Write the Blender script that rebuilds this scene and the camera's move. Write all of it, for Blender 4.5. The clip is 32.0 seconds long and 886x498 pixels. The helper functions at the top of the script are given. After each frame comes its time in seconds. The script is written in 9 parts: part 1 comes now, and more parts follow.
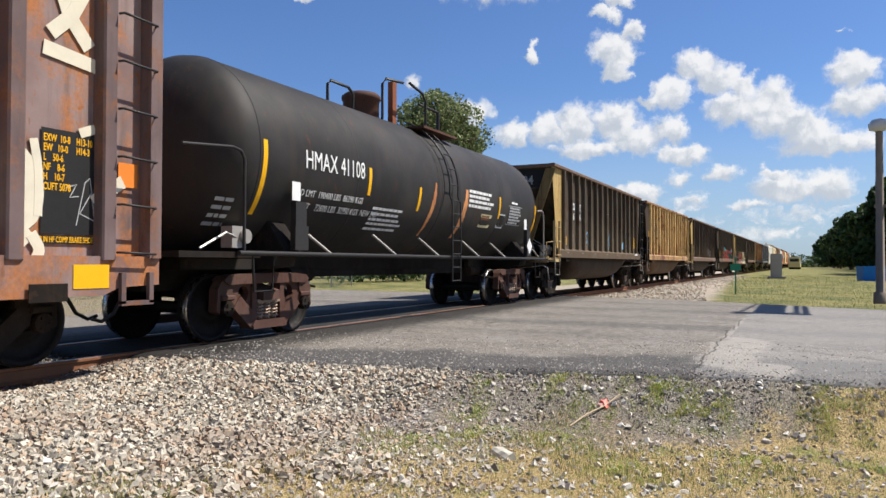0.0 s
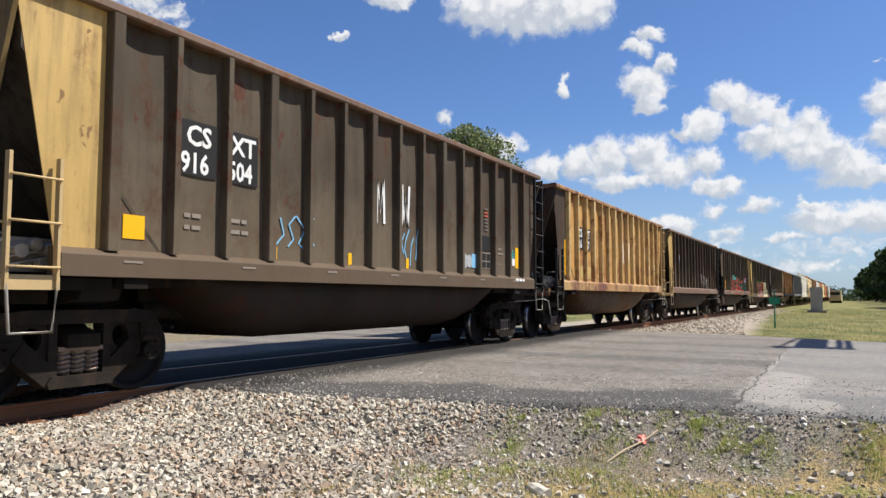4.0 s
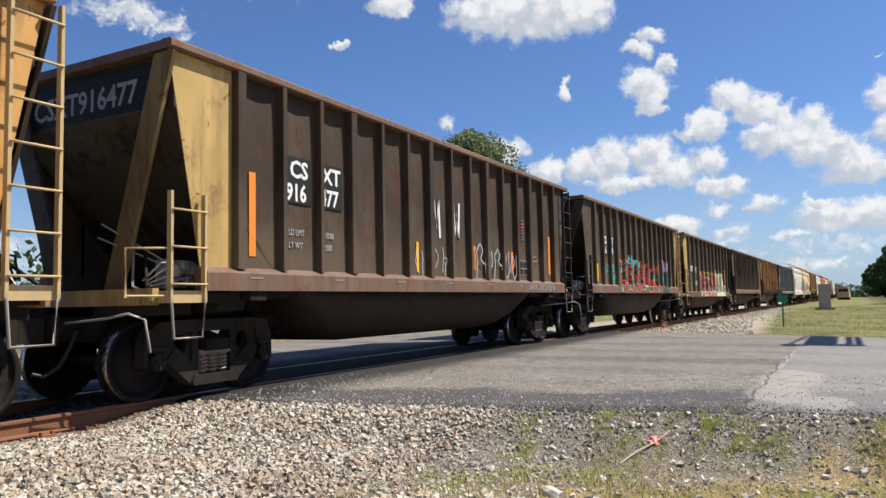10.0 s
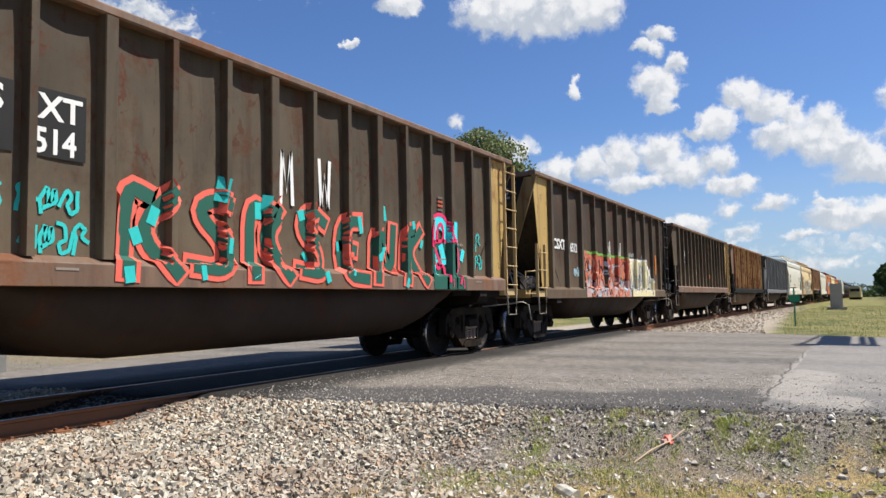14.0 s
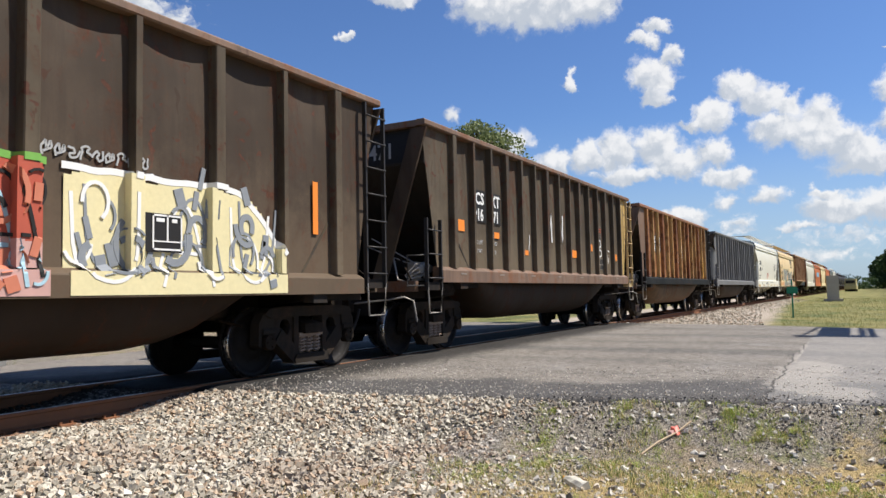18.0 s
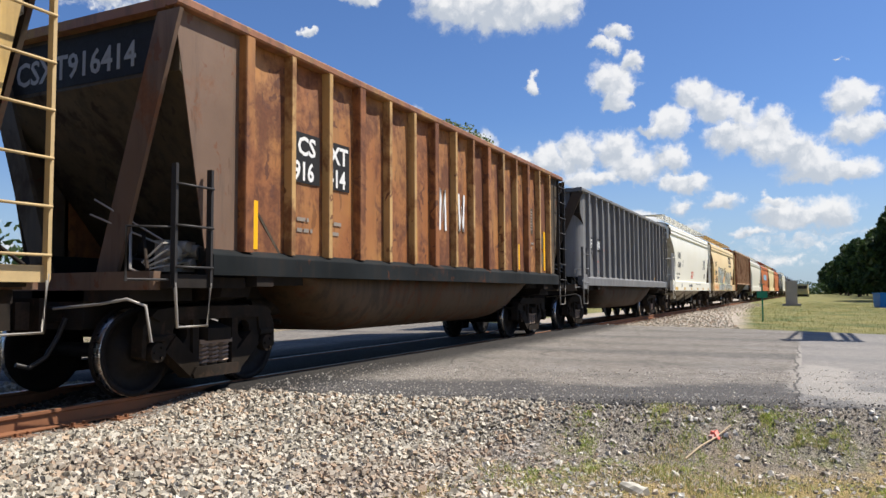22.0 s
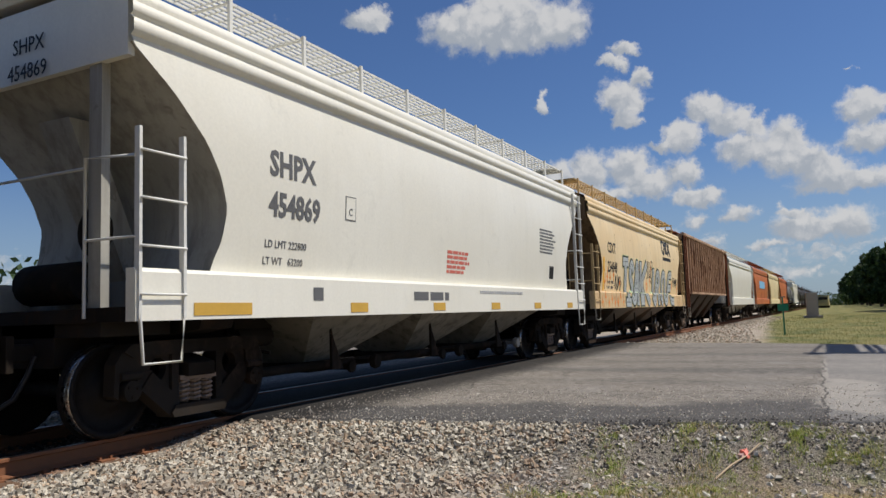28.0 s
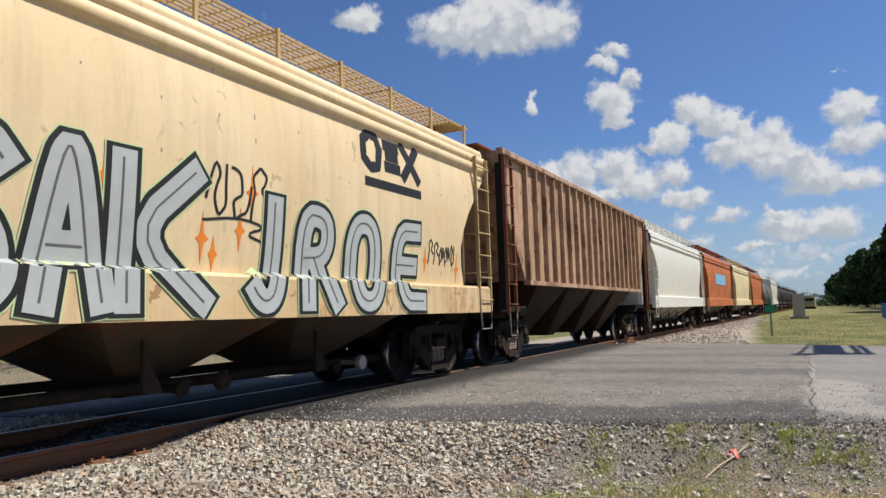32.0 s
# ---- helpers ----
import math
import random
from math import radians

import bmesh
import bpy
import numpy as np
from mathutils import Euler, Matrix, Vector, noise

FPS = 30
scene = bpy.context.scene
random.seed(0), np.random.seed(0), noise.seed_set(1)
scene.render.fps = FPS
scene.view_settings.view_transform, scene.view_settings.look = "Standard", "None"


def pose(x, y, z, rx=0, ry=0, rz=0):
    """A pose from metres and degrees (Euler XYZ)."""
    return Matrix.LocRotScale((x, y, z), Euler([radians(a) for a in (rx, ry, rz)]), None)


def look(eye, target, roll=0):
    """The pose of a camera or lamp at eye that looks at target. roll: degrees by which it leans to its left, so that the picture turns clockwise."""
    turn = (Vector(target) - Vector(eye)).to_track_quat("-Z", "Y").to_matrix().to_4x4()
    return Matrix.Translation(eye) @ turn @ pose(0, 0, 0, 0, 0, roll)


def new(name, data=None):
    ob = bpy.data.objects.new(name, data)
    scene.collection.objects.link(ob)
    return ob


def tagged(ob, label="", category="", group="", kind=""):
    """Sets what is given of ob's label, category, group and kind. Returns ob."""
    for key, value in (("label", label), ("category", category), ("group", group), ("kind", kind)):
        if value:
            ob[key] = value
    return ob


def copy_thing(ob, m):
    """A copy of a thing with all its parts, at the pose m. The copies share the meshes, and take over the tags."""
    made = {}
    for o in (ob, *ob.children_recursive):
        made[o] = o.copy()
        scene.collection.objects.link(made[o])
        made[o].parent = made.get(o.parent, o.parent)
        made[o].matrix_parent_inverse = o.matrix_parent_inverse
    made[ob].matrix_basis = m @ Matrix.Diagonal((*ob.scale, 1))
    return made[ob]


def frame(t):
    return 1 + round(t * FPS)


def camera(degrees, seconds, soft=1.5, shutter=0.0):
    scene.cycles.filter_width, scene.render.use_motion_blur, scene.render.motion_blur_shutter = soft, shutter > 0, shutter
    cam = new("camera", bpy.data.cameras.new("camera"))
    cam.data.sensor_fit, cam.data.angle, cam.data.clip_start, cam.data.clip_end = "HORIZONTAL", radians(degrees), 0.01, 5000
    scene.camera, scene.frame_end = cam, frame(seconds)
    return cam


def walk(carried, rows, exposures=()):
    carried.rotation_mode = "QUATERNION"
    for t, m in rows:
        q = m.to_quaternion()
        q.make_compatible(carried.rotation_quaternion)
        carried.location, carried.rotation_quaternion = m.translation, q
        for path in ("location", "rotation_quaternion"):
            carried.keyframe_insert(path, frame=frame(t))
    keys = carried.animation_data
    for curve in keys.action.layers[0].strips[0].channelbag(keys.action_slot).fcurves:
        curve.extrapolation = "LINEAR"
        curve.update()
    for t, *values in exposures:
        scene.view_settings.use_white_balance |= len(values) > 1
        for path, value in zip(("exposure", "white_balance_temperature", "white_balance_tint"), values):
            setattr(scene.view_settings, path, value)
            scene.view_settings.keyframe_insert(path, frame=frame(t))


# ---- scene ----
cam = camera(62.22, 32.0, soft=1.5)

# The camera is held by hand beside the crossing. Rows: seconds, x, y, z, heading from the track, pitch, roll (degrees).
# x runs along the track, y towards the train, z = 0 is the top of the rail.
PATH = [
    (0.0, 0.062, -0.009, 1.116, 25.64, 1.09, 0.15),
    (0.5, 0.057, -0.008, 1.111, 25.98, 1.02, 0.36),
    (1.0, 0.049, -0.018, 1.109, 26.50, 1.27, 0.31),
    (1.5, 0.039, -0.013, 1.114, 27.00, 1.47, 0.53),
    (2.0, 0.028, -0.010, 1.113, 27.23, 1.80, 0.61),
    (2.5, 0.041, -0.005, 1.103, 27.53, 2.13, 0.65),
    (3.0, -0.041, -0.020, 1.102, 27.73, 2.73, 0.60),
    (3.5, 0.055, 0.005, 1.103, 27.97, 3.49, 0.39),
    (5.5, 0.009, -0.004, 1.112, 28.44, 3.58, -0.60),
    (6.0, -0.003, -0.011, 1.110, 27.94, 3.55, -0.81),
    (6.5, -0.016, -0.019, 1.103, 27.80, 3.69, -0.85),
    (7.0, 0.002, -0.008, 1.103, 27.89, 3.71, -0.93),
    (7.5, 0.003, -0.001, 1.110, 27.70, 3.65, -0.95),
    (8.0, 0.011, 0.004, 1.108, 27.78, 3.63, -1.07),
    (8.5, -0.046, -0.002, 1.094, 27.85, 3.73, -1.02),
    (9.0, -0.000, 0.003, 1.110, 28.13, 3.88, -1.10),
    (9.5, 0.030, 0.025, 1.110, 28.24, 4.01, -1.00),
    (10.0, 0.010, 0.012, 1.104, 28.54, 4.16, -1.18),
    (10.5, 0.022, 0.019, 1.104, 28.72, 4.22, -1.26),
    (11.0, -0.001, 0.023, 1.102, 28.75, 4.32, -1.30),
    (11.5, -0.011, 0.013, 1.104, 28.90, 4.48, -1.27),
    (12.0, -0.014, 0.022, 1.106, 29.01, 4.26, -1.10),
    (12.5, -0.005, 0.032, 1.093, 29.18, 3.80, -1.11),
    (13.0, -0.007, 0.041, 1.095, 29.20, 3.72, -1.13),
    (13.5, -0.001, 0.049, 1.093, 29.34, 3.95, -1.02),
    (15.5, 0.023, 0.082, 1.100, 28.72, 4.37, -1.05),
    (16.0, 0.017, 0.082, 1.099, 28.34, 4.23, -1.17),
    (16.5, 0.027, 0.084, 1.089, 28.18, 4.27, -1.27),
    (17.0, 0.031, 0.068, 1.083, 28.42, 4.34, -1.55),
    (17.5, 0.016, 0.097, 1.095, 28.73, 4.00, -1.21),
    (18.0, -0.014, 0.160, 1.087, 28.96, 3.51, -1.14),
    (18.5, -0.080, 0.248, 1.082, 29.26, 2.74, -1.11),
    (19.0, -0.069, 0.395, 1.076, 31.38, 2.27, -0.89),
    (19.5, -0.042, 0.521, 1.073, 32.05, 3.41, -0.69),
    (20.0, -0.042, 0.663, 1.079, 28.33, 3.80, -0.23),
    (20.5, -0.076, 0.826, 1.088, 25.25, 3.36, -0.04),
    (21.0, -0.142, 0.917, 1.094, 24.74, 3.40, 0.33),
    (21.5, -0.149, 0.941, 1.095, 25.48, 3.40, 0.17),
    (22.0, -0.186, 0.938, 1.093, 25.83, 3.43, -0.29),
    (22.5, -0.179, 0.931, 1.096, 25.87, 3.47, -0.99),
    (23.0, -0.202, 0.936, 1.098, 26.44, 3.37, -1.22),
    (23.5, -0.213, 0.936, 1.089, 27.22, 3.60, -1.37),
    (24.0, -0.221, 0.928, 1.098, 27.07, 3.83, -1.39),
    (24.5, -0.212, 0.955, 1.105, 27.41, 4.00, -1.36),
    (25.0, -0.241, 0.960, 1.106, 28.24, 4.25, -1.44),
    (25.5, -0.231, 0.953, 1.110, 28.03, 4.20, -1.71),
    (27.5, -0.190, 0.986, 1.115, 26.69, 4.73, -1.84),
    (28.0, -0.213, 0.975, 1.120, 26.94, 5.15, -1.94),
    (28.5, -0.184, 0.972, 1.122, 27.34, 5.47, -2.04),
    (29.0, -0.217, 0.966, 1.122, 27.32, 5.48, -2.12),
    (29.5, -0.225, 0.972, 1.116, 27.18, 5.47, -2.04),
    (30.0, -0.249, 0.961, 1.116, 27.44, 5.53, -2.22),
    (30.5, -0.232, 0.973, 1.117, 27.45, 5.21, -2.17),
    (31.0, -0.191, 1.007, 1.111, 26.96, 5.06, -2.02),
    (31.5, -0.222, 0.997, 1.121, 26.60, 4.98, -1.95),
    (32.0, -0.261, 0.986, 1.129, 26.10, 5.15, -1.86),
]


def held(x, y, z, heading, pitch, roll):
    h, p = radians(heading), radians(pitch)
    ahead = Vector((math.cos(h) * math.cos(p), math.sin(h) * math.cos(p), math.sin(p)))
    eye = Vector((x, y, z))
    return look(eye, eye + ahead, roll)


walk(cam, [(t, held(*row)) for t, *row in PATH], [(0.0, 0.60), (25.5, 0.60), (27.0, 0.15), (28.0, 0.0), (30.0, 0.08), (32.0, 0.28)])

# How far the train has rolled, in metres, time by time.
ROLLED = [(0.0, -0.000), (1.0, 4.367), (2.0, 8.773), (3.0, 13.235), (3.5, 15.488), (5.5, 24.645), (6.0, 26.972), (7.0, 31.653), (8.0, 36.389), (9.0, 41.187), (10.0, 46.031), (11.0, 50.902), (12.0, 55.801), (13.0, 60.726), (13.5, 63.199), (15.5, 73.260), (16.0, 75.817), (17.0, 80.934), (18.0, 86.037), (19.0, 91.175), (20.0, 96.368), (21.0, 101.619), (22.0, 106.917), (23.0, 112.250), (24.0, 117.618), (25.0, 123.010), (25.5, 125.715), (27.5, 136.687), (28.0, 139.468), (29.0, 145.031), (30.0, 150.549), (31.0, 155.993), (32.0, 161.366)]


def rolled(t):
    ts, ds = [a for a, _ in ROLLED], [b for _, b in ROLLED]
    for i in range(len(ts) - 1):
        if t <= ts[i + 1]:
            break
    # a smooth cubic between the rows
    def slope(k):
        k0, k1 = max(k - 1, 0), min(k + 1, len(ts) - 1)
        return (ds[k1] - ds[k0]) / (ts[k1] - ts[k0])
    h = ts[i + 1] - ts[i]
    u = (t - ts[i]) / h
    return ((2 * u**3 - 3 * u**2 + 1) * ds[i] + (u**3 - 2 * u**2 + u) * h * slope(i)
            + (3 * u**2 - 2 * u**3) * ds[i + 1] + (u**3 - u**2) * h * slope(i + 1))


# ---- sky, sun, exposure ----
SUN_WAY = Vector((0.40, -0.54, 1.0)).normalized()
SUN_EL = math.asin(SUN_WAY.z)
SUN_AZ = math.atan2(SUN_WAY.x, SUN_WAY.y)



class Nodes:
    """A short hand for node trees."""

    def __init__(self, tree):
        self.tree, self.n, self.l = tree, tree.nodes, tree.links

    def add(self, kind, ins=None):
        node = self.n.new(kind)
        for k, v in (ins or {}).items():
            self.put(v, node.inputs[k])
        return node

    def put(self, v, socket):
        if isinstance(v, bpy.types.NodeSocket):
            self.l.new(v, socket)
        elif isinstance(v, (tuple, list)) and len(v) == 3 and socket.type == "RGBA":
            socket.default_value = (*v, 1)
        else:
            socket.default_value = v

    def math(self, op, a, b=0.0, c=None, clamp=False):
        node = self.add("ShaderNodeMath", {0: a, 1: b})
        node.operation, node.use_clamp = op, clamp
        if c is not None:
            self.put(c, node.inputs[2])
        return node.outputs[0]

    def vec(self, op, a, b=(0, 0, 0)):
        node = self.add("ShaderNodeVectorMath", {0: a, 1: b})
        node.operation = op
        return node.outputs["Value"] if op in ("DISTANCE", "DOT_PRODUCT", "LENGTH") else node.outputs[0]

    def noise(self, v, scale, detail=4.0, rough=0.55, dist=0.0):
        return self.add("ShaderNodeTexNoise", {"Vector": v, "Scale": scale, "Detail": detail, "Roughness": rough, "Distortion": dist}).outputs["Fac"]

    def ramp(self, v, a, b, lo=0.0, hi=1.0, smooth=True):
        node = self.add("ShaderNodeMapRange", {"Value": v, "From Min": a, "From Max": b, "To Min": lo, "To Max": hi})
        node.interpolation_type, node.clamp = "SMOOTHSTEP" if smooth else "LINEAR", True
        return node.outputs[0]

    def mix(self, f, a, b, blend="MIX"):
        node = self.add("ShaderNodeMix")
        node.data_type, node.blend_type = "RGBA", blend
        self.put(f, node.inputs[0]), self.put(a, node.inputs[6]), self.put(b, node.inputs[7])
        return node.outputs[2]

    def scaled(self, v, sx, sy, sz):
        return self.vec("MULTIPLY", v, (sx, sy, sz))


def sky():
    world = bpy.data.worlds.new("sky")
    scene.world = world
    world.use_nodes = True
    n = Nodes(world.node_tree)
    n.n.clear()
    out = n.add("ShaderNodeOutputWorld")
    air = n.add("ShaderNodeTexSky")
    air.sky_type, air.sun_disc, air.sun_elevation, air.sun_rotation = "NISHITA", False, SUN_EL, SUN_AZ
    air.air_density, air.dust_density, air.ozone_density, air.altitude = 1.0, 0.6, 2.2, 10
    way = n.add("ShaderNodeTexCoord").outputs["Generated"]
    # fair-weather cumulus as heaps of rounded towers: azimuth, elevation, half width and half height in degrees
    heaps = [(24.9, 21.7, 2.7, 1.6), (21.6, 21.6, 3.3, 1.85), (17.7, 21.6, 2.9, 1.7), (21.4, 23.0, 3.0, 1.8), (13.2, 18.4, 0.9, 0.6), (12.2, 19.3, 0.9, 0.5),
             (12.6, 15.9, 1.5, 1.3), (11.1, 17.1, 0.95, 0.8), (12.4, 14.3, 0.9, 0.8), (18.8, 15.9, 0.5, 0.65), (23.5, 11.6, 1.4, 1.2),
             (20.2, 10.0, 1.3, 1.0), (17.6, 10.2, 1.35, 1.2), (15.3, 10.6, 1.55, 1.5), (12.3, 10.7, 1.6, 1.3), (11.0, 9.2, 1.9, 1.05), (8.5, 9.9, 1.2, 1.1),
             (14.6, 8.6, 2.4, 0.7), (7.5, 8.0, 1.6, 0.8), (9.8, 12.2, 1.1, 0.45), (8.4, 12.5, 1.4, 1.2)]
    more = [(6.6, 14.4, 1.35, 1.1), (5.0, 13.3, 1.4, 1.1),
            (3.2, 12.8, 1.0, 0.9), (3.7, 11.1, 2.0, 1.2), (1.3, 11.8, 1.3, 1.3), (1.2, 10.2, 2.2, 1.25), (-0.8, 9.4, 1.9, 1.2), (-2.2, 8.3, 3.0, 0.85),
            (-3.5, 13.0, 1.5, 1.2), (-4.0, 11.0, 1.8, 1.0), (4.7, 6.6, 1.2, 0.7), (1.5, 6.4, 0.8, 0.55), (0.4, 5.3, 2.4, 0.95), (-2.1, 5.4, 1.6, 1.1),
            (10.6, 5.4, 1.7, 0.8), (36.0, 19.6, 0.7, 0.4), (32.4, 22.6, 1.8, 0.8)]
    dim = [(7.8, 6.3, 1.6, 1.0), (6.9, 4.6, 1.7, 0.6), (-3.0, 15.8, 0.75, 0.3), (28.0, 14.0, 1.2, 0.8), (3.0, 4.2, 3.0, 0.6)]
    up = n.add("ShaderNodeSeparateXYZ", {0: way}).outputs
    warp = n.add("ShaderNodeTexNoise", {"Vector": way, "Scale": 38.0, "Detail": 6.0, "Roughness": 0.60}).outputs["Color"]
    lump = n.add("ShaderNodeTexVoronoi", {"Vector": n.vec("ADD", way, n.scaled(warp, 0.02, 0.02, 0.02)), "Scale": 58.0}).outputs["Distance"]
    bent = n.vec("ADD", way, n.scaled(n.vec("SUBTRACT", warp, (0.5, 0.5, 0.5)), 0.046, 0.046, 0.040))
    b = n.add("ShaderNodeSeparateXYZ", {0: bent}).outputs
    plane = n.add("ShaderNodeCombineXYZ", {0: n.math("MULTIPLY", n.math("ARCTAN2", b["Y"], b["X"]), 57.2958), 1: n.math("MULTIPLY", n.math("ARCSINE", b["Z"]), 57.2958), 2: 0.0}).outputs[0]
    heap, mass, tilt = None, 0.0, 0.0
    for k, (az, el, rx, rz) in enumerate(heaps + more + dim):
        v = n.add("ShaderNodeVectorMath", {0: plane, 1: (1 / rx / 1.42, 1 / rz / 1.36, 0), 2: (-az / rx / 1.42, -el / rz / 1.36, 0)})
        v.operation = "MULTIPLY_ADD"
        d = n.math("SUBTRACT", 1.0 if k < len(heaps) + len(more) else 0.62, n.vec("LENGTH", v.outputs[0]))
        heap = d if heap is None else n.math("SMOOTH_MAX", heap, d, 0.3)
        # how high on its tower a spot lies, and how far to the sunny side
        w = n.math("MAXIMUM", d, 0.0)
        mass = n.math("ADD", mass, w)
        tilt = n.math("MULTIPLY_ADD", w, n.vec("DOT_PRODUCT", v.outputs[0], (-0.35, 1.0, 0.0)), tilt)
    tilt = n.math("DIVIDE", tilt, n.math("ADD", mass, 0.02))
    # elsewhere the same kind of sky goes on
    wide = n.noise(n.scaled(bent, 1, 1, 2.2), 5.0, 6, 0.6)
    behind = n.ramp(n.math("ADD", up["X"], n.math("MULTIPLY", up["Z"], -0.9)), 0.62, 0.30)
    heap = n.math("MAXIMUM", heap, n.math("SUBTRACT", n.math("MULTIPLY", n.math("SUBTRACT", wide, 0.57), n.math("MULTIPLY", behind, 5.0)), n.math("MULTIPLY", n.math("SUBTRACT", 1.0, behind), 0.6)))
    veil = n.noise(n.scaled(bent, 1, 1, 3.0), 9.0, 6, 0.62)
    low = n.math("MULTIPLY", n.ramp(up["Z"], 0.005, 0.04), n.ramp(up["Z"], 0.15, 0.07))
    heap = n.math("MAXIMUM", heap, n.math("SUBTRACT", n.math("MULTIPLY", n.math("SUBTRACT", veil, 0.42), n.math("MULTIPLY", low, 2.2)), n.math("MULTIPLY", n.math("SUBTRACT", 1.0, low), 0.6)))
    fine = n.noise(bent, 90.0, 5, 0.65)
    billow = n.math("SUBTRACT", 0.45, lump)
    dense = n.math("ADD", heap, n.math("ADD", n.math("MULTIPLY", n.math("SUBTRACT", fine, 0.5), 0.36), n.math("MULTIPLY", billow, 0.16)))
    mask = n.ramp(dense, 0.06, 0.50)
    body = n.ramp(n.math("ADD", tilt, n.math("ADD", n.math("MULTIPLY", billow, 0.9), n.math("MULTIPLY", n.math("SUBTRACT", fine, 0.5), 0.9))), -0.55, 0.35)
    cloud = n.mix(body, (5.3, 5.75, 6.4), (8.7, 8.7, 8.75))
    haze = n.ramp(up["Z"], 0.24, 0.0, 0.0, 0.55)
    deep = n.mix(1.0, air.outputs[0], (0.64, 0.845, 1.18), "MULTIPLY")
    clear = n.mix(haze, deep, (4.5, 5.7, 7.1))
    both = n.mix(n.math("MULTIPLY", mask, 0.95), clear, cloud)
    back = n.add("ShaderNodeBackground", {"Color": both, "Strength": 0.070})
    n.l.new(back.outputs[0], out.inputs[0])


sky()
sun = new("sun", bpy.data.lights.new("sun", "SUN"))
sun.data.energy, sun.data.angle, sun.data.color = 5.0, radians(0.55), (1.0, 0.95, 0.88)
sun.matrix_world = look((0, 0, 60), Vector((0, 0, 60)) - SUN_WAY)

# ---- materials ----


def surface(name, rough=0.6, metal=0.0, spec=0.4):
    m = bpy.data.materials.new(name)
    m.use_nodes = True
    n = Nodes(m.node_tree)
    b = n.n["Principled BSDF"]
    b.inputs["Roughness"].default_value, b.inputs["Metallic"].default_value = rough, metal
    b.inputs["Specular IOR Level"].default_value = spec
    return m, n, b


def bump(n, b, height, strength=0.4, dist=0.01):
    n.l.new(n.add("ShaderNodeBump", {"Height": height, "Strength": strength, "Distance": dist}).outputs[0], b.inputs["Normal"])


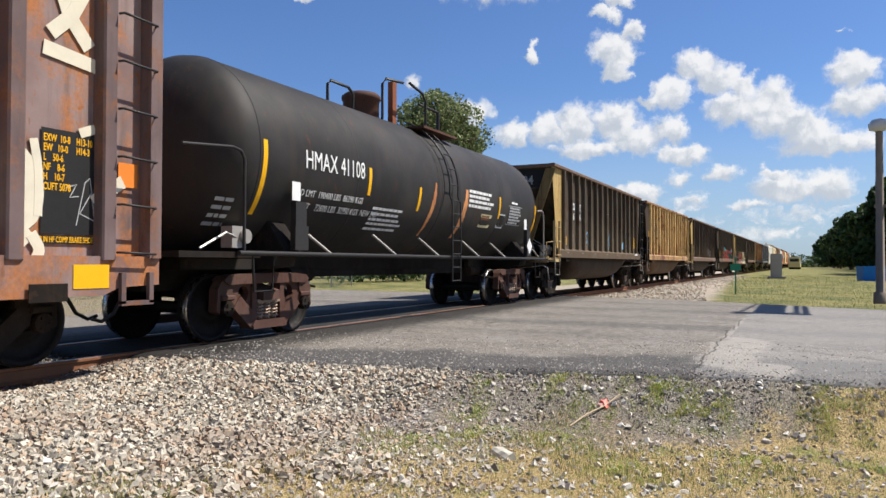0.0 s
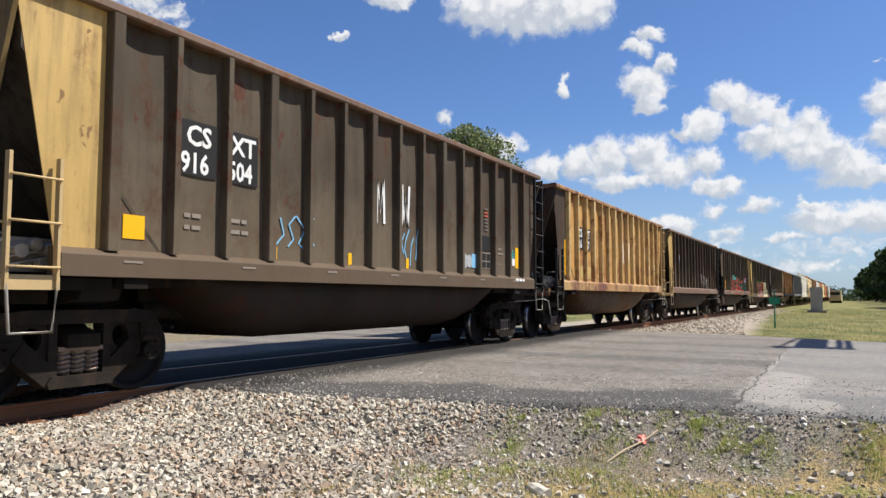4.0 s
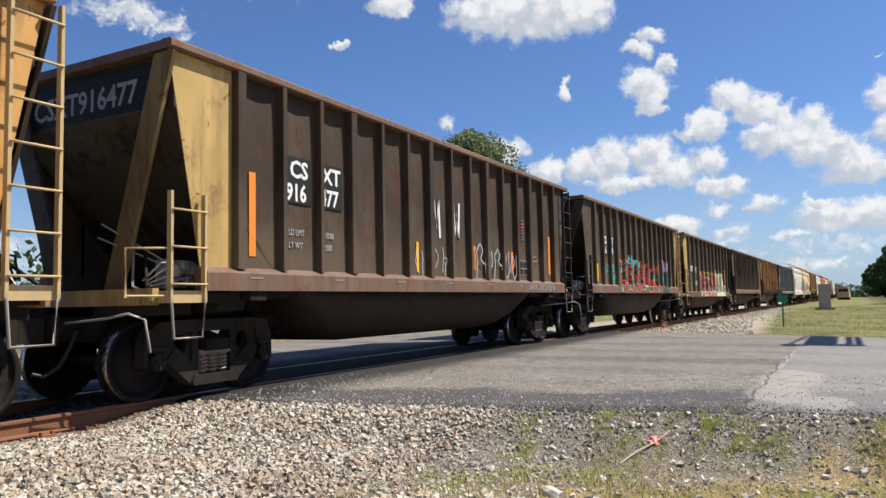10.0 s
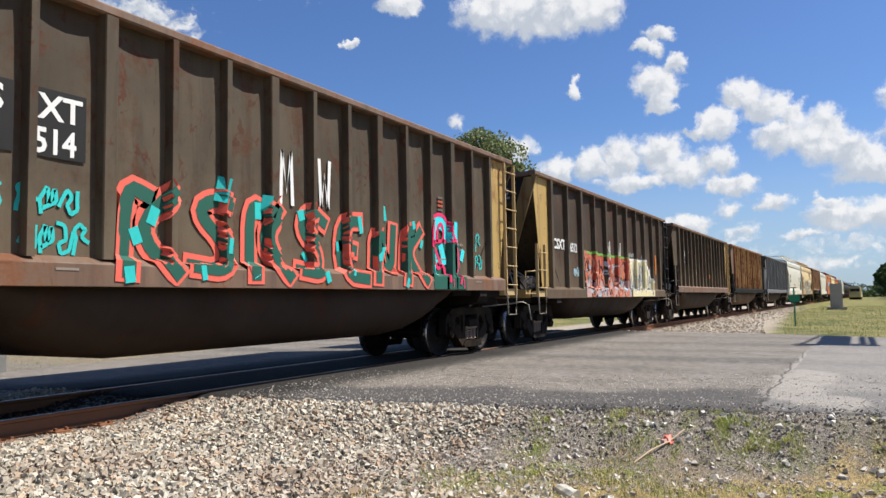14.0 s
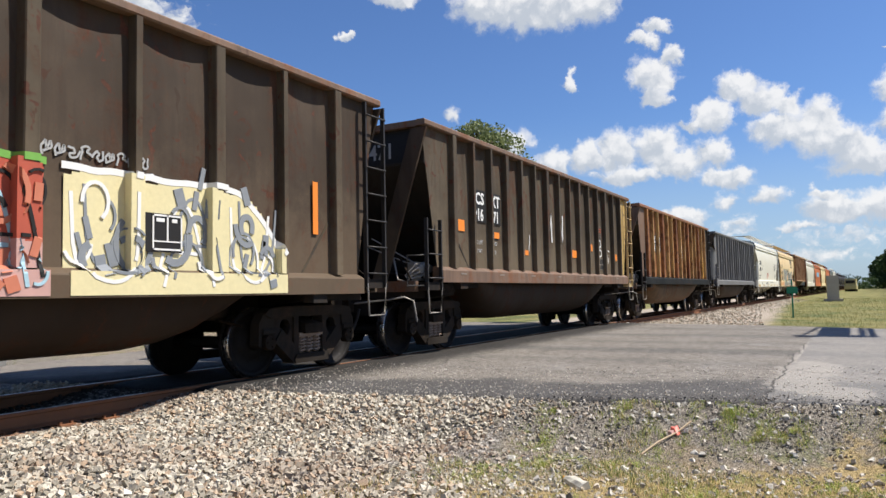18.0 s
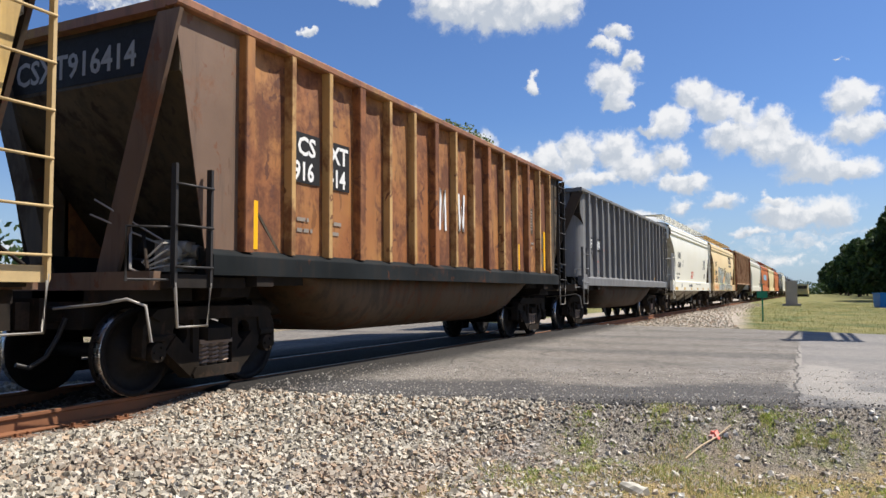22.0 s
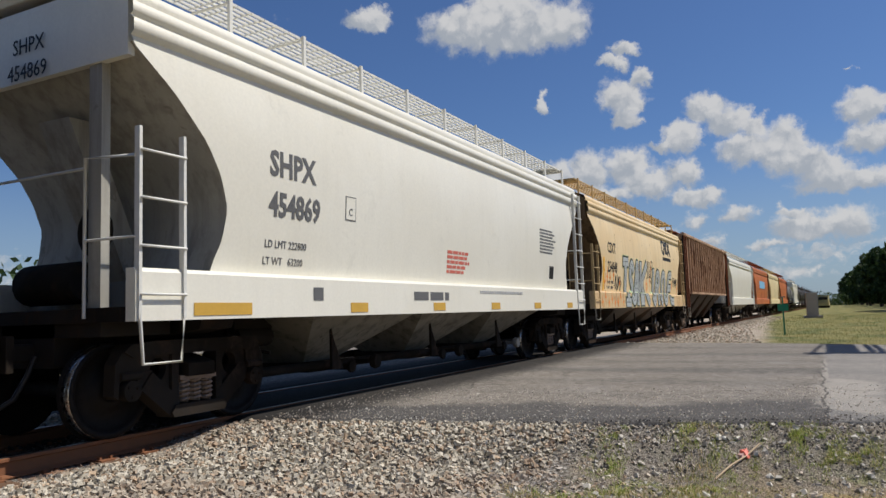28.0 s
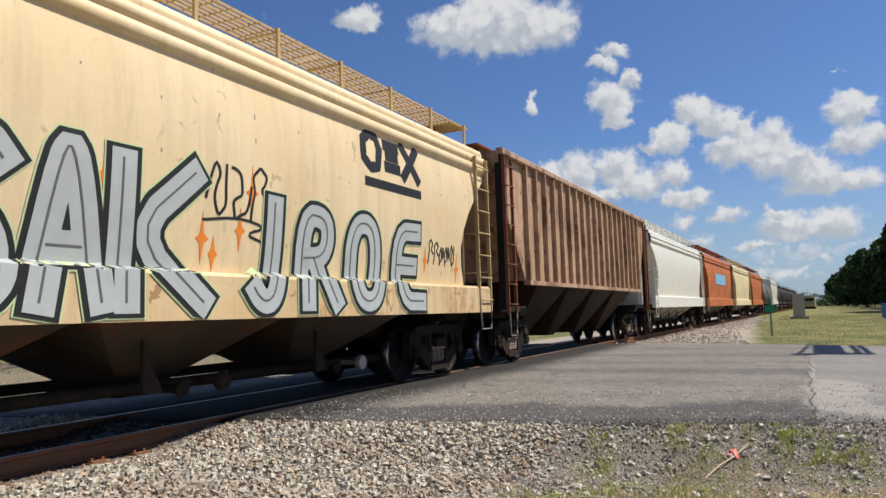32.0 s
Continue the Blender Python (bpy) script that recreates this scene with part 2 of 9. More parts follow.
def car_paint(name, base, rust=(0.16, 0.055, 0.022), amount=0.35, grime=0.4, rough=0.55, seed=0.0, fade=None, dirt=(0.035, 0.027, 0.02), dents=4.0, spec=0.4, scars=0.0, tint=None):
    """Old rail-car paint: faded in cloudy areas, with rust in vertical streaks and dots, and road grime."""
    m, n, b = surface(name, rough, 0.0, spec)
    chance = n.add("ShaderNodeObjectInfo").outputs["Random"]
    shift = n.add("ShaderNodeCombineXYZ", {0: n.math("MULTIPLY", chance, 41.0), 1: n.math("MULTIPLY", chance, 17.0), 2: n.math("MULTIPLY", chance, 9.0)}).outputs[0]
    p = n.vec("ADD", n.vec("ADD", n.add("ShaderNodeTexCoord").outputs["Object"], (seed * 7.3, seed * 3.1, 0)), shift)
    cloudy = n.noise(p, 0.6, 4)
    streak = n.noise(n.scaled(p, 3.6, 3.6, 0.30), 1.6, 6, 0.62)
    fine = n.noise(p, 26.0, 5, 0.6)
    blotch = n.noise(n.scaled(p, 1.0, 1.0, 0.6), 1.5, 6, 0.62, 0.5)
    spots = n.noise(p, 5.5, 8, 0.7, 0.4)
    col = n.mix(n.ramp(cloudy, 0.35, 0.68), base, fade or tuple(min(1, c * 1.25 + 0.012) for c in base))
    col = n.mix(n.math("MULTIPLY", n.ramp(n.math("ADD", streak, n.math("MULTIPLY", cloudy, 0.35)), 0.62, 0.86), grime), col, dirt)
    where = n.math("ADD", n.math("ADD", n.math("MULTIPLY", streak, 0.11), n.math("MULTIPLY", blotch, 0.64)), n.math("MULTIPLY", spots, 0.30))
    rusty = n.ramp(where, 0.610 - 0.25 * amount, 0.74 - 0.22 * amount)
    tone = n.mix(fine, tuple(0.55 * c for c in rust), tuple(1.35 * c for c in rust))
    col = n.mix(n.math("MULTIPLY", rusty, min(1.0, 0.35 + amount)), col, tone)
    # long thin scratches and drips
    bentp = n.vec("ADD", p, n.scaled(n.vec("SUBTRACT", n.add("ShaderNodeTexNoise", {"Vector": p, "Scale": 1.1, "Detail": 3.0}).outputs["Color"], (0.5, 0.5, 0.5)), 0.5, 0.5, 0.2))
    scratch = n.ramp(n.noise(n.scaled(bentp, 7.5, 7.5, 1.1), 1.0, 2, 0.5), 0.715 - 0.08 * amount, 0.745 - 0.08 * amount)
    col = n.mix(n.math("MULTIPLY", scratch, 0.5 * min(0.85, 0.3 + amount)), col, tuple(0.4 * c for c in rust))
    # short curved scuffs and dark smears where loads have rubbed
    rub = n.vec("ADD", p, n.scaled(n.vec("SUBTRACT", n.add("ShaderNodeTexNoise", {"Vector": n.vec("ADD", p, (3, 8, 5)), "Scale": 2.3, "Detail": 3.0}).outputs["Color"], (0.5, 0.5, 0.5)), 0.8, 0.8, 0.6))
    scuff = n.ramp(n.noise(n.scaled(rub, 4.6, 4.6, 1.7), 1.0, 3, 0.55), 0.662 - 0.05 * amount, 0.705 - 0.05 * amount)
    col = n.mix(n.math("MULTIPLY", scuff, min(0.9, 0.4 + amount)), col, tuple(0.75 * c for c in rust))
    if scars:
        # long curved scrapes and gouges down to red primer
        for q, (sx, sz, lo) in enumerate(((5.5, 1.2, 0.655), (3.2, 2.6, 0.675))):
            bentq = n.vec("ADD", rub, (5.0 + 9 * q, 2.0, 7.0 * q))
            line = n.noise(n.scaled(bentq, sx, sx, sz), 1.0, 2, 0.5)
            col = n.mix(n.ramp(line, lo, lo + 0.035, 0.0, scars), col, n.mix(fine, (0.030, 0.013, 0.009), (0.15, 0.052, 0.030)))
    smear = n.ramp(n.noise(n.scaled(rub, 2.2, 2.2, 0.9), 1.0, 5, 0.6), 0.60, 0.74, 0.0, 0.35)
    col = n.mix(n.math("MULTIPLY", smear, min(1.0, 0.3 + grime)), col, tuple(0.45 * c for c in base))
    if tint:
        # a paler tone on the lower sheets, with a ragged upper limit
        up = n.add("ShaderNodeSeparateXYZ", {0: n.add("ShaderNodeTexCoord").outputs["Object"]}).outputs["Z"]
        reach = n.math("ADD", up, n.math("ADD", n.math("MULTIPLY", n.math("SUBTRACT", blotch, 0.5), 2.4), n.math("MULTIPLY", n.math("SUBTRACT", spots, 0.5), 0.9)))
        col = n.mix(n.ramp(reach, 2.9, 1.5, 0.0, 0.62), col, tint)
    col = n.mix(0.22, col, n.mix(fine, (0.25, 0.25, 0.25), (1, 1, 1)), "MULTIPLY")
    n.l.new(col, b.inputs["Base Color"])
    n.l.new(n.math("ADD", rough - 0.06, n.math("ADD", n.math("MULTIPLY", rusty, 0.25), n.math("MULTIPLY", fine, 0.12)), clamp=True), b.inputs["Roughness"])
    bump(n, b, n.math("ADD", n.math("MULTIPLY", n.noise(n.scaled(p, 1.4, 1.4, 0.7), 1.1, 2), dents), n.math("ADD", n.math("MULTIPLY", rusty, 0.12), n.math("MULTIPLY", fine, 0.08))), 0.35, 0.02)
    return m


def plain(name, base, rough=0.6, metal=0.0, wear=0.25, scale=18.0, relief=0.2):
    m, n, b = surface(name, rough, metal, 0.25)
    p = n.add("ShaderNodeTexCoord").outputs["Object"]
    a, c = n.noise(p, scale, 5, 0.6), n.noise(p, scale * 0.12, 3)
    f = n.math("ADD", n.math("MULTIPLY", a, 0.6), n.math("MULTIPLY", c, 0.4))
    n.l.new(n.mix(f, tuple(x * (1 - wear) for x in base), tuple(min(1, x * (1 + wear)) for x in base)), b.inputs["Base Color"])
    n.l.new(n.ramp(a, 0.2, 0.8, rough - 0.1, min(1, rough + 0.12)), b.inputs["Roughness"])
    bump(n, b, a, relief, 0.006)
    return m


M = {}
M["dark_side"] = car_paint("weathered_dark_brown_paint", (0.068, 0.053, 0.037), rust=(0.095, 0.042, 0.024), amount=0.32, grime=0.36, rough=0.62, spec=0.12, scars=0.75, tint=(0.175, 0.135, 0.088), fade=(0.108, 0.085, 0.058))
M["dark_side_b"] = car_paint("weathered_black_brown_paint", (0.052, 0.038, 0.027), rust=(0.090, 0.040, 0.024), amount=0.34, grime=0.36, rough=0.62, spec=0.12, scars=0.75, tint=(0.150, 0.108, 0.070), seed=3, fade=(0.084, 0.061, 0.043))
M["dark_rust"] = car_paint("rusty_dark_chord_paint", (0.150, 0.090, 0.056), rust=(0.20, 0.075, 0.03), amount=0.42, rough=0.65, seed=1)
M["yellow_side"] = car_paint("faded_yellow_rusting_paint", (0.53, 0.272, 0.066), rust=(0.24, 0.085, 0.024), amount=0.52, grime=0.4, seed=2, fade=(0.61, 0.355, 0.105), dirt=(0.10, 0.045, 0.02), scars=0.6)
M["yellow_rib"] = car_paint("faded_yellow_rib_paint", (0.56, 0.38, 0.15), rust=(0.20, 0.07, 0.02), amount=0.42, grime=0.25, seed=5)
M["ochre_rib"] = car_paint("ochre_rusting_stake_paint", (0.44, 0.265, 0.095), rust=(0.17, 0.06, 0.02), amount=0.5, grime=0.3, seed=34)
M["rust_chord"] = car_paint("red_brown_rusty_chord_paint", (0.24, 0.10, 0.045), rust=(0.40, 0.24, 0.08), amount=0.36, grime=0.4, seed=35)
M["rusty_sill"] = car_paint("rust_purple_sill_over_yellow_paint", (0.40, 0.21, 0.075), rust=(0.16, 0.060, 0.038), amount=0.62, grime=0.4, seed=25, fade=(0.52, 0.33, 0.13))
M["orange_side"] = car_paint("rust_orange_side_paint", (0.29, 0.105, 0.030), rust=(0.125, 0.040, 0.015), amount=0.60, grime=0.3, seed=6, fade=(0.40, 0.185, 0.055), scars=0.55)
# dirty end sheets, with the shade on the car ends mixed into the colour
M["dirty_end"] = car_paint("dirty_shaded_tan_end_paint", (0.060, 0.042, 0.020), rust=(0.030, 0.018, 0.011), amount=0.45, grime=0.6, rough=0.65, seed=19)
# black-brown end sheets, darkened in the colour for the ends' deep shade
M["sooty_end"] = car_paint("shaded_black_brown_end_paint", (0.017, 0.013, 0.010), rust=(0.036, 0.017, 0.010), amount=0.30, grime=0.5, rough=0.7, seed=20, fade=(0.036, 0.028, 0.020), spec=0.25)
M["tan_trim"] = car_paint("old_tan_yellow_trim_paint", (0.44, 0.29, 0.09), amount=0.3, grime=0.35, seed=7)
# tan brace paint with the ends' shade put into its colour
M["dull_tan"] = car_paint("shaded_tan_brace_paint", (0.20, 0.135, 0.055), amount=0.35, grime=0.6, rough=0.7, seed=28, spec=0.15)
M["grey_side"] = car_paint("dull_grey_car_paint", (0.155, 0.153, 0.152), amount=0.02, grime=0.3, rough=0.6, seed=8, fade=(0.21, 0.207, 0.203), spec=0.2)
M["tank"] = car_paint("matt_black_tank_paint", (0.025, 0.0232, 0.0215), amount=0.04, grime=0.4, rough=0.6, seed=9, fade=(0.047, 0.043, 0.039), dirt=(0.055, 0.042, 0.032), dents=0.4, spec=0.16)
M["white_side"] = car_paint("cream_white_car_paint", (0.79, 0.755, 0.64), rust=(0.42, 0.36, 0.27), amount=-0.30, grime=0.05, rough=0.36, seed=10, dents=1.5, fade=(0.83, 0.80, 0.69), dirt=(0.45, 0.41, 0.33))
M["beige_side"] = car_paint("sandy_beige_car_paint", (0.77, 0.575, 0.315), rust=(0.36, 0.20, 0.08), amount=0.02, grime=0.16, rough=0.5, seed=11, dents=2.0, fade=(0.83, 0.65, 0.385), dirt=(0.30, 0.20, 0.10))
M["beige_sill"] = car_paint("rust_stained_beige_sill_paint", (0.68, 0.47, 0.24), rust=(0.40, 0.19, 0.07), amount=0.34, grime=0.3, rough=0.5, seed=23, dents=2.0, fade=(0.74, 0.56, 0.31), dirt=(0.26, 0.14, 0.06))
M["brown_hopper"] = car_paint("rusty_brown_beige_ribbed_paint", (0.45, 0.28, 0.165), rust=(0.16, 0.068, 0.036), amount=0.44, grime=0.3, seed=12)
M["orange_car"] = car_paint("orange_red_car_paint", (0.50, 0.14, 0.035), amount=0.3, grime=0.3, seed=13)
M["cream_car"] = car_paint("pale_cream_car_paint", (0.70, 0.58, 0.33), amount=0.12, grime=0.2, seed=14)
M["box_side"] = car_paint("boxcar_brown_purple_rusty_paint", (0.20, 0.125, 0.11), rust=(0.44, 0.165, 0.055), amount=0.58, grime=0.45, seed=15, fade=(0.34, 0.25, 0.225), rough=0.6, spec=0.2)
M["box_post"] = car_paint("boxcar_grey_purple_post_paint", (0.125, 0.085, 0.08), rust=(0.30, 0.125, 0.055), amount=0.34, grime=0.35, seed=33, fade=(0.21, 0.15, 0.14), rough=0.6, spec=0.2)
M["under"] = car_paint("grimy_black_underframe", (0.016, 0.013, 0.011), amount=0.25, grime=0.4, rough=0.9, seed=16, spec=0.08, rust=(0.06, 0.035, 0.022))
M["truck"] = car_paint("oily_dark_cast_steel", (0.019, 0.0145, 0.0105), amount=0.38, grime=0.4, rough=0.9, seed=17, spec=0.05, rust=(0.065, 0.043, 0.030))
M["truck_brown"] = car_paint("brown_rusted_cast_steel", (0.085, 0.043, 0.031), amount=0.4, grime=0.5, rough=0.75, seed=18, rust=(0.12, 0.056, 0.036), spec=0.15)
M["wheel"] = plain("dark_steel_wheel", (0.010, 0.0075, 0.006), 0.7, 0.0)
M["tread"] = plain("polished_wheel_tread", (0.50, 0.47, 0.44), 0.28, 1.0, 0.15)
M["spring"] = plain("rusty_coil_spring", (0.28, 0.20, 0.145), 0.6, 0.2)
M["black_iron"] = plain("black_painted_iron", (0.028, 0.025, 0.023), 0.5, 0.0)
M["white_iron"] = plain("white_painted_iron", (0.66, 0.65, 0.60), 0.5)
M["tan_iron"] = plain("tan_painted_iron", (0.46, 0.33, 0.16), 0.55)
M["rust_iron"] = plain("red_rusty_iron", (0.22, 0.075, 0.035), 0.75)
M["hose"] = plain("pale_dusty_steel", (0.36, 0.33, 0.29), 0.5, 0.4)
M["white_mark"] = plain("white_stencil_paint", (0.72, 0.71, 0.68), 0.6, 0.0, 0.12)
M["black_mark"] = plain("black_stencil_paint", (0.02, 0.02, 0.02), 0.55, 0.0, 0.3)
M["grey_mark"] = plain("grey_stencil_paint", (0.12, 0.12, 0.12), 0.6, 0.0, 0.2)
M["dim_mark"] = plain("faded_stencil_paint", (0.24, 0.20, 0.16), 0.65, 0.0, 0.3)
M["red_mark"] = plain("red_stencil_paint", (0.55, 0.14, 0.10), 0.6, 0.0, 0.2)
M["reflector"] = plain("yellow_reflective_tape", (0.83, 0.42, 0.008), 0.4, 0.0, 0.1)
M["orange_paint"] = plain("orange_spray_paint", (0.75, 0.22, 0.03), 0.6, 0.0, 0.15)
M["red_paint"] = plain("coral_red_spray_paint", (0.70, 0.13, 0.09), 0.6, 0.0, 0.2)
M["cyan_paint"] = plain("turquoise_spray_paint", (0.03, 0.48, 0.45), 0.6, 0.0, 0.2)
M["green_paint"] = plain("dark_green_spray_paint", (0.02, 0.10, 0.07), 0.6, 0.0, 0.2)
M["cream_paint"] = plain("cream_spray_paint", (0.66, 0.58, 0.33), 0.6, 0.0, 0.2)
M["cream_spray"] = plain("pale_cream_spray_paint", (0.66, 0.60, 0.46), 0.6, 0.0, 0.25, 6.0)
M["silver_paint"] = plain("pale_silver_spray_paint", (0.42, 0.445, 0.43), 0.5, 0.0, 0.25, 5.0)
M["orange_fade"] = car_paint("faded_orange_emblem_paint", (0.50, 0.17, 0.06), rust=(0.20, 0.17, 0.155), amount=0.42, grime=0.3, seed=32)
M["sill_black"] = car_paint("blue_black_sill_paint", (0.010, 0.012, 0.0125), amount=0.10, grime=0.3, rough=0.8, seed=27, fade=(0.020, 0.023, 0.024), spec=0.08)
M["hot_pink"] = plain("hot_pink_spray_paint", (0.72, 0.03, 0.12), 0.6, 0.0, 0.2)
M["sky_paint"] = plain("bright_turquoise_spray_paint", (0.05, 0.62, 0.66), 0.6, 0.0, 0.2)
M["lime_paint"] = plain("pale_green_spray_paint", (0.52, 0.64, 0.34), 0.6, 0.0, 0.15)
M["blue_paint"] = plain("light_blue_spray_paint", (0.20, 0.42, 0.60), 0.6, 0.0, 0.2)

# ---- mesh helpers ----


class Mesh:
    """Collects boxes, tubes, prisms and turned shapes for one mesh."""

    def __init__(self):
        self.v, self.f, self.s = [], [], []

    def quads(self, pts, faces, smooth=False):
        o = len(self.v)
        self.v += [tuple(p) for p in pts]
        self.f += [tuple(o + i for i in f) for f in faces]
        self.s += [smooth] * len(faces)
        return self

    def box(self, x0, x1, y0, y1, z0, z1):
        return self.hexa([(x0, y0, z0), (x1, y0, z0), (x1, y1, z0), (x0, y1, z0), (x0, y0, z1), (x1, y0, z1), (x1, y1, z1), (x0, y1, z1)])

    def hexa(self, p):
        return self.quads(p, [(0, 3, 2, 1), (4, 5, 6, 7), (0, 1, 5, 4), (1, 2, 6, 5), (2, 3, 7, 6), (3, 0, 4, 7)])

    def chamfer(self, x0, x1, y0, y1, z0, z1, c=0.01):
        """A box with its edges along x taken off."""
        return self.prism([(y0 + c, z0), (y1 - c, z0), (y1, z0 + c), (y1, z1 - c), (y1 - c, z1), (y0 + c, z1), (y0, z1 - c), (y0, z0 + c)], x0, x1, "x")

    def prism(self, prof, a, b, axis="x", smooth=False):
        """A closed outline drawn from a to b: (y, z) along x, (x, z) along y, (x, y) along z."""
        put = {"x": lambda p, t: (t, p[0], p[1]), "y": lambda p, t: (p[0], t, p[1]), "z": lambda p, t: (p[0], p[1], t)}[axis]
        n = len(prof)
        pts = [put(p, a) for p in prof] + [put(p, b) for p in prof]
        self.quads(pts, [(i, (i + 1) % n, n + (i + 1) % n, n + i) for i in range(n)], smooth)
        return self.quads(pts, [tuple(range(n - 1, -1, -1)), tuple(range(n, 2 * n))])

    def tube(self, path, r=0.012, n=6, closed=False):
        path = [Vector(p) for p in path]
        rings = []
        for i, p in enumerate(path):
            a = path[i - 1] if i else p
            b = path[i + 1] if i < len(path) - 1 else p
            d = (b - a).normalized()
            up = Vector((0, 0, 1)) if abs(d.z) < 0.9 else Vector((1, 0, 0))
            u = d.cross(up).normalized()
            w = u.cross(d)
            rings.append([p + r * (math.cos(k * math.tau / n) * u + math.sin(k * math.tau / n) * w) for k in range(n)])
        pts = [q for ring in rings for q in ring]
        fs = [(i * n + k, i * n + (k + 1) % n, (i + 1) * n + (k + 1) % n, (i + 1) * n + k) for i in range(len(path) - 1) for k in range(n)]
        self.quads(pts, fs, n > 5)
        m = (len(path) - 1) * n
        return self.quads(pts, [tuple(range(n - 1, -1, -1)), tuple(range(m, m + n))])

    def turned(self, prof, centre, axis="y", n=24, caps=True):
        """A turned shape: (along, radius) pairs about an axis through the centre."""
        c = Vector(centre)
        d, u, w = {"x": (Vector((1, 0, 0)), Vector((0, 1, 0)), Vector((0, 0, 1))), "y": (Vector((0, 1, 0)), Vector((0, 0, 1)), Vector((1, 0, 0))),
                   "z": (Vector((0, 0, 1)), Vector((1, 0, 0)), Vector((0, 1, 0)))}[axis]
        pts = [c + t * d + r * (math.cos(k * math.tau / n) * u + math.sin(k * math.tau / n) * w) for t, r in prof for k in range(n)]
        self.quads(pts, [(i * n + k, i * n + (k + 1) % n, (i + 1) * n + (k + 1) % n, (i + 1) * n + k) for i in range(len(prof) - 1) for k in range(n)], True)
        if caps:
            m = (len(prof) - 1) * n
            self.quads(pts, [tuple(range(n - 1, -1, -1)), tuple(range(m, m + n))])
        return self

    def data(self, name):
        me = bpy.data.meshes.new(name)
        me.from_pydata(self.v, [], self.f)
        me.polygons.foreach_set("use_smooth", self.s)
        me.update()
        bm = bmesh.new()
        bm.from_mesh(me)
        bmesh.ops.recalc_face_normals(bm, faces=bm.faces)
        bm.to_mesh(me)
        bm.free()
        return me


def part(name, mesh, material, parent, label="", at=None):
    """Links a mesh as one object under a thing or a part."""
    me = mesh.data(name) if isinstance(mesh, Mesh) else mesh
    if material and not me.materials:
        me.materials.append(material)
    ob = new(name, me)
    ob.parent = parent
    if at:
        ob.matrix_basis = at
    if label:
        tagged(ob, label)
    return ob


def thing(name, label, category, group="", kind="", at=None, mesh=None, material=None):
    ob = new(name, mesh.data(name) if mesh else None)
    if material:
        ob.data.materials.append(material)
    if at:
        ob.matrix_basis = at
    return tagged(ob, label, category, group, kind)


def lettering(text, size, x, y, z, parent, material, squeeze=1.0, name="lettering", turn=0.0, bold=0.0, depth=0.002):
    """Words on a side that faces the road, from the left foot of the first letter."""
    cu = bpy.data.curves.new(name, "FONT")
    cu.body, cu.size, cu.extrude, cu.offset, cu.resolution_u = text, size, depth, bold, 2
    tmp = bpy.data.objects.new(name, cu)
    scene.collection.objects.link(tmp)
    me = bpy.data.meshes.new_from_object(tmp.evaluated_get(bpy.context.evaluated_depsgraph_get()))
    bpy.data.objects.remove(tmp)
    me.transform(Matrix.Diagonal((squeeze, 1, 1, 1)))
    me.transform(Matrix.Translation((x, y, z)) @ Matrix.Rotation(turn, 4, "Z") @ Matrix.Rotation(math.pi / 2, 4, "X"))
    me.materials.clear()
    me.materials.append(material)
    ob = new(name, me)
    ob.parent = parent
    return ob


def bars(x, y, z, w, rows, h, gap, parent, material, seed=1, name="small_print"):
    """Lines of small print as plain bars, top row at z."""
    r = random.Random(seed)
    m = Mesh()
    for k in range(rows):
        zz, xx, end = z - k * (h + gap), x, x + w * r.uniform(0.72, 1.0)
        while xx < end - 0.02:
            e = min(end, xx + r.uniform(1.5, 4.5) * h)
            m.box(xx, e, y - 0.002, y + 0.002, zz - h, zz)
            xx = e + h * 0.55
    return part(name, m, material, parent)


def patch(name, x0, x1, z0, z1, y, parent, material, label=""):
    return part(name, Mesh().box(x0, x1, y - 0.0025, y + 0.002, z0, z1), material, parent, label)


def ribbon(path, w, y, mesh, lift=0.0):
    """A flat painted stroke in the side's plane along a path of (x, z)."""
    pts = [Vector((a, 0, b)) for a, b in path]
    left, right = [], []
    for i, p in enumerate(pts):
        d = (pts[min(i + 1, len(pts) - 1)] - pts[max(i - 1, 0)]).normalized()
        nrm = Vector((-d.z, 0, d.x)) * w / 2
        e = d * (w * 0.35) if i == len(pts) - 1 else (-d * (w * 0.35) if i == 0 else Vector())
        left.append(p + nrm + e), right.append(p - nrm + e)
    n = len(pts)
    v = [(q.x, y - lift, q.z) for q in left + right] + [(q.x, y + 0.002, q.z) for q in left + right]
    fs = []
    for i in range(n - 1):
        fs += [(i, i + 1, n + i + 1, n + i), (2 * n + i, 3 * n + i, 3 * n + i + 1, 2 * n + i + 1), (i, 2 * n + i, 2 * n + i + 1, i + 1), (n + i, n + i + 1, 3 * n + i + 1, 3 * n + i)]
    fs += [(0, n, 3 * n, 2 * n), (n - 1, 3 * n - 1, 4 * n - 1, 2 * n - 1)]
    return mesh.quads(v, fs)


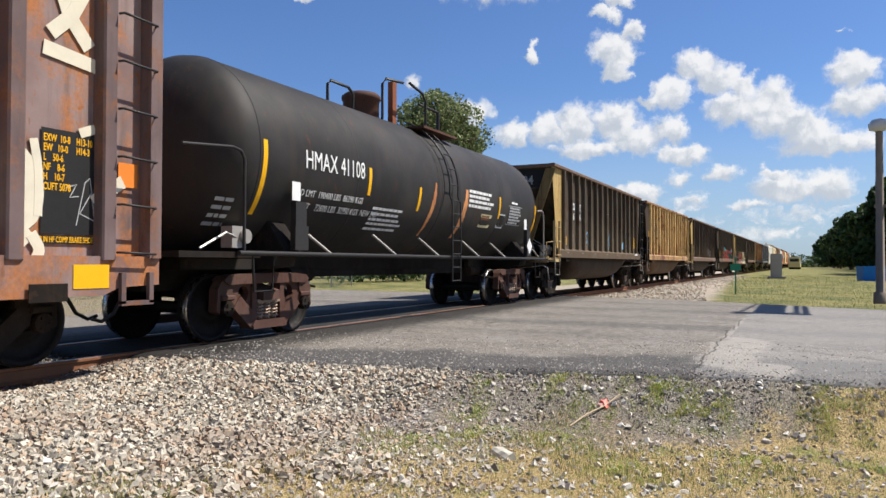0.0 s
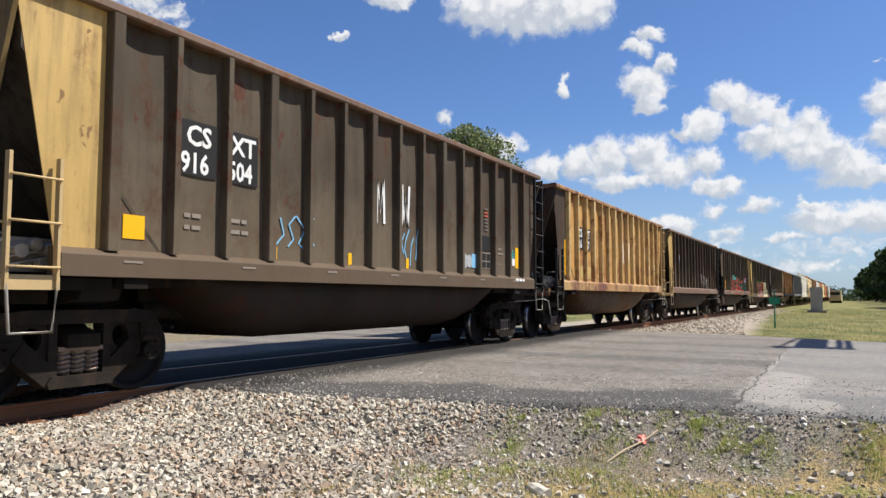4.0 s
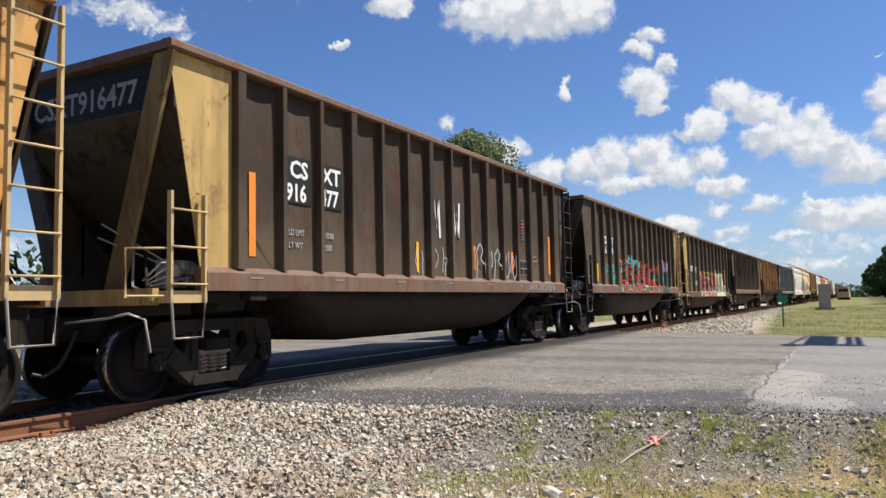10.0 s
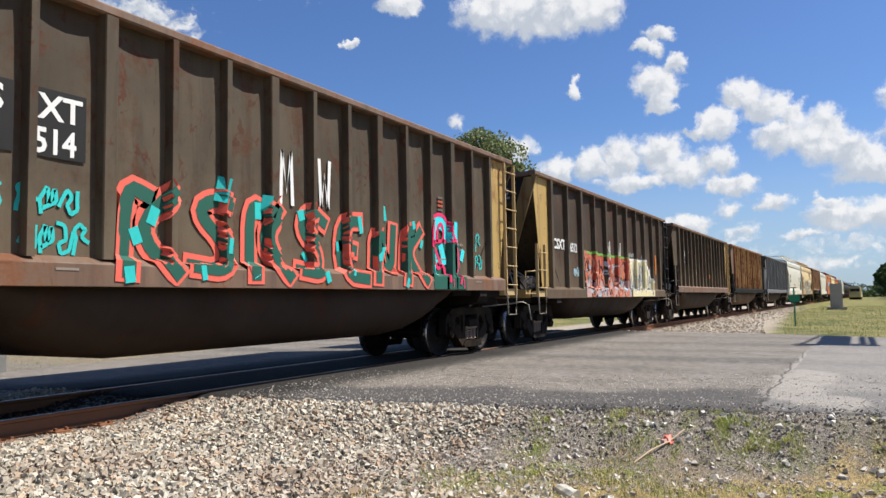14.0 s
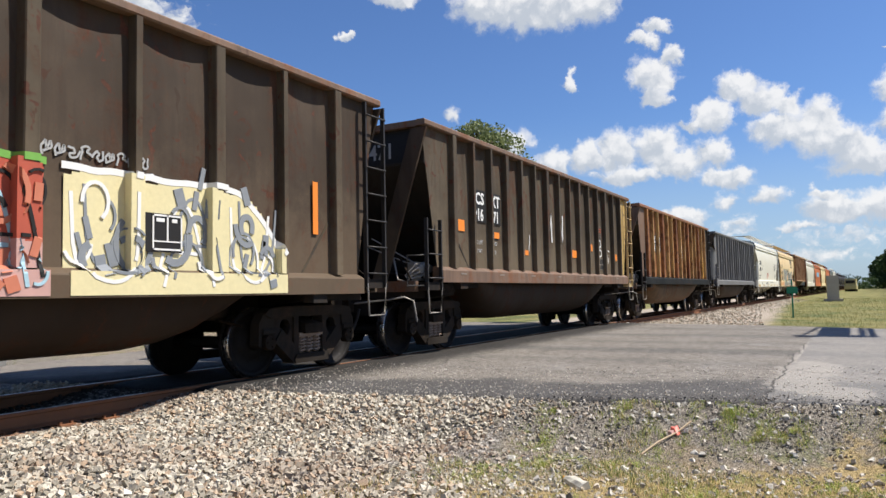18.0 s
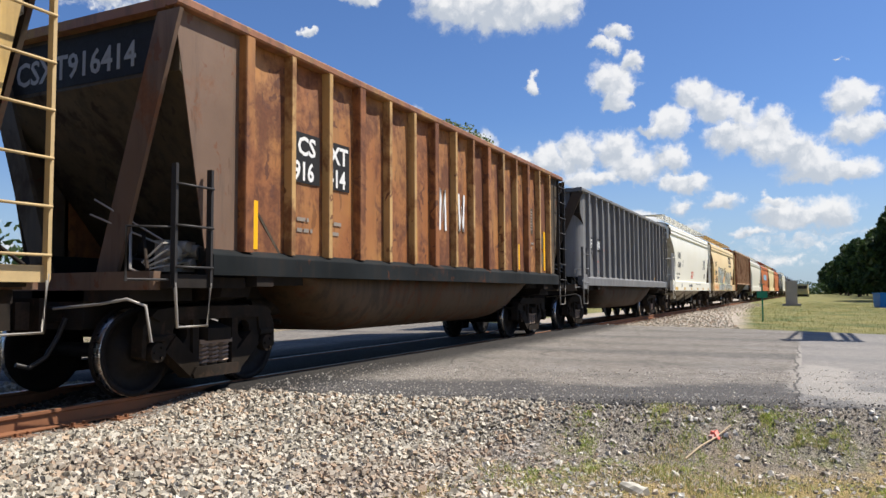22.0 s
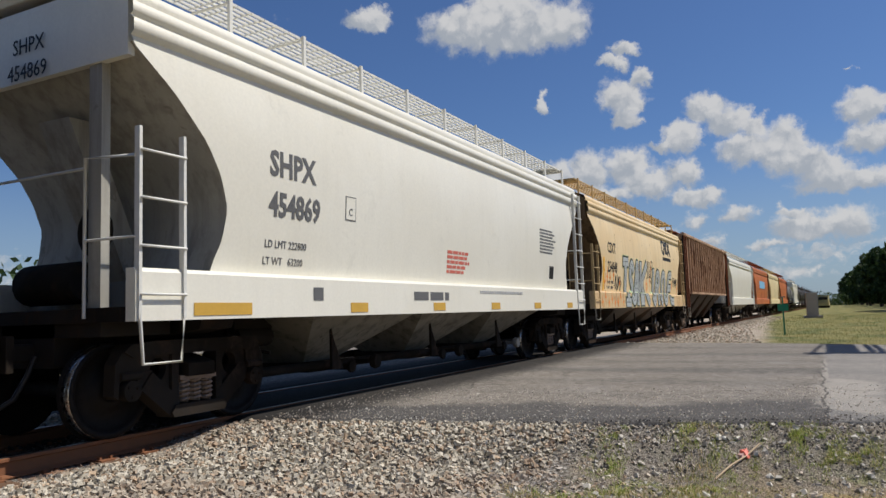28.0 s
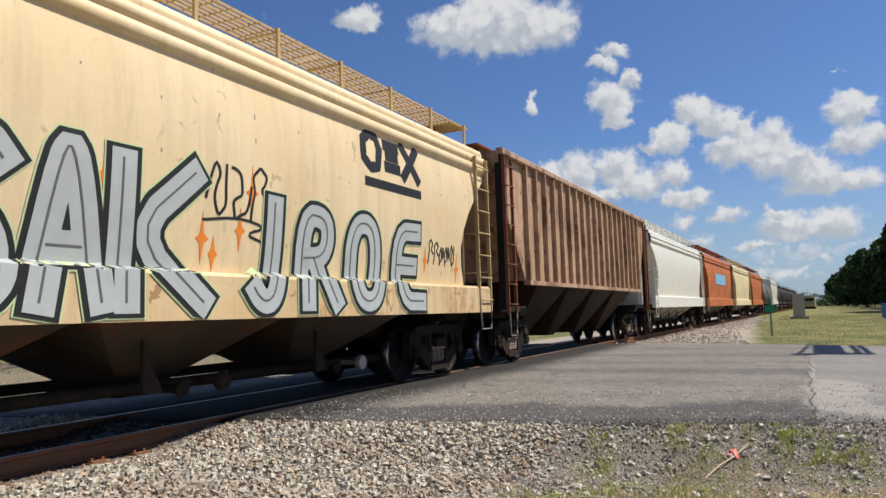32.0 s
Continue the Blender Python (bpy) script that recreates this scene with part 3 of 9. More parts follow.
def cloth(path, w, y, mesh, lift=0.0, cross=10):
    """A broad painted stroke with enough strips across it to follow a step in the side."""
    pts = [Vector((a, 0, b)) for a, b in path]
    n, v = len(pts), []
    for i, p in enumerate(pts):
        d = (pts[min(i + 1, n - 1)] - pts[max(i - 1, 0)]).normalized()
        nrm = Vector((-d.z, 0, d.x)) * w / 2
        e = d * (w * 0.35) if i == n - 1 else (-d * (w * 0.35) if i == 0 else Vector())
        for j in range(cross + 1):
            q = p + e + nrm * (2 * j / cross - 1)
            v.append((q.x, y - lift, q.z))
    c = cross + 1
    return mesh.quads(v, [(i * c + j, (i + 1) * c + j, (i + 1) * c + j + 1, i * c + j + 1) for i in range(n - 1) for j in range(cross)])

# ---- the line of the track ----
TRACK_Y = 8.20
BEND_X, BEND_R, BEND_L = 20.0, 1400.0, 29.4
GAUGE = 0.7525


def track(x):
    """The track's middle at x: its y and its heading. It bends gently to the right in the distance."""
    d = max(0.0, x - BEND_X)
    e = min(d, BEND_L)
    return TRACK_Y - e * e / (2 * BEND_R) - (d - e) * BEND_L / BEND_R, -e / BEND_R


# ---- train: trucks and couplers ----
NEAR = -1.60  # the side of a car that faces the road


def truck_meshes():
    w = Mesh()
    for sgn in (-1, 1):
        g = sgn * GAUGE
        prof = [(0.06, 0.10), (0.07, 0.17), (0.015, 0.19), (-0.005, 0.34), (0.045, 0.395), (0.065, 0.40), (0.065, 0.457), (-0.055, 0.452), (-0.075, 0.485), (-0.085, 0.48), (-0.085, 0.385), (-0.05, 0.35), (-0.03, 0.19), (-0.05, 0.12), (-0.07, 0.085)]
        w.turned([(sgn * a, r * 1.04) for a, r in prof], (0, g, 0), "y", 32, False)
    w.turned([(-0.72, 0.085), (0.72, 0.085)], (0, 0, 0), "y", 10)
    w.turned([(-1.06, 0.07), (-0.82, 0.075)], (0, 0, 0), "y", 10).turned([(0.82, 0.075), (1.06, 0.07)], (0, 0, 0), "y", 10)
    tread = Mesh()
    for sgn in (-1, 1):
        tread.turned([(sgn * 0.060, 0.470), (sgn * 0.058, 0.4785), (sgn * -0.050, 0.4745), (sgn * -0.052, 0.466)], (0, sgn * GAUGE, 0), "y", 28, False)
    cap = Mesh()
    for sgn in (-1, 1):
        y = sgn * 1.07
        cap.turned([(-0.06, 0.105), (0.05, 0.105), (0.065, 0.085), (0.065, 0.05)], (0, y, 0), "y", 14)
        for k in range(3):
            a = k * math.tau / 3
            cap.turned([(0.0, 0.018), (sgn * 0.08, 0.018)], (0.06 * math.cos(a), y, 0.06 * math.sin(a)), "y", 6)
    side = Mesh()
    # the cast side frame: top bar, pedestals over the bearings, slanting lower bars, round-ended windows
    y0, y1 = -0.07, 0.07
    side.prism([(-0.62, 0.81), (0.62, 0.81), (0.86, 0.80), (0.98, 0.86), (0.90, 0.93), (0.62, 0.955), (-0.62, 0.955), (-0.90, 0.93), (-0.98, 0.86), (-0.86, 0.80)], y0 - 0.045, y1 + 0.045, "y")
    for s in (-1, 1):
        side.prism([(s * a, c) for a, c in ((0.98, 0.86), (1.06, 0.74), (1.075, 0.44), (1.02, 0.40), (1.005, 0.62), (0.78, 0.62), (0.76, 0.81))], y0 - 0.01, y1 + 0.01, "y")
        side.prism([(s * a, c) for a, c in ((0.80, 0.64), (0.60, 0.66), (0.66, 0.50), (0.77, 0.46))], y0, y1, "y")
        side.prism([(s * a, c) for a, c in ((0.76, 0.47), (0.62, 0.64), (0.27, 0.34), (0.25, 0.15), (0.37, 0.15))], y0 - 0.025, y1 + 0.025, "y")
        # the web between column and pedestal, with its window
        n = 14
        hole = [(0.515 + (0.105 + 0.02 * math.sin(k * math.tau / n)) * math.cos(k * math.tau / n), 0.655 + 0.125 * math.sin(k * math.tau / n)) for k in range(n)]
        rim = [(0.515 + max(-0.165, min(0.265, 0.40 * math.cos(k * math.tau / n))), 0.655 + max(-0.20, min(0.16, 0.30 * math.sin(k * math.tau / n)))) for k in range(n)]
        pts = [(s * a, y, c) for y in (y0 + 0.02, y1 - 0.02) for ring in (rim, hole) for a, c in ring]
        fs = []
        for k in range(n):
            q = (k + 1) % n
            fs += [(k, q, n + q, n + k), (2 * n + k, 3 * n + k, 3 * n + q, 2 * n + q), (n + k, n + q, 3 * n + q, 3 * n + k)]
        side.quads(pts, fs)
        side.box(min(s * 0.27, s * 0.365), max(s * 0.27, s * 0.365), y0 - 0.02, y1 + 0.02, 0.26, 0.82)
        side.chamfer(s * 0.89 - 0.12, s * 0.89 + 0.12, y0 - 0.05, y1 + 0.05, 0.58, 0.66, 0.02)
    side.prism([(-0.37, 0.15), (0.37, 0.15), (0.39, 0.20), (0.34, 0.275), (-0.34, 0.275), (-0.39, 0.20)], y0 - 0.06, y1 + 0.06, "y")
    spring = Mesh()
    for k in range(3):
        for row in (-0.045, 0.05):
            x = -0.165 + k * 0.165
            turns = 5
            spring.tube([(x + 0.062 * math.cos(a * math.tau / 8), row + 0.045 * math.sin(a * math.tau / 8), 0.285 + 0.24 * a / (turns * 8)) for a in range(turns * 8 + 1)], 0.017, 5)
    spring.box(-0.26, 0.26, -0.10, 0.09, 0.525, 0.57)
    bolster = Mesh().prism([(-1.15, 0.56), (1.15, 0.56), (1.15, 0.70), (0.6, 0.86), (-0.6, 0.86), (-1.15, 0.70)], -0.19, 0.19, "x")
    bolster.turned([(0.86, 0.2), (0.95, 0.2)], (0, 0, 0), "z", 14)
    for sx in (-0.40, 0.40):
        bolster.box(sx - 0.05, sx + 0.05, -1.0, 1.0, 0.34, 0.50)
        for sy in (-GAUGE, GAUGE):
            o = 1 if sx > 0 else -1
            bolster.prism([(sx - 0.04, 0.28), (sx + o * 0.06, 0.26), (sx + o * 0.055, 0.58), (sx - 0.04, 0.56)], sy - 0.05, sy + 0.05, "y")
    return w.data("wheelset"), tread.data("tread"), cap.data("bearing_cap"), side.data("side_frame"), spring.data("spring"), bolster.data("bolster")


WHEELSET, TREAD, CAP, SIDE_FRAME, SPRING, BOLSTER = truck_meshes()
TURNING = []


def dressed(me, material):
    """The same shape in another finish."""
    key = me.name + material.name
    if key not in FINISHED:
        c = me.copy()
        c.materials.clear()
        c.materials.append(material)
        FINISHED[key] = c
    return FINISHED[key]


FINISHED = {}


def truck(car, x, material):
    t = part("truck", dressed(BOLSTER, material), None, car, at=pose(x, 0, 0))
    for sx in (-0.89, 0.89):
        w = part("wheelset", dressed(WHEELSET, M["wheel"]), None, t, at=pose(sx, 0, 0.475))
        w.data = WHEELS
        TURNING.append((w, sx))
    for sy in (-1.0, 1.0):
        part("side_frame", dressed(SIDE_FRAME, material), None, t, at=pose(0, sy, 0))
    part("spring_nest", dressed(SPRING, M["spring"]), None, t, at=pose(0, -1.0, 0))
    return t


def joined(name, pieces):
    """One mesh of several, each with its own finish."""
    bm = bmesh.new()
    me = bpy.data.meshes.new(name)
    for i, (src, material) in enumerate(pieces):
        o = len(bm.faces)
        bm.from_mesh(src)
        bm.faces.ensure_lookup_table()
        for f in bm.faces[o:]:
            f.material_index = i
        me.materials.append(material)
    bm.to_mesh(me)
    bm.free()
    return me


WHEELS = joined("wheelset", [(WHEELSET, M["wheel"]), (TREAD, M["tread"]), (CAP, M["truck"])])


def coupler_mesh():
    c = Mesh().chamfer(-0.75, 0.10, -0.10, 0.10, 0.79, 0.97, 0.02)
    c.prism([(0.05, -0.16), (0.22, -0.20), (0.30, -0.10), (0.30, 0.02), (0.22, 0.05), (0.22, 0.16), (0.05, 0.14)], 0.74, 1.02, "z")
    c.box(-0.05, 0.03, -0.26, 0.26, 0.70, 1.06)
    return c.data("coupler")


def hose_mesh(s=1):
    path = [(0, 0.30, 0.85), (0.08, 0.30, 0.66), (0.20, 0.28, 0.45), (0.36, 0.25, 0.36), (0.48, 0.22, 0.40)]
    return Mesh().tube(path, 0.026, 6).data("air_hose")


COUPLER, HOSE = coupler_mesh(), hose_mesh()


def running_gear(car, half, truck_x, material=None, end_sill=True):
    """Trucks, couplers and hoses under a car whose couplers meet at +-half."""
    material = material or M["truck"]
    for s in (-1, 1):
        truck(car, s * truck_x, material)
        turn = 0 if s > 0 else 180
        part("coupler", dressed(COUPLER, M["truck"]), None, car, at=pose(s * (half - 0.26), 0, 0, 0, 0, turn))
        part("air_hose", dressed(HOSE, M["black_iron"]), None, car, at=pose(s * (half - 0.5), 0, 0, 0, 0, turn))
        lo, hi = sorted((s * (truck_x + 0.4), s * (half - 0.62)))
        part("draft_sill", Mesh().chamfer(lo, hi, -0.42, 0.42, 0.72, 1.20, 0.02).box(lo, hi, -1.1, 1.1, 1.02, 1.17), M["under"], car)
        part("body_bolster", Mesh().prism([(-1.42, 1.22), (1.42, 1.22), (1.36, 1.06), (0.5, 0.95), (-0.5, 0.95), (-1.36, 1.06)], s * truck_x - 0.24, s * truck_x + 0.24, "x"), M["under"], car)
        g = Mesh().tube([(s * (truck_x - 1.25), -0.55, 0.62), (s * (truck_x + 1.2), -0.55, 0.70)], 0.03, 6).tube([(s * (truck_x - 1.25), 0.2, 0.9), (s * (truck_x - 1.3), -1.0, 0.72)], 0.022, 6)
        g.turned([(-0.32, 0.13), (0.32, 0.13)], (s * (truck_x - 1.5), -0.5, 0.92), "x", 12).box(s * (truck_x - 1.5) - 0.36, s * (truck_x - 1.5) + 0.36, -0.56, -0.44, 1.02, 1.20)
        part("brake_rigging", g, M["truck"], car)
    part("centre_sill", Mesh().chamfer(-half + 0.75, half - 0.75, -0.30, 0.30, 0.86, 1.22, 0.015), M["under"], car)


def ladder(name, x0, x1, y, z0, z1, rungs, car, material, r=0.014, rail=0.035, foot=0.0, flat=True):
    """Two stiles and bolted rungs, in the side's plane."""
    m = Mesh()
    for x in (x0, x1):
        m.box(x - rail / 2, x + rail / 2, y - 0.012, y + 0.055, z0, z1)
    ob = part(name, m, material, car)
    for k in range(rungs):
        z = z0 + (z1 - z0) * (k + 0.5) / rungs
        part("rung", Mesh().tube([(x0, y + 0.03, z), (x0, y - 0.03, z), (x1, y - 0.03, z), (x1, y + 0.03, z)], r, 6), material, ob)
    if foot:
        part("stirrup", Mesh().tube([(x0, y, z0 + 0.05), (x0 + 0.04, y, z0 - foot), (x1 - 0.04, y, z0 - foot), (x1, y, z0 + 0.05)], 0.017, 6), M["hose"] if material is not M["white_iron"] else material, ob)
    return ob


def bathtub_hopper(cx, label, side, rib, chord, sill, plate, endm, iron, number, number_style="split", ribs=15, round_corner=False, deep_sill=False, end_text=None, plate_r=None, iron_r=None, L=6.84, foot=6.30, wide_rib=None, pitch=0.815, wide_step=3):
    """An open hopper with outside stakes, sloping ends and a belly between the trucks."""
    car = thing("hopper_car", label, "rail car", "train cars")
    top, zs0, zs1 = 4.20, 1.30, 1.56
    plate_r, iron_r = plate_r or plate, iron_r or iron
    if deep_sill:
        zs0, zs1 = 1.12, 1.38
    yp = NEAR + 0.11
    # side sheets: a band of sheet between stakes, and slanting end plates
    xs = [(k - (ribs - 1) / 2) * pitch for k in range(ribs)]
    zz = [zs1, 2.2, 3.0, 3.55, 3.85, top - 0.09]
    dent = [0.0, 0.012, 0.016, 0.03, 0.055, 0.085]
    us = [0, 0.12, 0.3, 0.5, 0.7, 0.88, 1]
    # each bay's sheet is pressed in a little under the top chord
    m = Mesh().quads([(pitch * u, yp + d * math.sin(math.pi * u), z) for z, d in zip(zz, dent) for u in us], [(r * 7 + c, r * 7 + c + 1, r * 7 + c + 8, r * 7 + c + 7) for r in range(5) for c in range(6)], True)
    pm = m.data("side_panel")
    pm.materials.append(side)
    for x in xs[:-1]:
        part("side_panel", pm, None, car, at=pose(x, 0, 0))
    part("far_side", Mesh().box(xs[0], xs[-1], -yp - 0.012, -yp, zs1, top - 0.1), side, car)
    for sx in (-1, 1):
        a = sx * (xs[-1] if sx > 0 else -xs[0])
        m = Mesh()
        y0 = yp - 0.005
        m.hexa([(a, y0, zs1), (sx * foot, y0, zs1), (sx * foot, y0 + 0.014, zs1), (a, y0 + 0.014, zs1),
                (a, y0, top - 0.1), (sx * (L - 0.05), y0, top - 0.1), (sx * (L - 0.05), y0 + 0.014, top - 0.1), (a, y0 + 0.014, top - 0.1)])
        if round_corner:
            m = Mesh().prism([(sx * (L - 0.60 + 0.5 * math.sin(k * math.pi / 20)), y0 + 0.5 - 0.5 * math.cos(k * math.pi / 20)) for k in range(11)] + [(sx * (L - 0.60), y0 + 0.5)], zs1, top - 0.1, "z", True)
            m.box(min(a, sx * (L - 0.60)), max(a, sx * (L - 0.60)), y0, y0 + 0.014, zs1, top - 0.1)
        part("end_plate", m, plate if sx < 0 else plate_r, car)
        yf = -yp
        part("end_plate", Mesh().hexa([(a, yf, zs1), (sx * foot, yf, zs1), (sx * foot, yf + 0.014, zs1), (a, yf + 0.014, zs1),
                                       (a, yf, top - 0.1), (sx * (L - 0.05), yf, top - 0.1), (sx * (L - 0.05), yf + 0.014, top - 0.1), (a, yf + 0.014, top - 0.1)]), M["dark_side_b"], car)
        # the sloping end sheet and its bracing
        e = Mesh()
        e.hexa([(sx * 4.75, yp, zs0), (sx * 4.8, yp, zs0), (sx * 4.8, -yp, zs0), (sx * 4.75, -yp, zs0),
                (sx * (L - 0.20), yp, top - 0.75), (sx * (L - 0.14), yp, top - 0.75), (sx * (L - 0.14), -yp, top - 0.75), (sx * (L - 0.20), -yp, top - 0.75)])
        e.box(min(sx * (L - 0.2), sx * (L - 0.14)), max(sx * (L - 0.2), sx * (L - 0.14)), yp, -yp, top - 0.76, top - 0.05)
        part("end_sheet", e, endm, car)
        for sy in (-1, 1):
            b = Mesh()
            # flat brace from the top corner to the middle of the platform
            p0, p1 = Vector((sx * (L - 0.06), sy * 1.46, top - 0.15)), Vector((sx * (L - 0.14), sy * (0.48 if ribs < 17 else 0.12), 1.20))
            u = Vector((0, 0.16, 0))
            k = Vector((sx * 0.05, 0, 0))
            b.hexa([p1 - u, p1 + u, p1 + u + k, p1 - u + k, p0 - u, p0 + u, p0 + u + k, p0 - u + k])
            # tan braces take a darker copy, for the shade on the ends
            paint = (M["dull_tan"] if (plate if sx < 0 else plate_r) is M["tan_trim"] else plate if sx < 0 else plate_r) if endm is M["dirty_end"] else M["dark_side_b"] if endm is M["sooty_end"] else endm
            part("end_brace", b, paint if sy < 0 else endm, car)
        x0, x1 = sorted((sx * (L - 0.02), sx * (L + 0.12)))
        part("end_sill", Mesh().box(x0, x1, -1.40, 1.40, 1.14, 1.33), M["dark_side_b"] if round_corner else sill if endm is M["sooty_end"] else plate if sx < 0 else plate_r, car)
        part("end_platform", Mesh().box(min(sx * 5.6, sx * (L - 0.02)), max(sx * 5.6, sx * (L - 0.02)), -1.45, 1.45, 1.16, 1.28), M["under"], car)
        # hand brake gear, pipes and cylinders on the platform
        g = Mesh()
        g.turned([(0, 0.14), (0.55, 0.14)], (sx * 5.75, -0.55, 1.62), "y", 12)
        g.box(sx * 6.2 - 0.1, sx * 6.2 + 0.1, -1.1, -0.9, 1.28, 1.6)
        g.tube([(sx * 6.3, -1.2, 1.4), (sx * 6.3, -0.4, 1.5), (sx * 5.6, 0.3, 1.6)], 0.025, 6)
        g.tube([(sx * 6.9, -1.3, 1.35), (sx * 6.6, -0.9, 1.75), (sx * 6.3, -0.6, 1.8)], 0.02, 6)
        part("brake_gear", g, M["truck"], car)
        v = Mesh()
        for dx, dz, rad in ((0.0, 0.0, 0.085), (0.17, 0.05, 0.07), (0.33, -0.02, 0.09), (0.1, -0.13, 0.06)):
            v.turned([(-0.10, rad * 0.8), (-0.07, rad), (0.06, rad), (0.10, rad * 0.6)], (sx * (6.15 + dx), -1.18, 1.56 + dz), "y", 10)
        v.box(min(sx * 6.1, sx * 6.55), max(sx * 6.1, sx * 6.55), -1.16, -1.02, 1.34, 1.68)
        for k in range(4):
            v.tube([(sx * (6.1 + 0.12 * k), -1.22, 1.50 + 0.05 * k), (sx * (6.5 + 0.06 * k), -1.27, 1.42 + 0.07 * k), (sx * (6.72 + 0.03 * k), -1.12, 1.36 + 0.02 * k)], 0.013, 5)
        part("brake_valve", v, M["hose"] if sx < 0 else M["truck"], car)
        for k in (0, 1):
            part("brake_rod", Mesh().tube([(sx * (L + 0.02), -0.45 + 0.06 * k, 2.12 - 0.16 * k), (sx * (L - 0.35), -1.20, 1.62 - 0.04 * k)], 0.011, 5), M["hose"], car)
        part("air_pipe", Mesh().tube([(sx * 6.9, -1.25, 1.3), (sx * 6.85, -1.0, 1.36), (sx * 6.6, -0.7, 2.0)], 0.016, 5), M["hose"], car)
    # top chord with its cap, side sills, stakes
    for sy in (-1, 1):
        y0, y1 = sorted((sy * 1.60, sy * 1.42))
        part("top_chord", Mesh().chamfer(-L, L, y0, y1, top - 0.11, top, 0.02), chord, car)
        part("side_sill", Mesh().prism([(sy * 1.40, zs0), (sy * 1.62, zs0), (sy * 1.62, zs1 - 0.045), (sy * 1.612, zs1 - 0.03), (sy * 1.485, zs1 + 0.035), (sy * 1.40, zs1 + 0.035)], -foot, foot, "x"), sill, car)
    for sx in (-1, 1):
        x0, x1 = sorted((sx * L, sx * (L - 0.13)))
        part("end_chord", Mesh().box(x0, x1, -1.42, 1.42, top - 0.12, top - 0.01), chord, car)
    kinds = []
    for w in (0.055, 0.095):
        sm = Mesh().prism([(-w, 0.135), (w, 0.135), (w * 0.82, 0.012), (w * 0.7, 0.0), (-w * 0.7, 0.0), (-w * 0.82, 0.012)], zs1 + 0.012, top - 0.11, "z").data("stake")
        sm.materials.append(wide_rib if wide_rib and w > 0.08 else rib)
        kinds.append(sm)
    for k, x in enumerate(xs):
        part("stake", kinds[k % wide_step == 0], None, car, at=pose(x, NEAR + 0.002, 0))
    far = Mesh()
    for x in xs:
        far.box(x - 0.05, x + 0.05, 1.49, 1.59, zs1, top - 0.11)
    tagged(part("far_stakes", far, rib, car), kind="stuff")
    # the belly
    b = Mesh()
    prof = [(-1.40, 1.34), (-1.39, 1.10), (-1.33, 0.88), (-1.20, 0.70), (-1.0, 0.58), (-0.75, 0.52), (0.75, 0.52), (1.0, 0.58), (1.20, 0.70), (1.33, 0.88), (1.39, 1.10), (1.40, 1.34)]
    n = len(prof)
    ease = [0.0, 0.06, 0.2, 0.42, 0.68, 1.0]
    right = [(2.7 + 1.75 * u, v) for u, v in zip((0.0, 0.25, 0.48, 0.68, 0.86, 1.0), ease)]
    stations = [(-x, v) for x, v in reversed(right)] + right
    pts = []
    for x, rise in stations:
        pts += [(x, y, z + (1.33 - z) * rise * 0.96) for y, z in prof]
    last = len(stations) - 1
    fs = [(i * n + k, i * n + k + 1, (i + 1) * n + k + 1, (i + 1) * n + k) for i in range(last) for k in range(n - 1)] + [tuple(range(n)), tuple(range(last * n, last * n + n))] + [(i * n + n - 1, i * n, (i + 1) * n, (i + 1) * n + n - 1) for i in range(last)]
    b.quads(pts, fs, True)
    part("belly", b, M["belly"] if side is not M["orange_side"] and side is not M["yellow_side"] else M["belly_brown"], car)
    part("cross_bearer", Mesh().box(-5.7, -4.4, -1.38, 1.38, 1.2, 1.34), M["under"], car)
    part("cross_bearer", Mesh().box(4.4, 5.7, -1.38, 1.38, 1.2, 1.34), M["under"], car)
    # ladders: a short one at the leading end, a full one at the trailing end
    ladder("grab_ladder", -L + 0.02, -L + 0.52, NEAR - 0.0, 1.16, 2.43, 3, car, iron, foot=0.40)
    part("handrail", Mesh().tube([(-L - 0.50, NEAR + 0.1, 1.22), (-L - 0.50, NEAR + 0.1, 1.75), (-L + 0.06, NEAR + 0.05, 1.78)], 0.016, 6).tube([(-L - 0.50, NEAR + 0.1, 1.24), (-L + 0.06, NEAR + 0.05, 1.24)], 0.014, 6), iron, car)
    ladder("side_ladder", L - 0.44, L + 0.06, NEAR - 0.01, 1.22, 4.08, 7, car, iron_r, foot=0.44)
    part("ladder_foot", Mesh().box(L - 0.50, L + 0.10, NEAR + 0.02, NEAR + 0.16, 1.20, 1.34), iron_r if iron_r is M["tan_iron"] else M["under"], car)
    part("ladder_foot", Mesh().box(-L - 0.02, -L + 0.50, NEAR + 0.02, NEAR + 0.16, 1.16, 1.30), iron if iron is M["tan_iron"] else M["under"], car)
    part("uncoupling_lever", Mesh().tube([(-7.2, -0.3, 0.95), (-7.2, -1.0, 1.0), (-7.16, -1.32, 1.05), (-7.02, -1.42, 0.98), (-6.98, -1.46, 0.62)], 0.016, 6), M["hose"], car)
    part("jacking_pad", Mesh().box(-5.55, -5.25, NEAR + 0.02, NEAR + 0.2, zs0 - 0.12, zs0), M["under"], car)
    part("jacking_pad", Mesh().box(5.15, 5.45, NEAR + 0.02, NEAR + 0.2, zs0 - 0.12, zs0), M["under"], car)
    running_gear(car, L + 0.72, 5.68 + L - 6.84)
    CARS.append((car, cx + 0.06))
    # numbers
    yt = yp - 0.004
    if number_style == "split":
        for k, (hi, lo) in enumerate(((number[0][:2], number[1][:3]), (number[0][2:], number[1][3:]))):
            x = xs[1 + k] + (0.20 if k == 0 else 0.11)
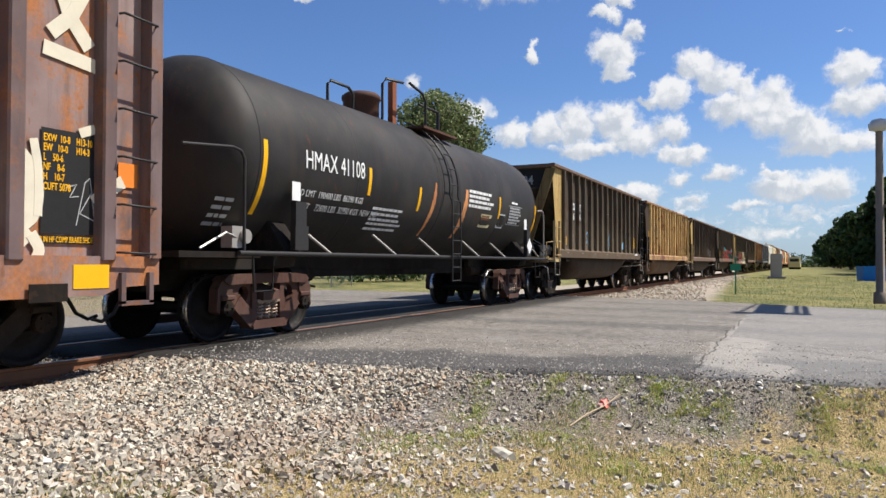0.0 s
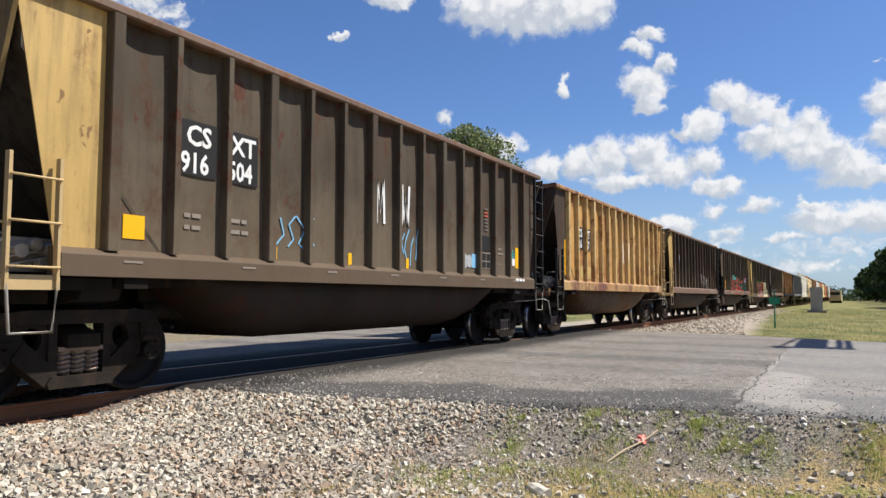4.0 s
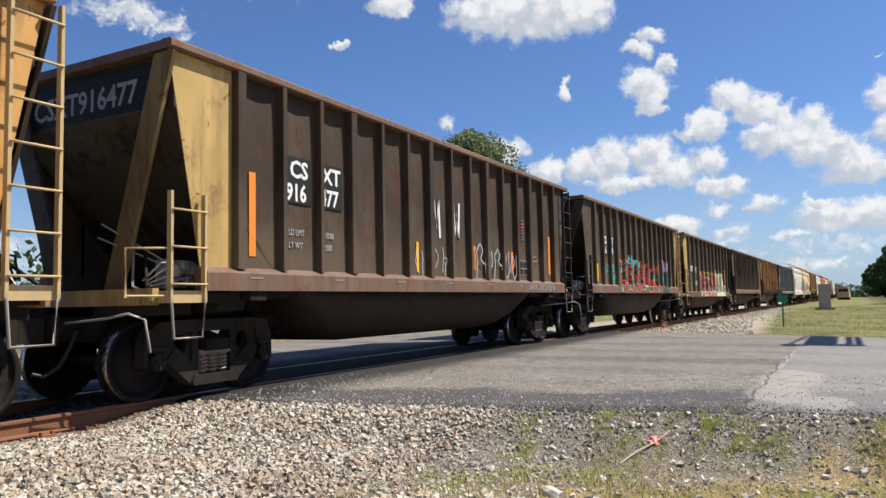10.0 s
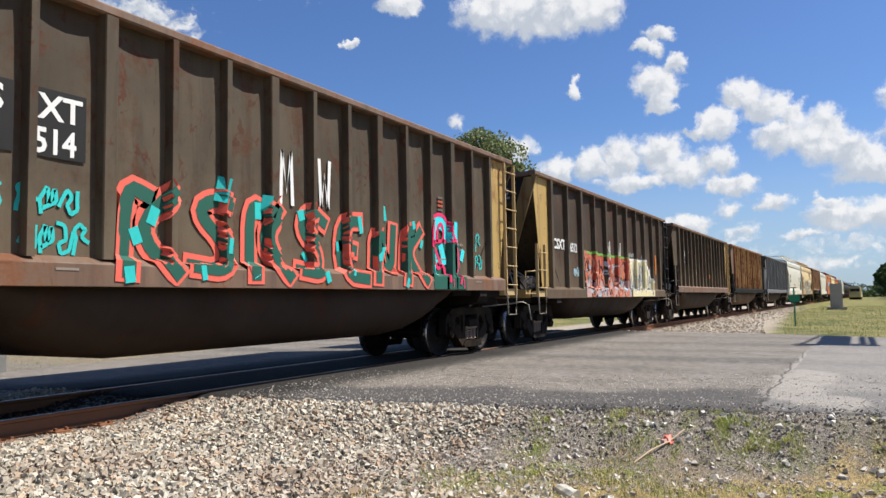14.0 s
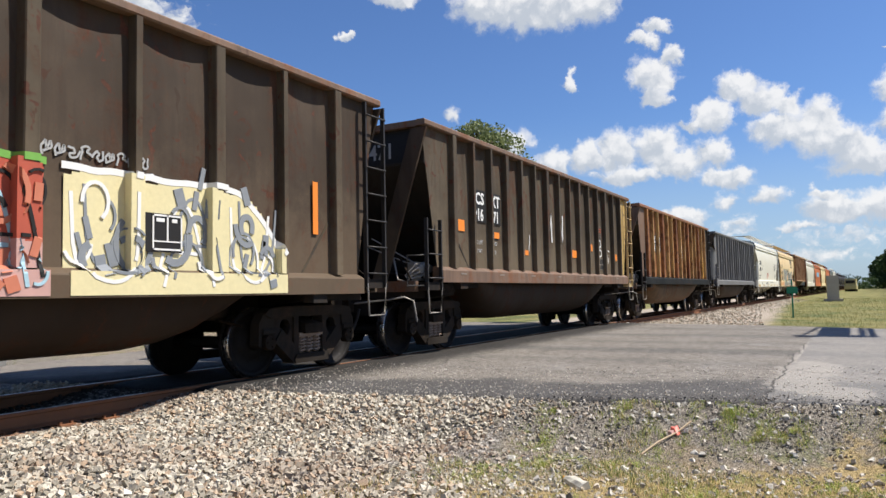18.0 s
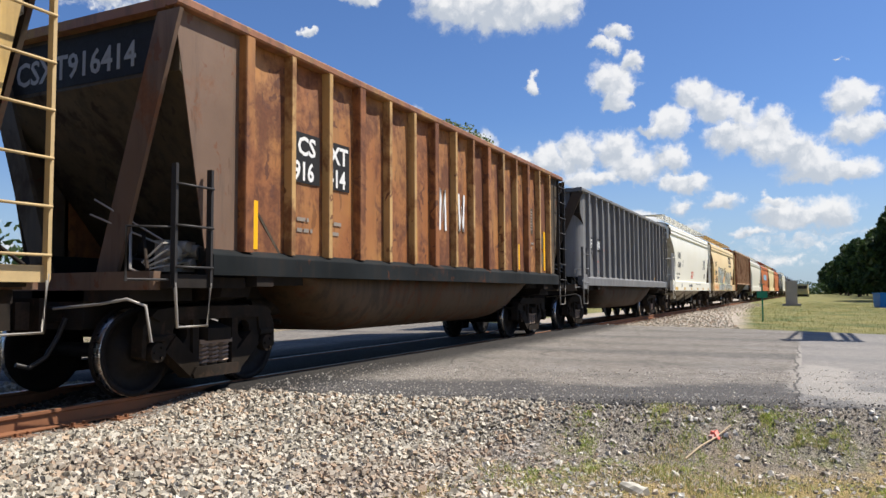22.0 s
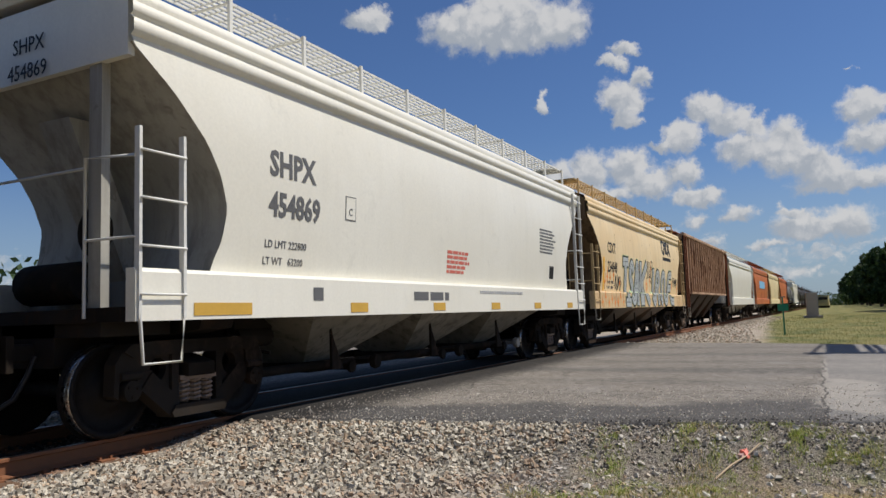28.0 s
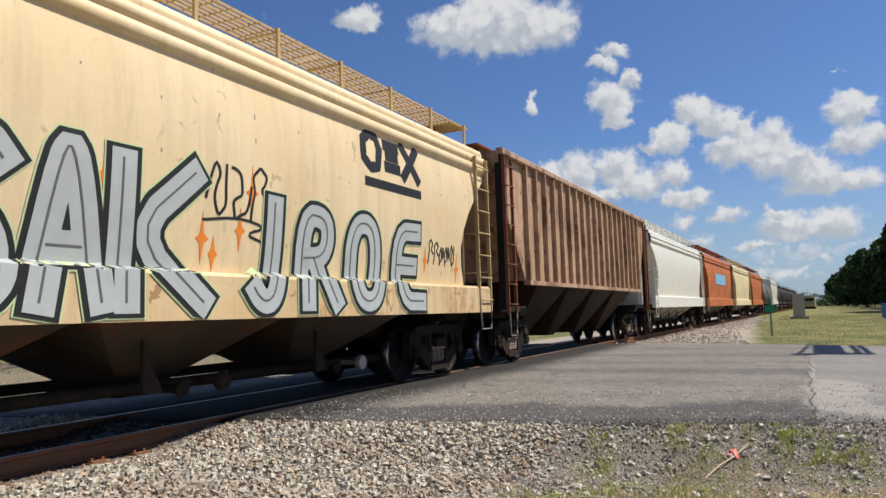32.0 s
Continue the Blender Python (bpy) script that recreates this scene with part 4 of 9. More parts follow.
            patch("stencil_ground", x - 0.13, x + 0.49, 2.53, 3.19, yt, car, M["stencil_ground"])
            lettering(hi, 0.34, x, yt - 0.004, 2.90, car, M["white_mark"], 1.0, bold=0.008)
            lettering(lo, 0.34, x - (0.08 if k == 0 else 0.05), yt - 0.004, 2.57, car, M["white_mark"], 0.86, bold=0.008)
            if number[1] in FIGURES:
                for j, z in enumerate((2.08, 1.90)):
                    lettering(FIGURES[number[1]][k][j], 0.125, x - 0.03, yt - 0.003, z, car, M["dim_white"], 0.8)
            else:
                bars(x, yt, 2.08, 0.34, 2, 0.05, 0.09, car, M["dim_mark"], seed=k + int(number[1][-2:]))
    if end_text:
        part("stencil_ground", Mesh().box(-L + 0.132, -L + 0.138, -1.36, 1.36, top - 0.72, top - 0.16), M["stencil_ground"], car)
        me = lettering(end_text, 0.40, -1.15, 0, 0, car, M["dim_white"], 0.92, bold=0.006)
        me.data.transform(Matrix.Rotation(-math.pi / 2, 4, "Z"))
        me.data.transform(Matrix.Translation((-L + 0.13, 0, top - 0.62)))
    return car, xs, yt


CARS = []
FIGURES = {"916514": (("", "LD LMT"), ("", "")), "916407": (("", ""), ("", "")), "916477": (("LD LMT", "LT WT"), ("210500", "52500")), "916471": (("LD LMT", "LT WT"), ("210400", "52600"))}
M["belly"] = car_paint("dirty_black_brown_belly", (0.032, 0.0205, 0.0135), amount=0.34, grime=0.5, rough=0.7, seed=21, dents=1.0, spec=0.12, rust=(0.085, 0.035, 0.020))
M["belly_brown"] = car_paint("dirty_brown_belly", (0.085, 0.050, 0.024), amount=0.35, grime=0.6, rough=0.7, seed=22, dents=0.8, spec=0.2)
M["stencil_ground"] = plain("black_stencil_ground", (0.016, 0.015, 0.014), 0.6)
M["leaf_paint"] = plain("bright_green_spray_paint", (0.16, 0.36, 0.07), 0.6, 0.0, 0.2)
M["drop_grey"] = plain("blue_grey_spray_paint", (0.22, 0.235, 0.25), 0.6, 0.0, 0.25)
M["pale_blue"] = plain("pale_blue_spray_paint", (0.34, 0.50, 0.56), 0.6, 0.0, 0.2)
M["salmon_paint"] = plain("salmon_spray_paint", (0.50, 0.17, 0.10), 0.6, 0.0, 0.3, 4.0)
M["brick_paint"] = plain("brick_red_spray_paint", (0.40, 0.085, 0.05), 0.6, 0.0, 0.25, 4.0)
M["rose_paint"] = plain("pale_rose_spray_paint", (0.50, 0.30, 0.26), 0.6, 0.0, 0.2, 5.0)
M["faint_chalk"] = plain("pale_grey_chalk", (0.30, 0.27, 0.25), 0.7, 0.0, 0.3)
M["faint_mark"] = plain("nearly_worn_off_stencil", (0.13, 0.11, 0.09), 0.65, 0.0, 0.3)
M["dim_white"] = plain("dulled_white_stencil", (0.36, 0.36, 0.35), 0.65, 0.0, 0.25)


def strip(car, xs, yt, where, z0=1.62, z1=1.92, w=0.09):
    """Reflective strips near the sill."""
    for k in where:
        patch("reflector", xs[0] + k, xs[0] + k + w, z0, z1, yt, car, M["reflector"])


def chalk(car, yt, x, z, seed, material, strokes=6, size=0.5, w=0.028):
    """Hand-drawn scrawl that cannot be read."""
    r = random.Random(seed)
    m = Mesh()
    for k in range(strokes):
        px, pz = x + size * 0.9 * k / strokes * 2, z + r.uniform(-0.1, 0.1)
        path = [(px + r.uniform(-0.2, 0.2) * size, pz + size * (j / 3 - 0.5) * r.choice((1, 1, 0.6)) + r.uniform(-0.1, 0.1) * size) for j in range(4)]
        ribbon(path, w, yt, m, 0.002 + 0.0004 * k)
    return part("chalk_scrawl", m, material, car)


def initials(car, xs, yt, k, x_off=0.2, z=2.35):
    """A large white M and W painted over the stakes' bays."""
    a, b = xs[k] + x_off, xs[k + 1] + x_off
    part("painted_letter", ribbon([(a, z), (a + 0.03, z + 0.72), (a + 0.12, z + 0.16), (a + 0.21, z + 0.72), (a + 0.24, z)], 0.065, yt, Mesh(), 0.003), M["white_mark"], car)
    part("painted_letter", ribbon([(b, z + 0.7), (b + 0.04, z), (b + 0.12, z + 0.5), (b + 0.2, z), (b + 0.24, z + 0.7)], 0.065, yt, Mesh(), 0.003), M["white_mark"], car)


def tag(car, y, x0, x1, z0, z1, count, material, seed, w=0.035):
    """A quick hand-sprayed tag of letters that cannot be read, each a part."""
    r = random.Random(seed)
    lw, made = (x1 - x0) / count, []
    for k in range(count):
        m = Mesh()
        h = (z1 - z0) * r.uniform(0.8, 1.0)
        for j, path in enumerate(LOOPS[r.randrange(len(LOOPS))]):
            pts = [(x0 + lw * (k + 0.02 + 1.0 * u) + 0.12 * (v - 0.5) * lw, z0 + h * v + r.uniform(-0.03, 0.03) * (z1 - z0)) for u, v in path]
            soft = []
            for i in range(len(pts) - 1):
                a, b = pts[i], pts[i + 1]
                soft += [a, ((a[0] + b[0]) / 2 + r.uniform(-0.05, 0.05) * lw, (a[1] + b[1]) / 2 + r.uniform(-0.04, 0.04) * h)]
            ribbon(fine_path(soft_path(soft + [pts[-1]], 1), 0.05), w, y, m, 0.003 + 0.0003 * k + 0.0006 * j)
        made.append(part("sprayed_letter", m, material, car))
    return made


def data_marks(car, yt, boxed=False):
    """Inspection notices and small stencils at the trailing end of a side."""
    for k in range(7):
        patch("stencil_line", 3.64, 3.82, 2.99 - 0.075 * k, 3.03 - 0.075 * k, yt, car, M["brick_paint"] if k in (1, 2) else M["faint_mark"])
    patch("notice", 3.47, 3.95, 1.71, 2.06, yt, car, M["dim_mark"]), patch("notice", 3.49, 3.93, 1.73, 2.04, yt - 0.004, car, M["stencil_ground"])
    patch("notice_line", 3.70, 3.72, 1.73, 2.04, yt - 0.007, car, M["dim_mark"]), patch("notice_line", 3.49, 3.93, 1.86, 1.88, yt - 0.008, car, M["dim_mark"])
    if boxed:
        patch("stencil_ground", 3.50, 3.94, 2.10, 2.42, yt, car, M["stencil_ground"])
    bars(4.30, yt, 2.20, 0.36, 2, 0.045, 0.06, car, M["dim_mark"], 71)
    lettering("GT", 0.16, 4.31, yt - 0.004, 1.73, car, M["dim_mark"], 0.8)
    patch("label_plate", 4.86, 5.04, 1.60, 1.70, yt - 0.03, car, M["dim_white"])
    for k in range(7):
        patch("sill_mark", -5.6 + 1.75 * k, -5.36 + 1.75 * k, 1.45, 1.475, NEAR - 0.0235, car, M["dim_mark"])


def hoppers():
    dark, black = M["dark_side"], M["black_iron"]
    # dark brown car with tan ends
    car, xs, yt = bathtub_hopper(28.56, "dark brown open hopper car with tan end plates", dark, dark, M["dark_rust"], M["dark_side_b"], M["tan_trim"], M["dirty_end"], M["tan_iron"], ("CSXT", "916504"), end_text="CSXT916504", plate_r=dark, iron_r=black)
    patch("reflector", xs[0] + 0.18, xs[0] + 0.46, 1.72, 1.98, yt, car, M["reflector"])
    strip(car, xs, yt, (2.55, 4.3, 6.05, 8.3), 1.60, 1.78)
    initials(car, xs, yt, 6), chalk(car, yt, xs[3] + 0.25, 1.95, 4, M["blue_paint"], 4, 0.5), chalk(car, yt, xs[7] + 0.2, 1.95, 5, M["blue_paint"], 5, 0.5)
    patch("reflector", 5.37, 5.55, 1.78, 2.27, yt, car, M["reflector"])
    bars(5.1, NEAR - 0.024, 1.53, 0.68, 1, 0.06, 0.02, car, M["white_mark"], 3)
    data_marks(car, yt, True)
    for a, b, c in ((2.58, 2.80, 0.30), (2.78, 3.0, 0.27)):
        part("sprayed_blot", Mesh().prism([((a + b) / 2 + 0.14 * math.cos(q * math.tau / 11) * (1 + 0.2 * math.sin(3 * q)), 1.84 + c / 2 * math.sin(q * math.tau / 11)) for q in range(11)], yt - 0.003 - 0.002 * (a > 2.7), yt + 0.002, "y"), M["dim_white"], car)
    patch("sprayed_blot", 2.99, 3.22, 1.71, 2.0, yt - 0.006, car, M["blue_paint"])
    tag(car, yt, 4.95, 5.32, 2.03, 2.24, 2, M["cyan_paint"], 72, 0.02), patch("label_plate", 5.19, 5.34, 1.83, 2.0, yt, car, M["white_mark"])
    # faded yellow car, dark ends
    car, xs, yt = bathtub_hopper(43.48, "faded yellow open hopper car with rust stains and dark end", M["yellow_side"], M["yellow_rib"], M["rusty_sill"], M["rusty_sill"], M["dark_side_b"], M["sooty_end"], black, ("CSXT", "916407"), end_text="CSXT916407", plate_r=M["yellow_side"], iron_r=M["tan_iron"])
    patch("reflector", xs[0] - 0.22, xs[0] - 0.12, 1.72, 2.72, yt - 0.006, car, M["reflector"])
    strip(car, xs, yt, (1.9, 4.25, 5.9, 8.3), 1.60, 2.05), initials(car, xs, yt, 7, 0.25)
    patch("notice", xs[1] + 0.14, xs[1] + 0.66, 1.66, 2.02, yt, car, M["tan_trim"]), patch("notice", xs[2] + 0.14, xs[2] + 0.66, 1.66, 2.02, yt, car, M["tan_trim"])
    patch("notice", 4.36, 4.60, 2.42, 3.12, yt, car, M["stencil_ground"]), patch("label_plate", 4.96, 5.44, 1.62, 2.50, yt, car, M["cream_paint"])
    for k in range(6):
        patch("stencil_line", 4.40, 4.56, 3.02 - 0.1 * k, 3.06 - 0.1 * k, yt - 0.005, car, M["dim_mark"])
    patch("reflector", 4.12, 4.22, 1.6, 2.2, yt, car, M["reflector"]), bars(4.24, yt, 2.30, 0.5, 1, 0.07, 0.02, car, M["cream_paint"], 76)
    patch("label_plate", 5.42, 5.55, 1.36, 1.56, NEAR - 0.024, car, M["white_mark"])
    patch("notice", 4.99, 5.41, 1.66, 2.04, yt - 0.005, car, M["stencil_ground"]), patch("notice_line", 5.19, 5.205, 1.66, 2.04, yt - 0.009, car, M["white_mark"]), patch("notice_line", 5.0, 5.4, 1.70, 1.715, yt - 0.010, car, M["white_mark"])
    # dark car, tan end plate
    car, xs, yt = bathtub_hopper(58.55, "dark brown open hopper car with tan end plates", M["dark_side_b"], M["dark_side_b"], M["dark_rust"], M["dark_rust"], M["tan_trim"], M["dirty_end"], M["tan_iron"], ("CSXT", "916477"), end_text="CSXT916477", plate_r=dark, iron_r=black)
    patch("reflector", xs[0] + 0.22, xs[0] + 0.34, 1.75, 2.85, yt, car, M["orange_paint"])
    strip(car, xs, yt, (2.55, 4.45), 1.66, 2.2, 0.07), initials(car, xs, yt, 6)
    for k, (a, n) in enumerate(((5, 3), (6, 4))):
        chalk(car, yt, xs[a] + 0.12, 1.9, 20 + k, M["dim_white"], n, 0.42)
    data_marks(car, yt)
    tag(car, yt - 0.05, 1.05, 3.25, 1.60, 2.32, 5, M["dim_white"], 74, 0.035), lettering("WATCHER", 0.215, 3.72, NEAR - 0.024, 1.345, car, M["faint_chalk"], 1.75, "sprayed_word")
    patch("reflector", 1.03, 1.16, 1.76, 2.26, yt, car, M["orange_paint"]), patch("reflector", 3.0, 3.12, 1.75, 2.23, yt, car, M["orange_paint"]), patch("reflector", 5.44, 5.57, 1.77, 2.75, yt, car, M["orange_paint"])
    patch("stencil_ground", 1.86, 2.44, 1.72, 2.75, yt, car, M["dark_side_b"])
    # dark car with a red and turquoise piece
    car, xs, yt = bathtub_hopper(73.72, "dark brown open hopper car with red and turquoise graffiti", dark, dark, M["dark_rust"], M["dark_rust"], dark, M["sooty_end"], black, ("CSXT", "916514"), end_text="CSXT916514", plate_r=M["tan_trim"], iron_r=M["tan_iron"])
    patch("reflector", xs[0] - 0.06, xs[0] + 0.06, 1.66, 2.20, NEAR - 0.004, car, M["reflector"]), patch("reflector", xs[3] + 0.08, xs[3] + 0.2, 1.9, 2.35, yt, car, M["reflector"])
    initials(car, xs, yt, 6, z=2.45)
    on = [(x, 0.095 if k % 3 == 0 else 0.055) for k, x in enumerate(xs)]
    piece(car, yt, -3.2, 6.35, 1.31, 2.62, 7, ("red_paint", "cyan_paint", "green_paint", "green_paint", "green_paint"), 31, 0.22, sill=(1.30, 1.56), stakes=on)
    # a larger curl at the trailing end: turquoise in a hot pink outline on dark green
    ground, rim, fill = Mesh(), Mesh(), Mesh()
    face = NEAR - 0.024
    for a, b, w, top in ((3.52, 3.50, 0.55, 2.02), (3.93, 3.95, 0.42, 2.14), (4.29, 4.27, 0.40, 2.02)):
        cloth(fine_path([(a, 1.42), (b, top)], 0.04), w, face, ground, 0.004, 12)
    for w, path in ((0.25, [(3.40, 2.24), (3.42, 2.46), (3.62, 2.57), (3.86, 2.50), (3.94, 2.28)]), (0.17, [(4.13, 2.52), (4.12, 2.26)]), (0.13, [(4.52, 1.90), (4.58, 2.04)]),
                    (0.17, [(3.72, 2.08), (3.80, 1.90), (3.82, 1.82)]), (0.12, [(3.47, 2.05), (3.56, 1.84)]), (0.09, [(3.34, 1.72), (3.36, 1.60)]), (0.07, [(4.24, 2.46), (4.27, 2.40)])):
        cloth(fine_path(soft_path(path, 3), 0.04), w, face, fill, 0.009, 8)
    for path in ([(3.25, 2.08), (3.27, 2.50), (3.60, 2.72), (3.96, 2.64), (4.02, 2.22), (4.32, 2.20), (4.42, 1.86), (4.25, 1.42)], [(3.57, 2.20), (3.60, 2.46), (3.73, 2.54), (3.82, 2.42), (3.80, 2.20)],
                 [(3.28, 2.15), (3.66, 2.20), (4.03, 2.22)], [(3.34, 2.12), (3.44, 1.88), (3.58, 1.66), (3.76, 1.78), (3.84, 1.66), (3.84, 1.46)], [(3.48, 2.08), (3.60, 1.90), (3.70, 1.74)]):
        cloth(fine_path(soft_path(path, 3), 0.03), 0.068, face, rim, 0.014, 3)
    for x, z in ((3.95, 1.36), (4.37, 1.34)):
        cloth(fine_path([(x, 1.50), (x + 0.01, z)], 0.03), 0.03, face, rim, 0.014, 3)
    for m in (ground, rim, fill):
        over_sill(m, 1.575, yt - NEAR + 0.024, on, 1.312)
    curl = part("graffiti_letter", rim, M["hot_pink"], car)
    part("shadow_ground", ground, M["green_paint"], curl), part("fill", fill, M["sky_paint"], curl)
    tag(car, yt, 4.92, 5.36, 2.08, 2.45, 2, M["cyan_paint"], 44, 0.03), tag(car, yt, 4.96, 5.42, 1.72, 2.05, 3, M["cyan_paint"], 45, 0.03)
    lettering("2015", 0.36, xs[1] + 0.11, yt - 0.006, 1.99, car, M["cyan_paint"], 0.70, "sprayed_date")
    data_marks(car, yt)
    tag(car, yt, xs[2] - 0.1, xs[2] + 0.55, 2.0, 2.3, 3, M["cyan_paint"], 42, 0.04), tag(car, yt, xs[2] - 0.05, xs[2] + 0.65, 1.62, 1.95, 4, M["cyan_paint"], 43, 0.04)
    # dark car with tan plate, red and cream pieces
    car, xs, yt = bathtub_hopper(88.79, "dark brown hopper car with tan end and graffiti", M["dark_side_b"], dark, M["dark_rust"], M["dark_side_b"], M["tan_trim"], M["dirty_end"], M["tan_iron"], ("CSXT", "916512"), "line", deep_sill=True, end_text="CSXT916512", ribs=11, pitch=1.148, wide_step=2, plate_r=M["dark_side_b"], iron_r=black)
    lettering("CSXT", 0.36, -5.52, yt - 0.004, 2.40, car, M["white_mark"], 1.0, bold=0.01), lettering("916512", 0.34, -4.50, yt - 0.004, 2.37, car, M["white_mark"], 0.8, bold=0.008)
    on = [(x, 0.095 if k % 2 == 0 else 0.055) for k, x in enumerate(xs)]
    piece(car, yt, -3.30, 4.62, 1.14, 2.44, 5, ("pale_blue", "salmon_paint", "leaf_paint", "brick_paint", "rose_paint"), 33, 0.16, True, (1.12, 1.38), on)
    piece(car, yt, 1.52, 3.05, 1.14, 2.42, 3, ("white_mark", "drop_grey", "white_mark", "cream_paint", "cream_paint"), 34, 0.16, True, (1.12, 1.38), on, 0.75)
    patch("notice", 2.30, 2.92, 1.60, 2.02, yt - 0.03, car, M["stencil_ground"])
    for a, b, c, d in ((2.52, 2.92, 1.99, 2.01), (2.52, 2.92, 1.62, 1.64), (2.52, 2.54, 1.62, 2.01), (2.90, 2.92, 1.62, 2.01), (2.71, 2.73, 1.72, 2.01), (2.54, 2.90, 1.71, 1.725), (2.57, 2.68, 1.93, 1.97), (2.78, 2.85, 1.93, 1.97)):
        patch("notice_line", a, b, c, d, yt - 0.036, car, M["white_mark"])
    tag(car, yt, 1.28, 2.5, 2.48, 2.62, 9, M["dim_white"], 46, 0.022)
    for x in (-1.06, 0.62, 5.24):
        patch("reflector", x, x + 0.11, 1.66 + 0.3 * (x > 5), 2.20 + 0.5 * (x > 5), yt - 0.012, car, M["orange_paint"])
    initials(car, xs, yt, 4, 0.36, 2.16), tag(car, yt, -4.0, -3.45, 1.72, 1.98, 4, M["pale_blue"], 43, 0.03)
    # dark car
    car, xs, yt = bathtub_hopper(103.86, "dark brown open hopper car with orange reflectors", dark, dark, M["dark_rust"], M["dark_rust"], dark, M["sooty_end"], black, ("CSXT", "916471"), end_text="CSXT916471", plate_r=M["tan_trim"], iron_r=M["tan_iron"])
    patch("reflector", xs[0] + 0.12, xs[0] + 0.52, 2.3, 2.52, yt, car, M["orange_paint"]), patch("reflector", xs[2] + 0.14, xs[2] + 0.50, 2.24, 2.37, yt - 0.004, car, M["orange_paint"])
    patch("reflector", xs[4] + 0.2, xs[4] + 0.5, 1.95, 2.06, yt, car, M["orange_paint"]), initials(car, xs, yt, 6), data_marks(car, yt), chalk(car, yt, xs[4] + 0.2, 2.2, 44, M["white_mark"], 2, 0.4)
    for path in ([(2.42, 2.66), (2.56, 2.1)], [(2.55, 2.66), (2.72, 2.62), (2.72, 2.46), (2.5, 2.4)], [(3.55, 2.60), (3.72, 2.58), (3.76, 2.42), (3.56, 2.36), (3.78, 2.28), (3.80, 2.14), (3.6, 2.1)], [(4.3, 2.36), (4.6, 2.30)], [(4.42, 2.38), (4.52, 2.0), (4.36, 1.72), (4.32, 1.8)]):
        part("chalk_mark", ribbon(fine_path(path, 0.06), 0.045, yt, Mesh(), 0.004), M["white_mark"], car)
    for x, z in ((1.1, 2.0), (2.52, 2.24), (5.06, 2.04)):
        patch("reflector", x, x + 0.42, z, z + 0.2, yt - 0.003, car, M["orange_paint"])
    patch("label_plate", 5.1, 5.26, 1.86, 2.02, yt, car, M["white_mark"])
    # rusty orange car
    car, xs, yt = bathtub_hopper(118.98, "rust-orange open hopper car with yellow stakes", M["orange_side"], M["ochre_rib"], M["rust_chord"], M["sill_black"], M["dark_rust"], M["dirty_end"], black, ("CSXT", "916414"), end_text="CSXT916414", wide_rib=M["orange_side"], plate_r=M["dark_side"], iron_r=black)
    strip(car, xs, yt, (0.15, 4.2, 6.6, 8.2, 9.25), 1.62, 2.2, 0.11), initials(car, xs, yt, 6, 0.3, 2.25)
    patch("notice", 4.34, 4.60, 2.50, 3.12, yt, car, M["dark_side"])
    for k in range(7):
        patch("stencil_line", 4.38, 4.56, 3.02 - 0.07 * k, 3.05 - 0.07 * k, yt - 0.005, car, M["dim_mark"])
    bars(4.20, yt, 2.30, 0.5, 2, 0.05, 0.06, car, M["dim_mark"], 77)
    patch("notice", 5.0, 5.42, 2.18, 2.56, yt, car, M["dark_side"]), patch("notice", 5.0, 5.42, 1.74, 2.10, yt, car, M["dark_side"]), patch("label_plate", 5.02, 5.16, 1.78, 2.02, yt - 0.005, car, M["white_mark"])
    patch("reflector", 5.40, 5.51, 1.64, 2.62, yt - 0.008, car, M["reflector"])
    # grey car
    car, xs, yt = bathtub_hopper(135.15, "plain grey open hopper car with round corners", M["grey_side"], M["grey_side"], M["grey_side"], M["grey_side"], M["grey_side"], M["sooty_end"], M["grey_side"], ("OFOX", "   "), "none", round_corner=True, ribs=17, L=7.32, foot=7.17, pitch=0.805)
    for k, s in ((0, "OF"), (1, "OX")):
        x = xs[k] + (0.14 if k else 0.05)
        patch("stencil_ground", x - 0.02, x + 0.60, 2.40, 2.80, yt, car, M["stencil_ground"])
        lettering(s, 0.40, x + 0.05, yt - 0.004, 2.46, car, M["white_mark"], 0.95, bold=0.008)
    # the worn remains of a tall orange emblem
    r = random.Random(17)
    for z0, z1 in ((2.84, 4.0), (1.62, 2.34)):
        a = xs[0] + 0.13
        edge = [(a + 0.26 + r.uniform(-0.07, 0.05), z0 + (z1 - z0) * q / 14) for q in range(15)]
        back = [(a + 0.04 + r.uniform(-0.03, 0.05), z0 + (z1 - z0) * q / 14) for q in range(14, -1, -1)]
        part("faded_emblem", Mesh().prism(edge + back, yt - 0.003, yt + 0.002, "y"), M["orange_fade"], car)
    for k, z in ((2, 2.3), (3, 2.35), (4, 2.2)):
        part("diamond_mark", Mesh().prism([(xs[k * 2] + 0.3, z), (xs[k * 2] + 0.42, z + 0.17), (xs[k * 2] + 0.54, z), (xs[k * 2] + 0.42, z - 0.17)], yt - 0.003, yt + 0.002, "y"), M["stencil_ground"], car)
    part("end_bracket", Mesh().prism([(-7.40, 1.20), (-6.95, 1.20), (-6.95, 1.60), (-7.05, 1.64), (-7.40, 1.42)], NEAR - 0.03, NEAR + 0.02, "y").turned([(0, 0.05), (0.012, 0.05)], (-7.2, NEAR - 0.045, 1.36), "y", 10), M["grey_side"], car)
    me = lettering("QFOX", 0.17, -0.3, 0, 0, car, M["dim_mark"], 0.9, "end_lettering")
    me.data.transform(Matrix.Rotation(-math.pi / 2, 4, "Z")), me.data.transform(Matrix.Translation((-7.19, 0.1, 3.42)))
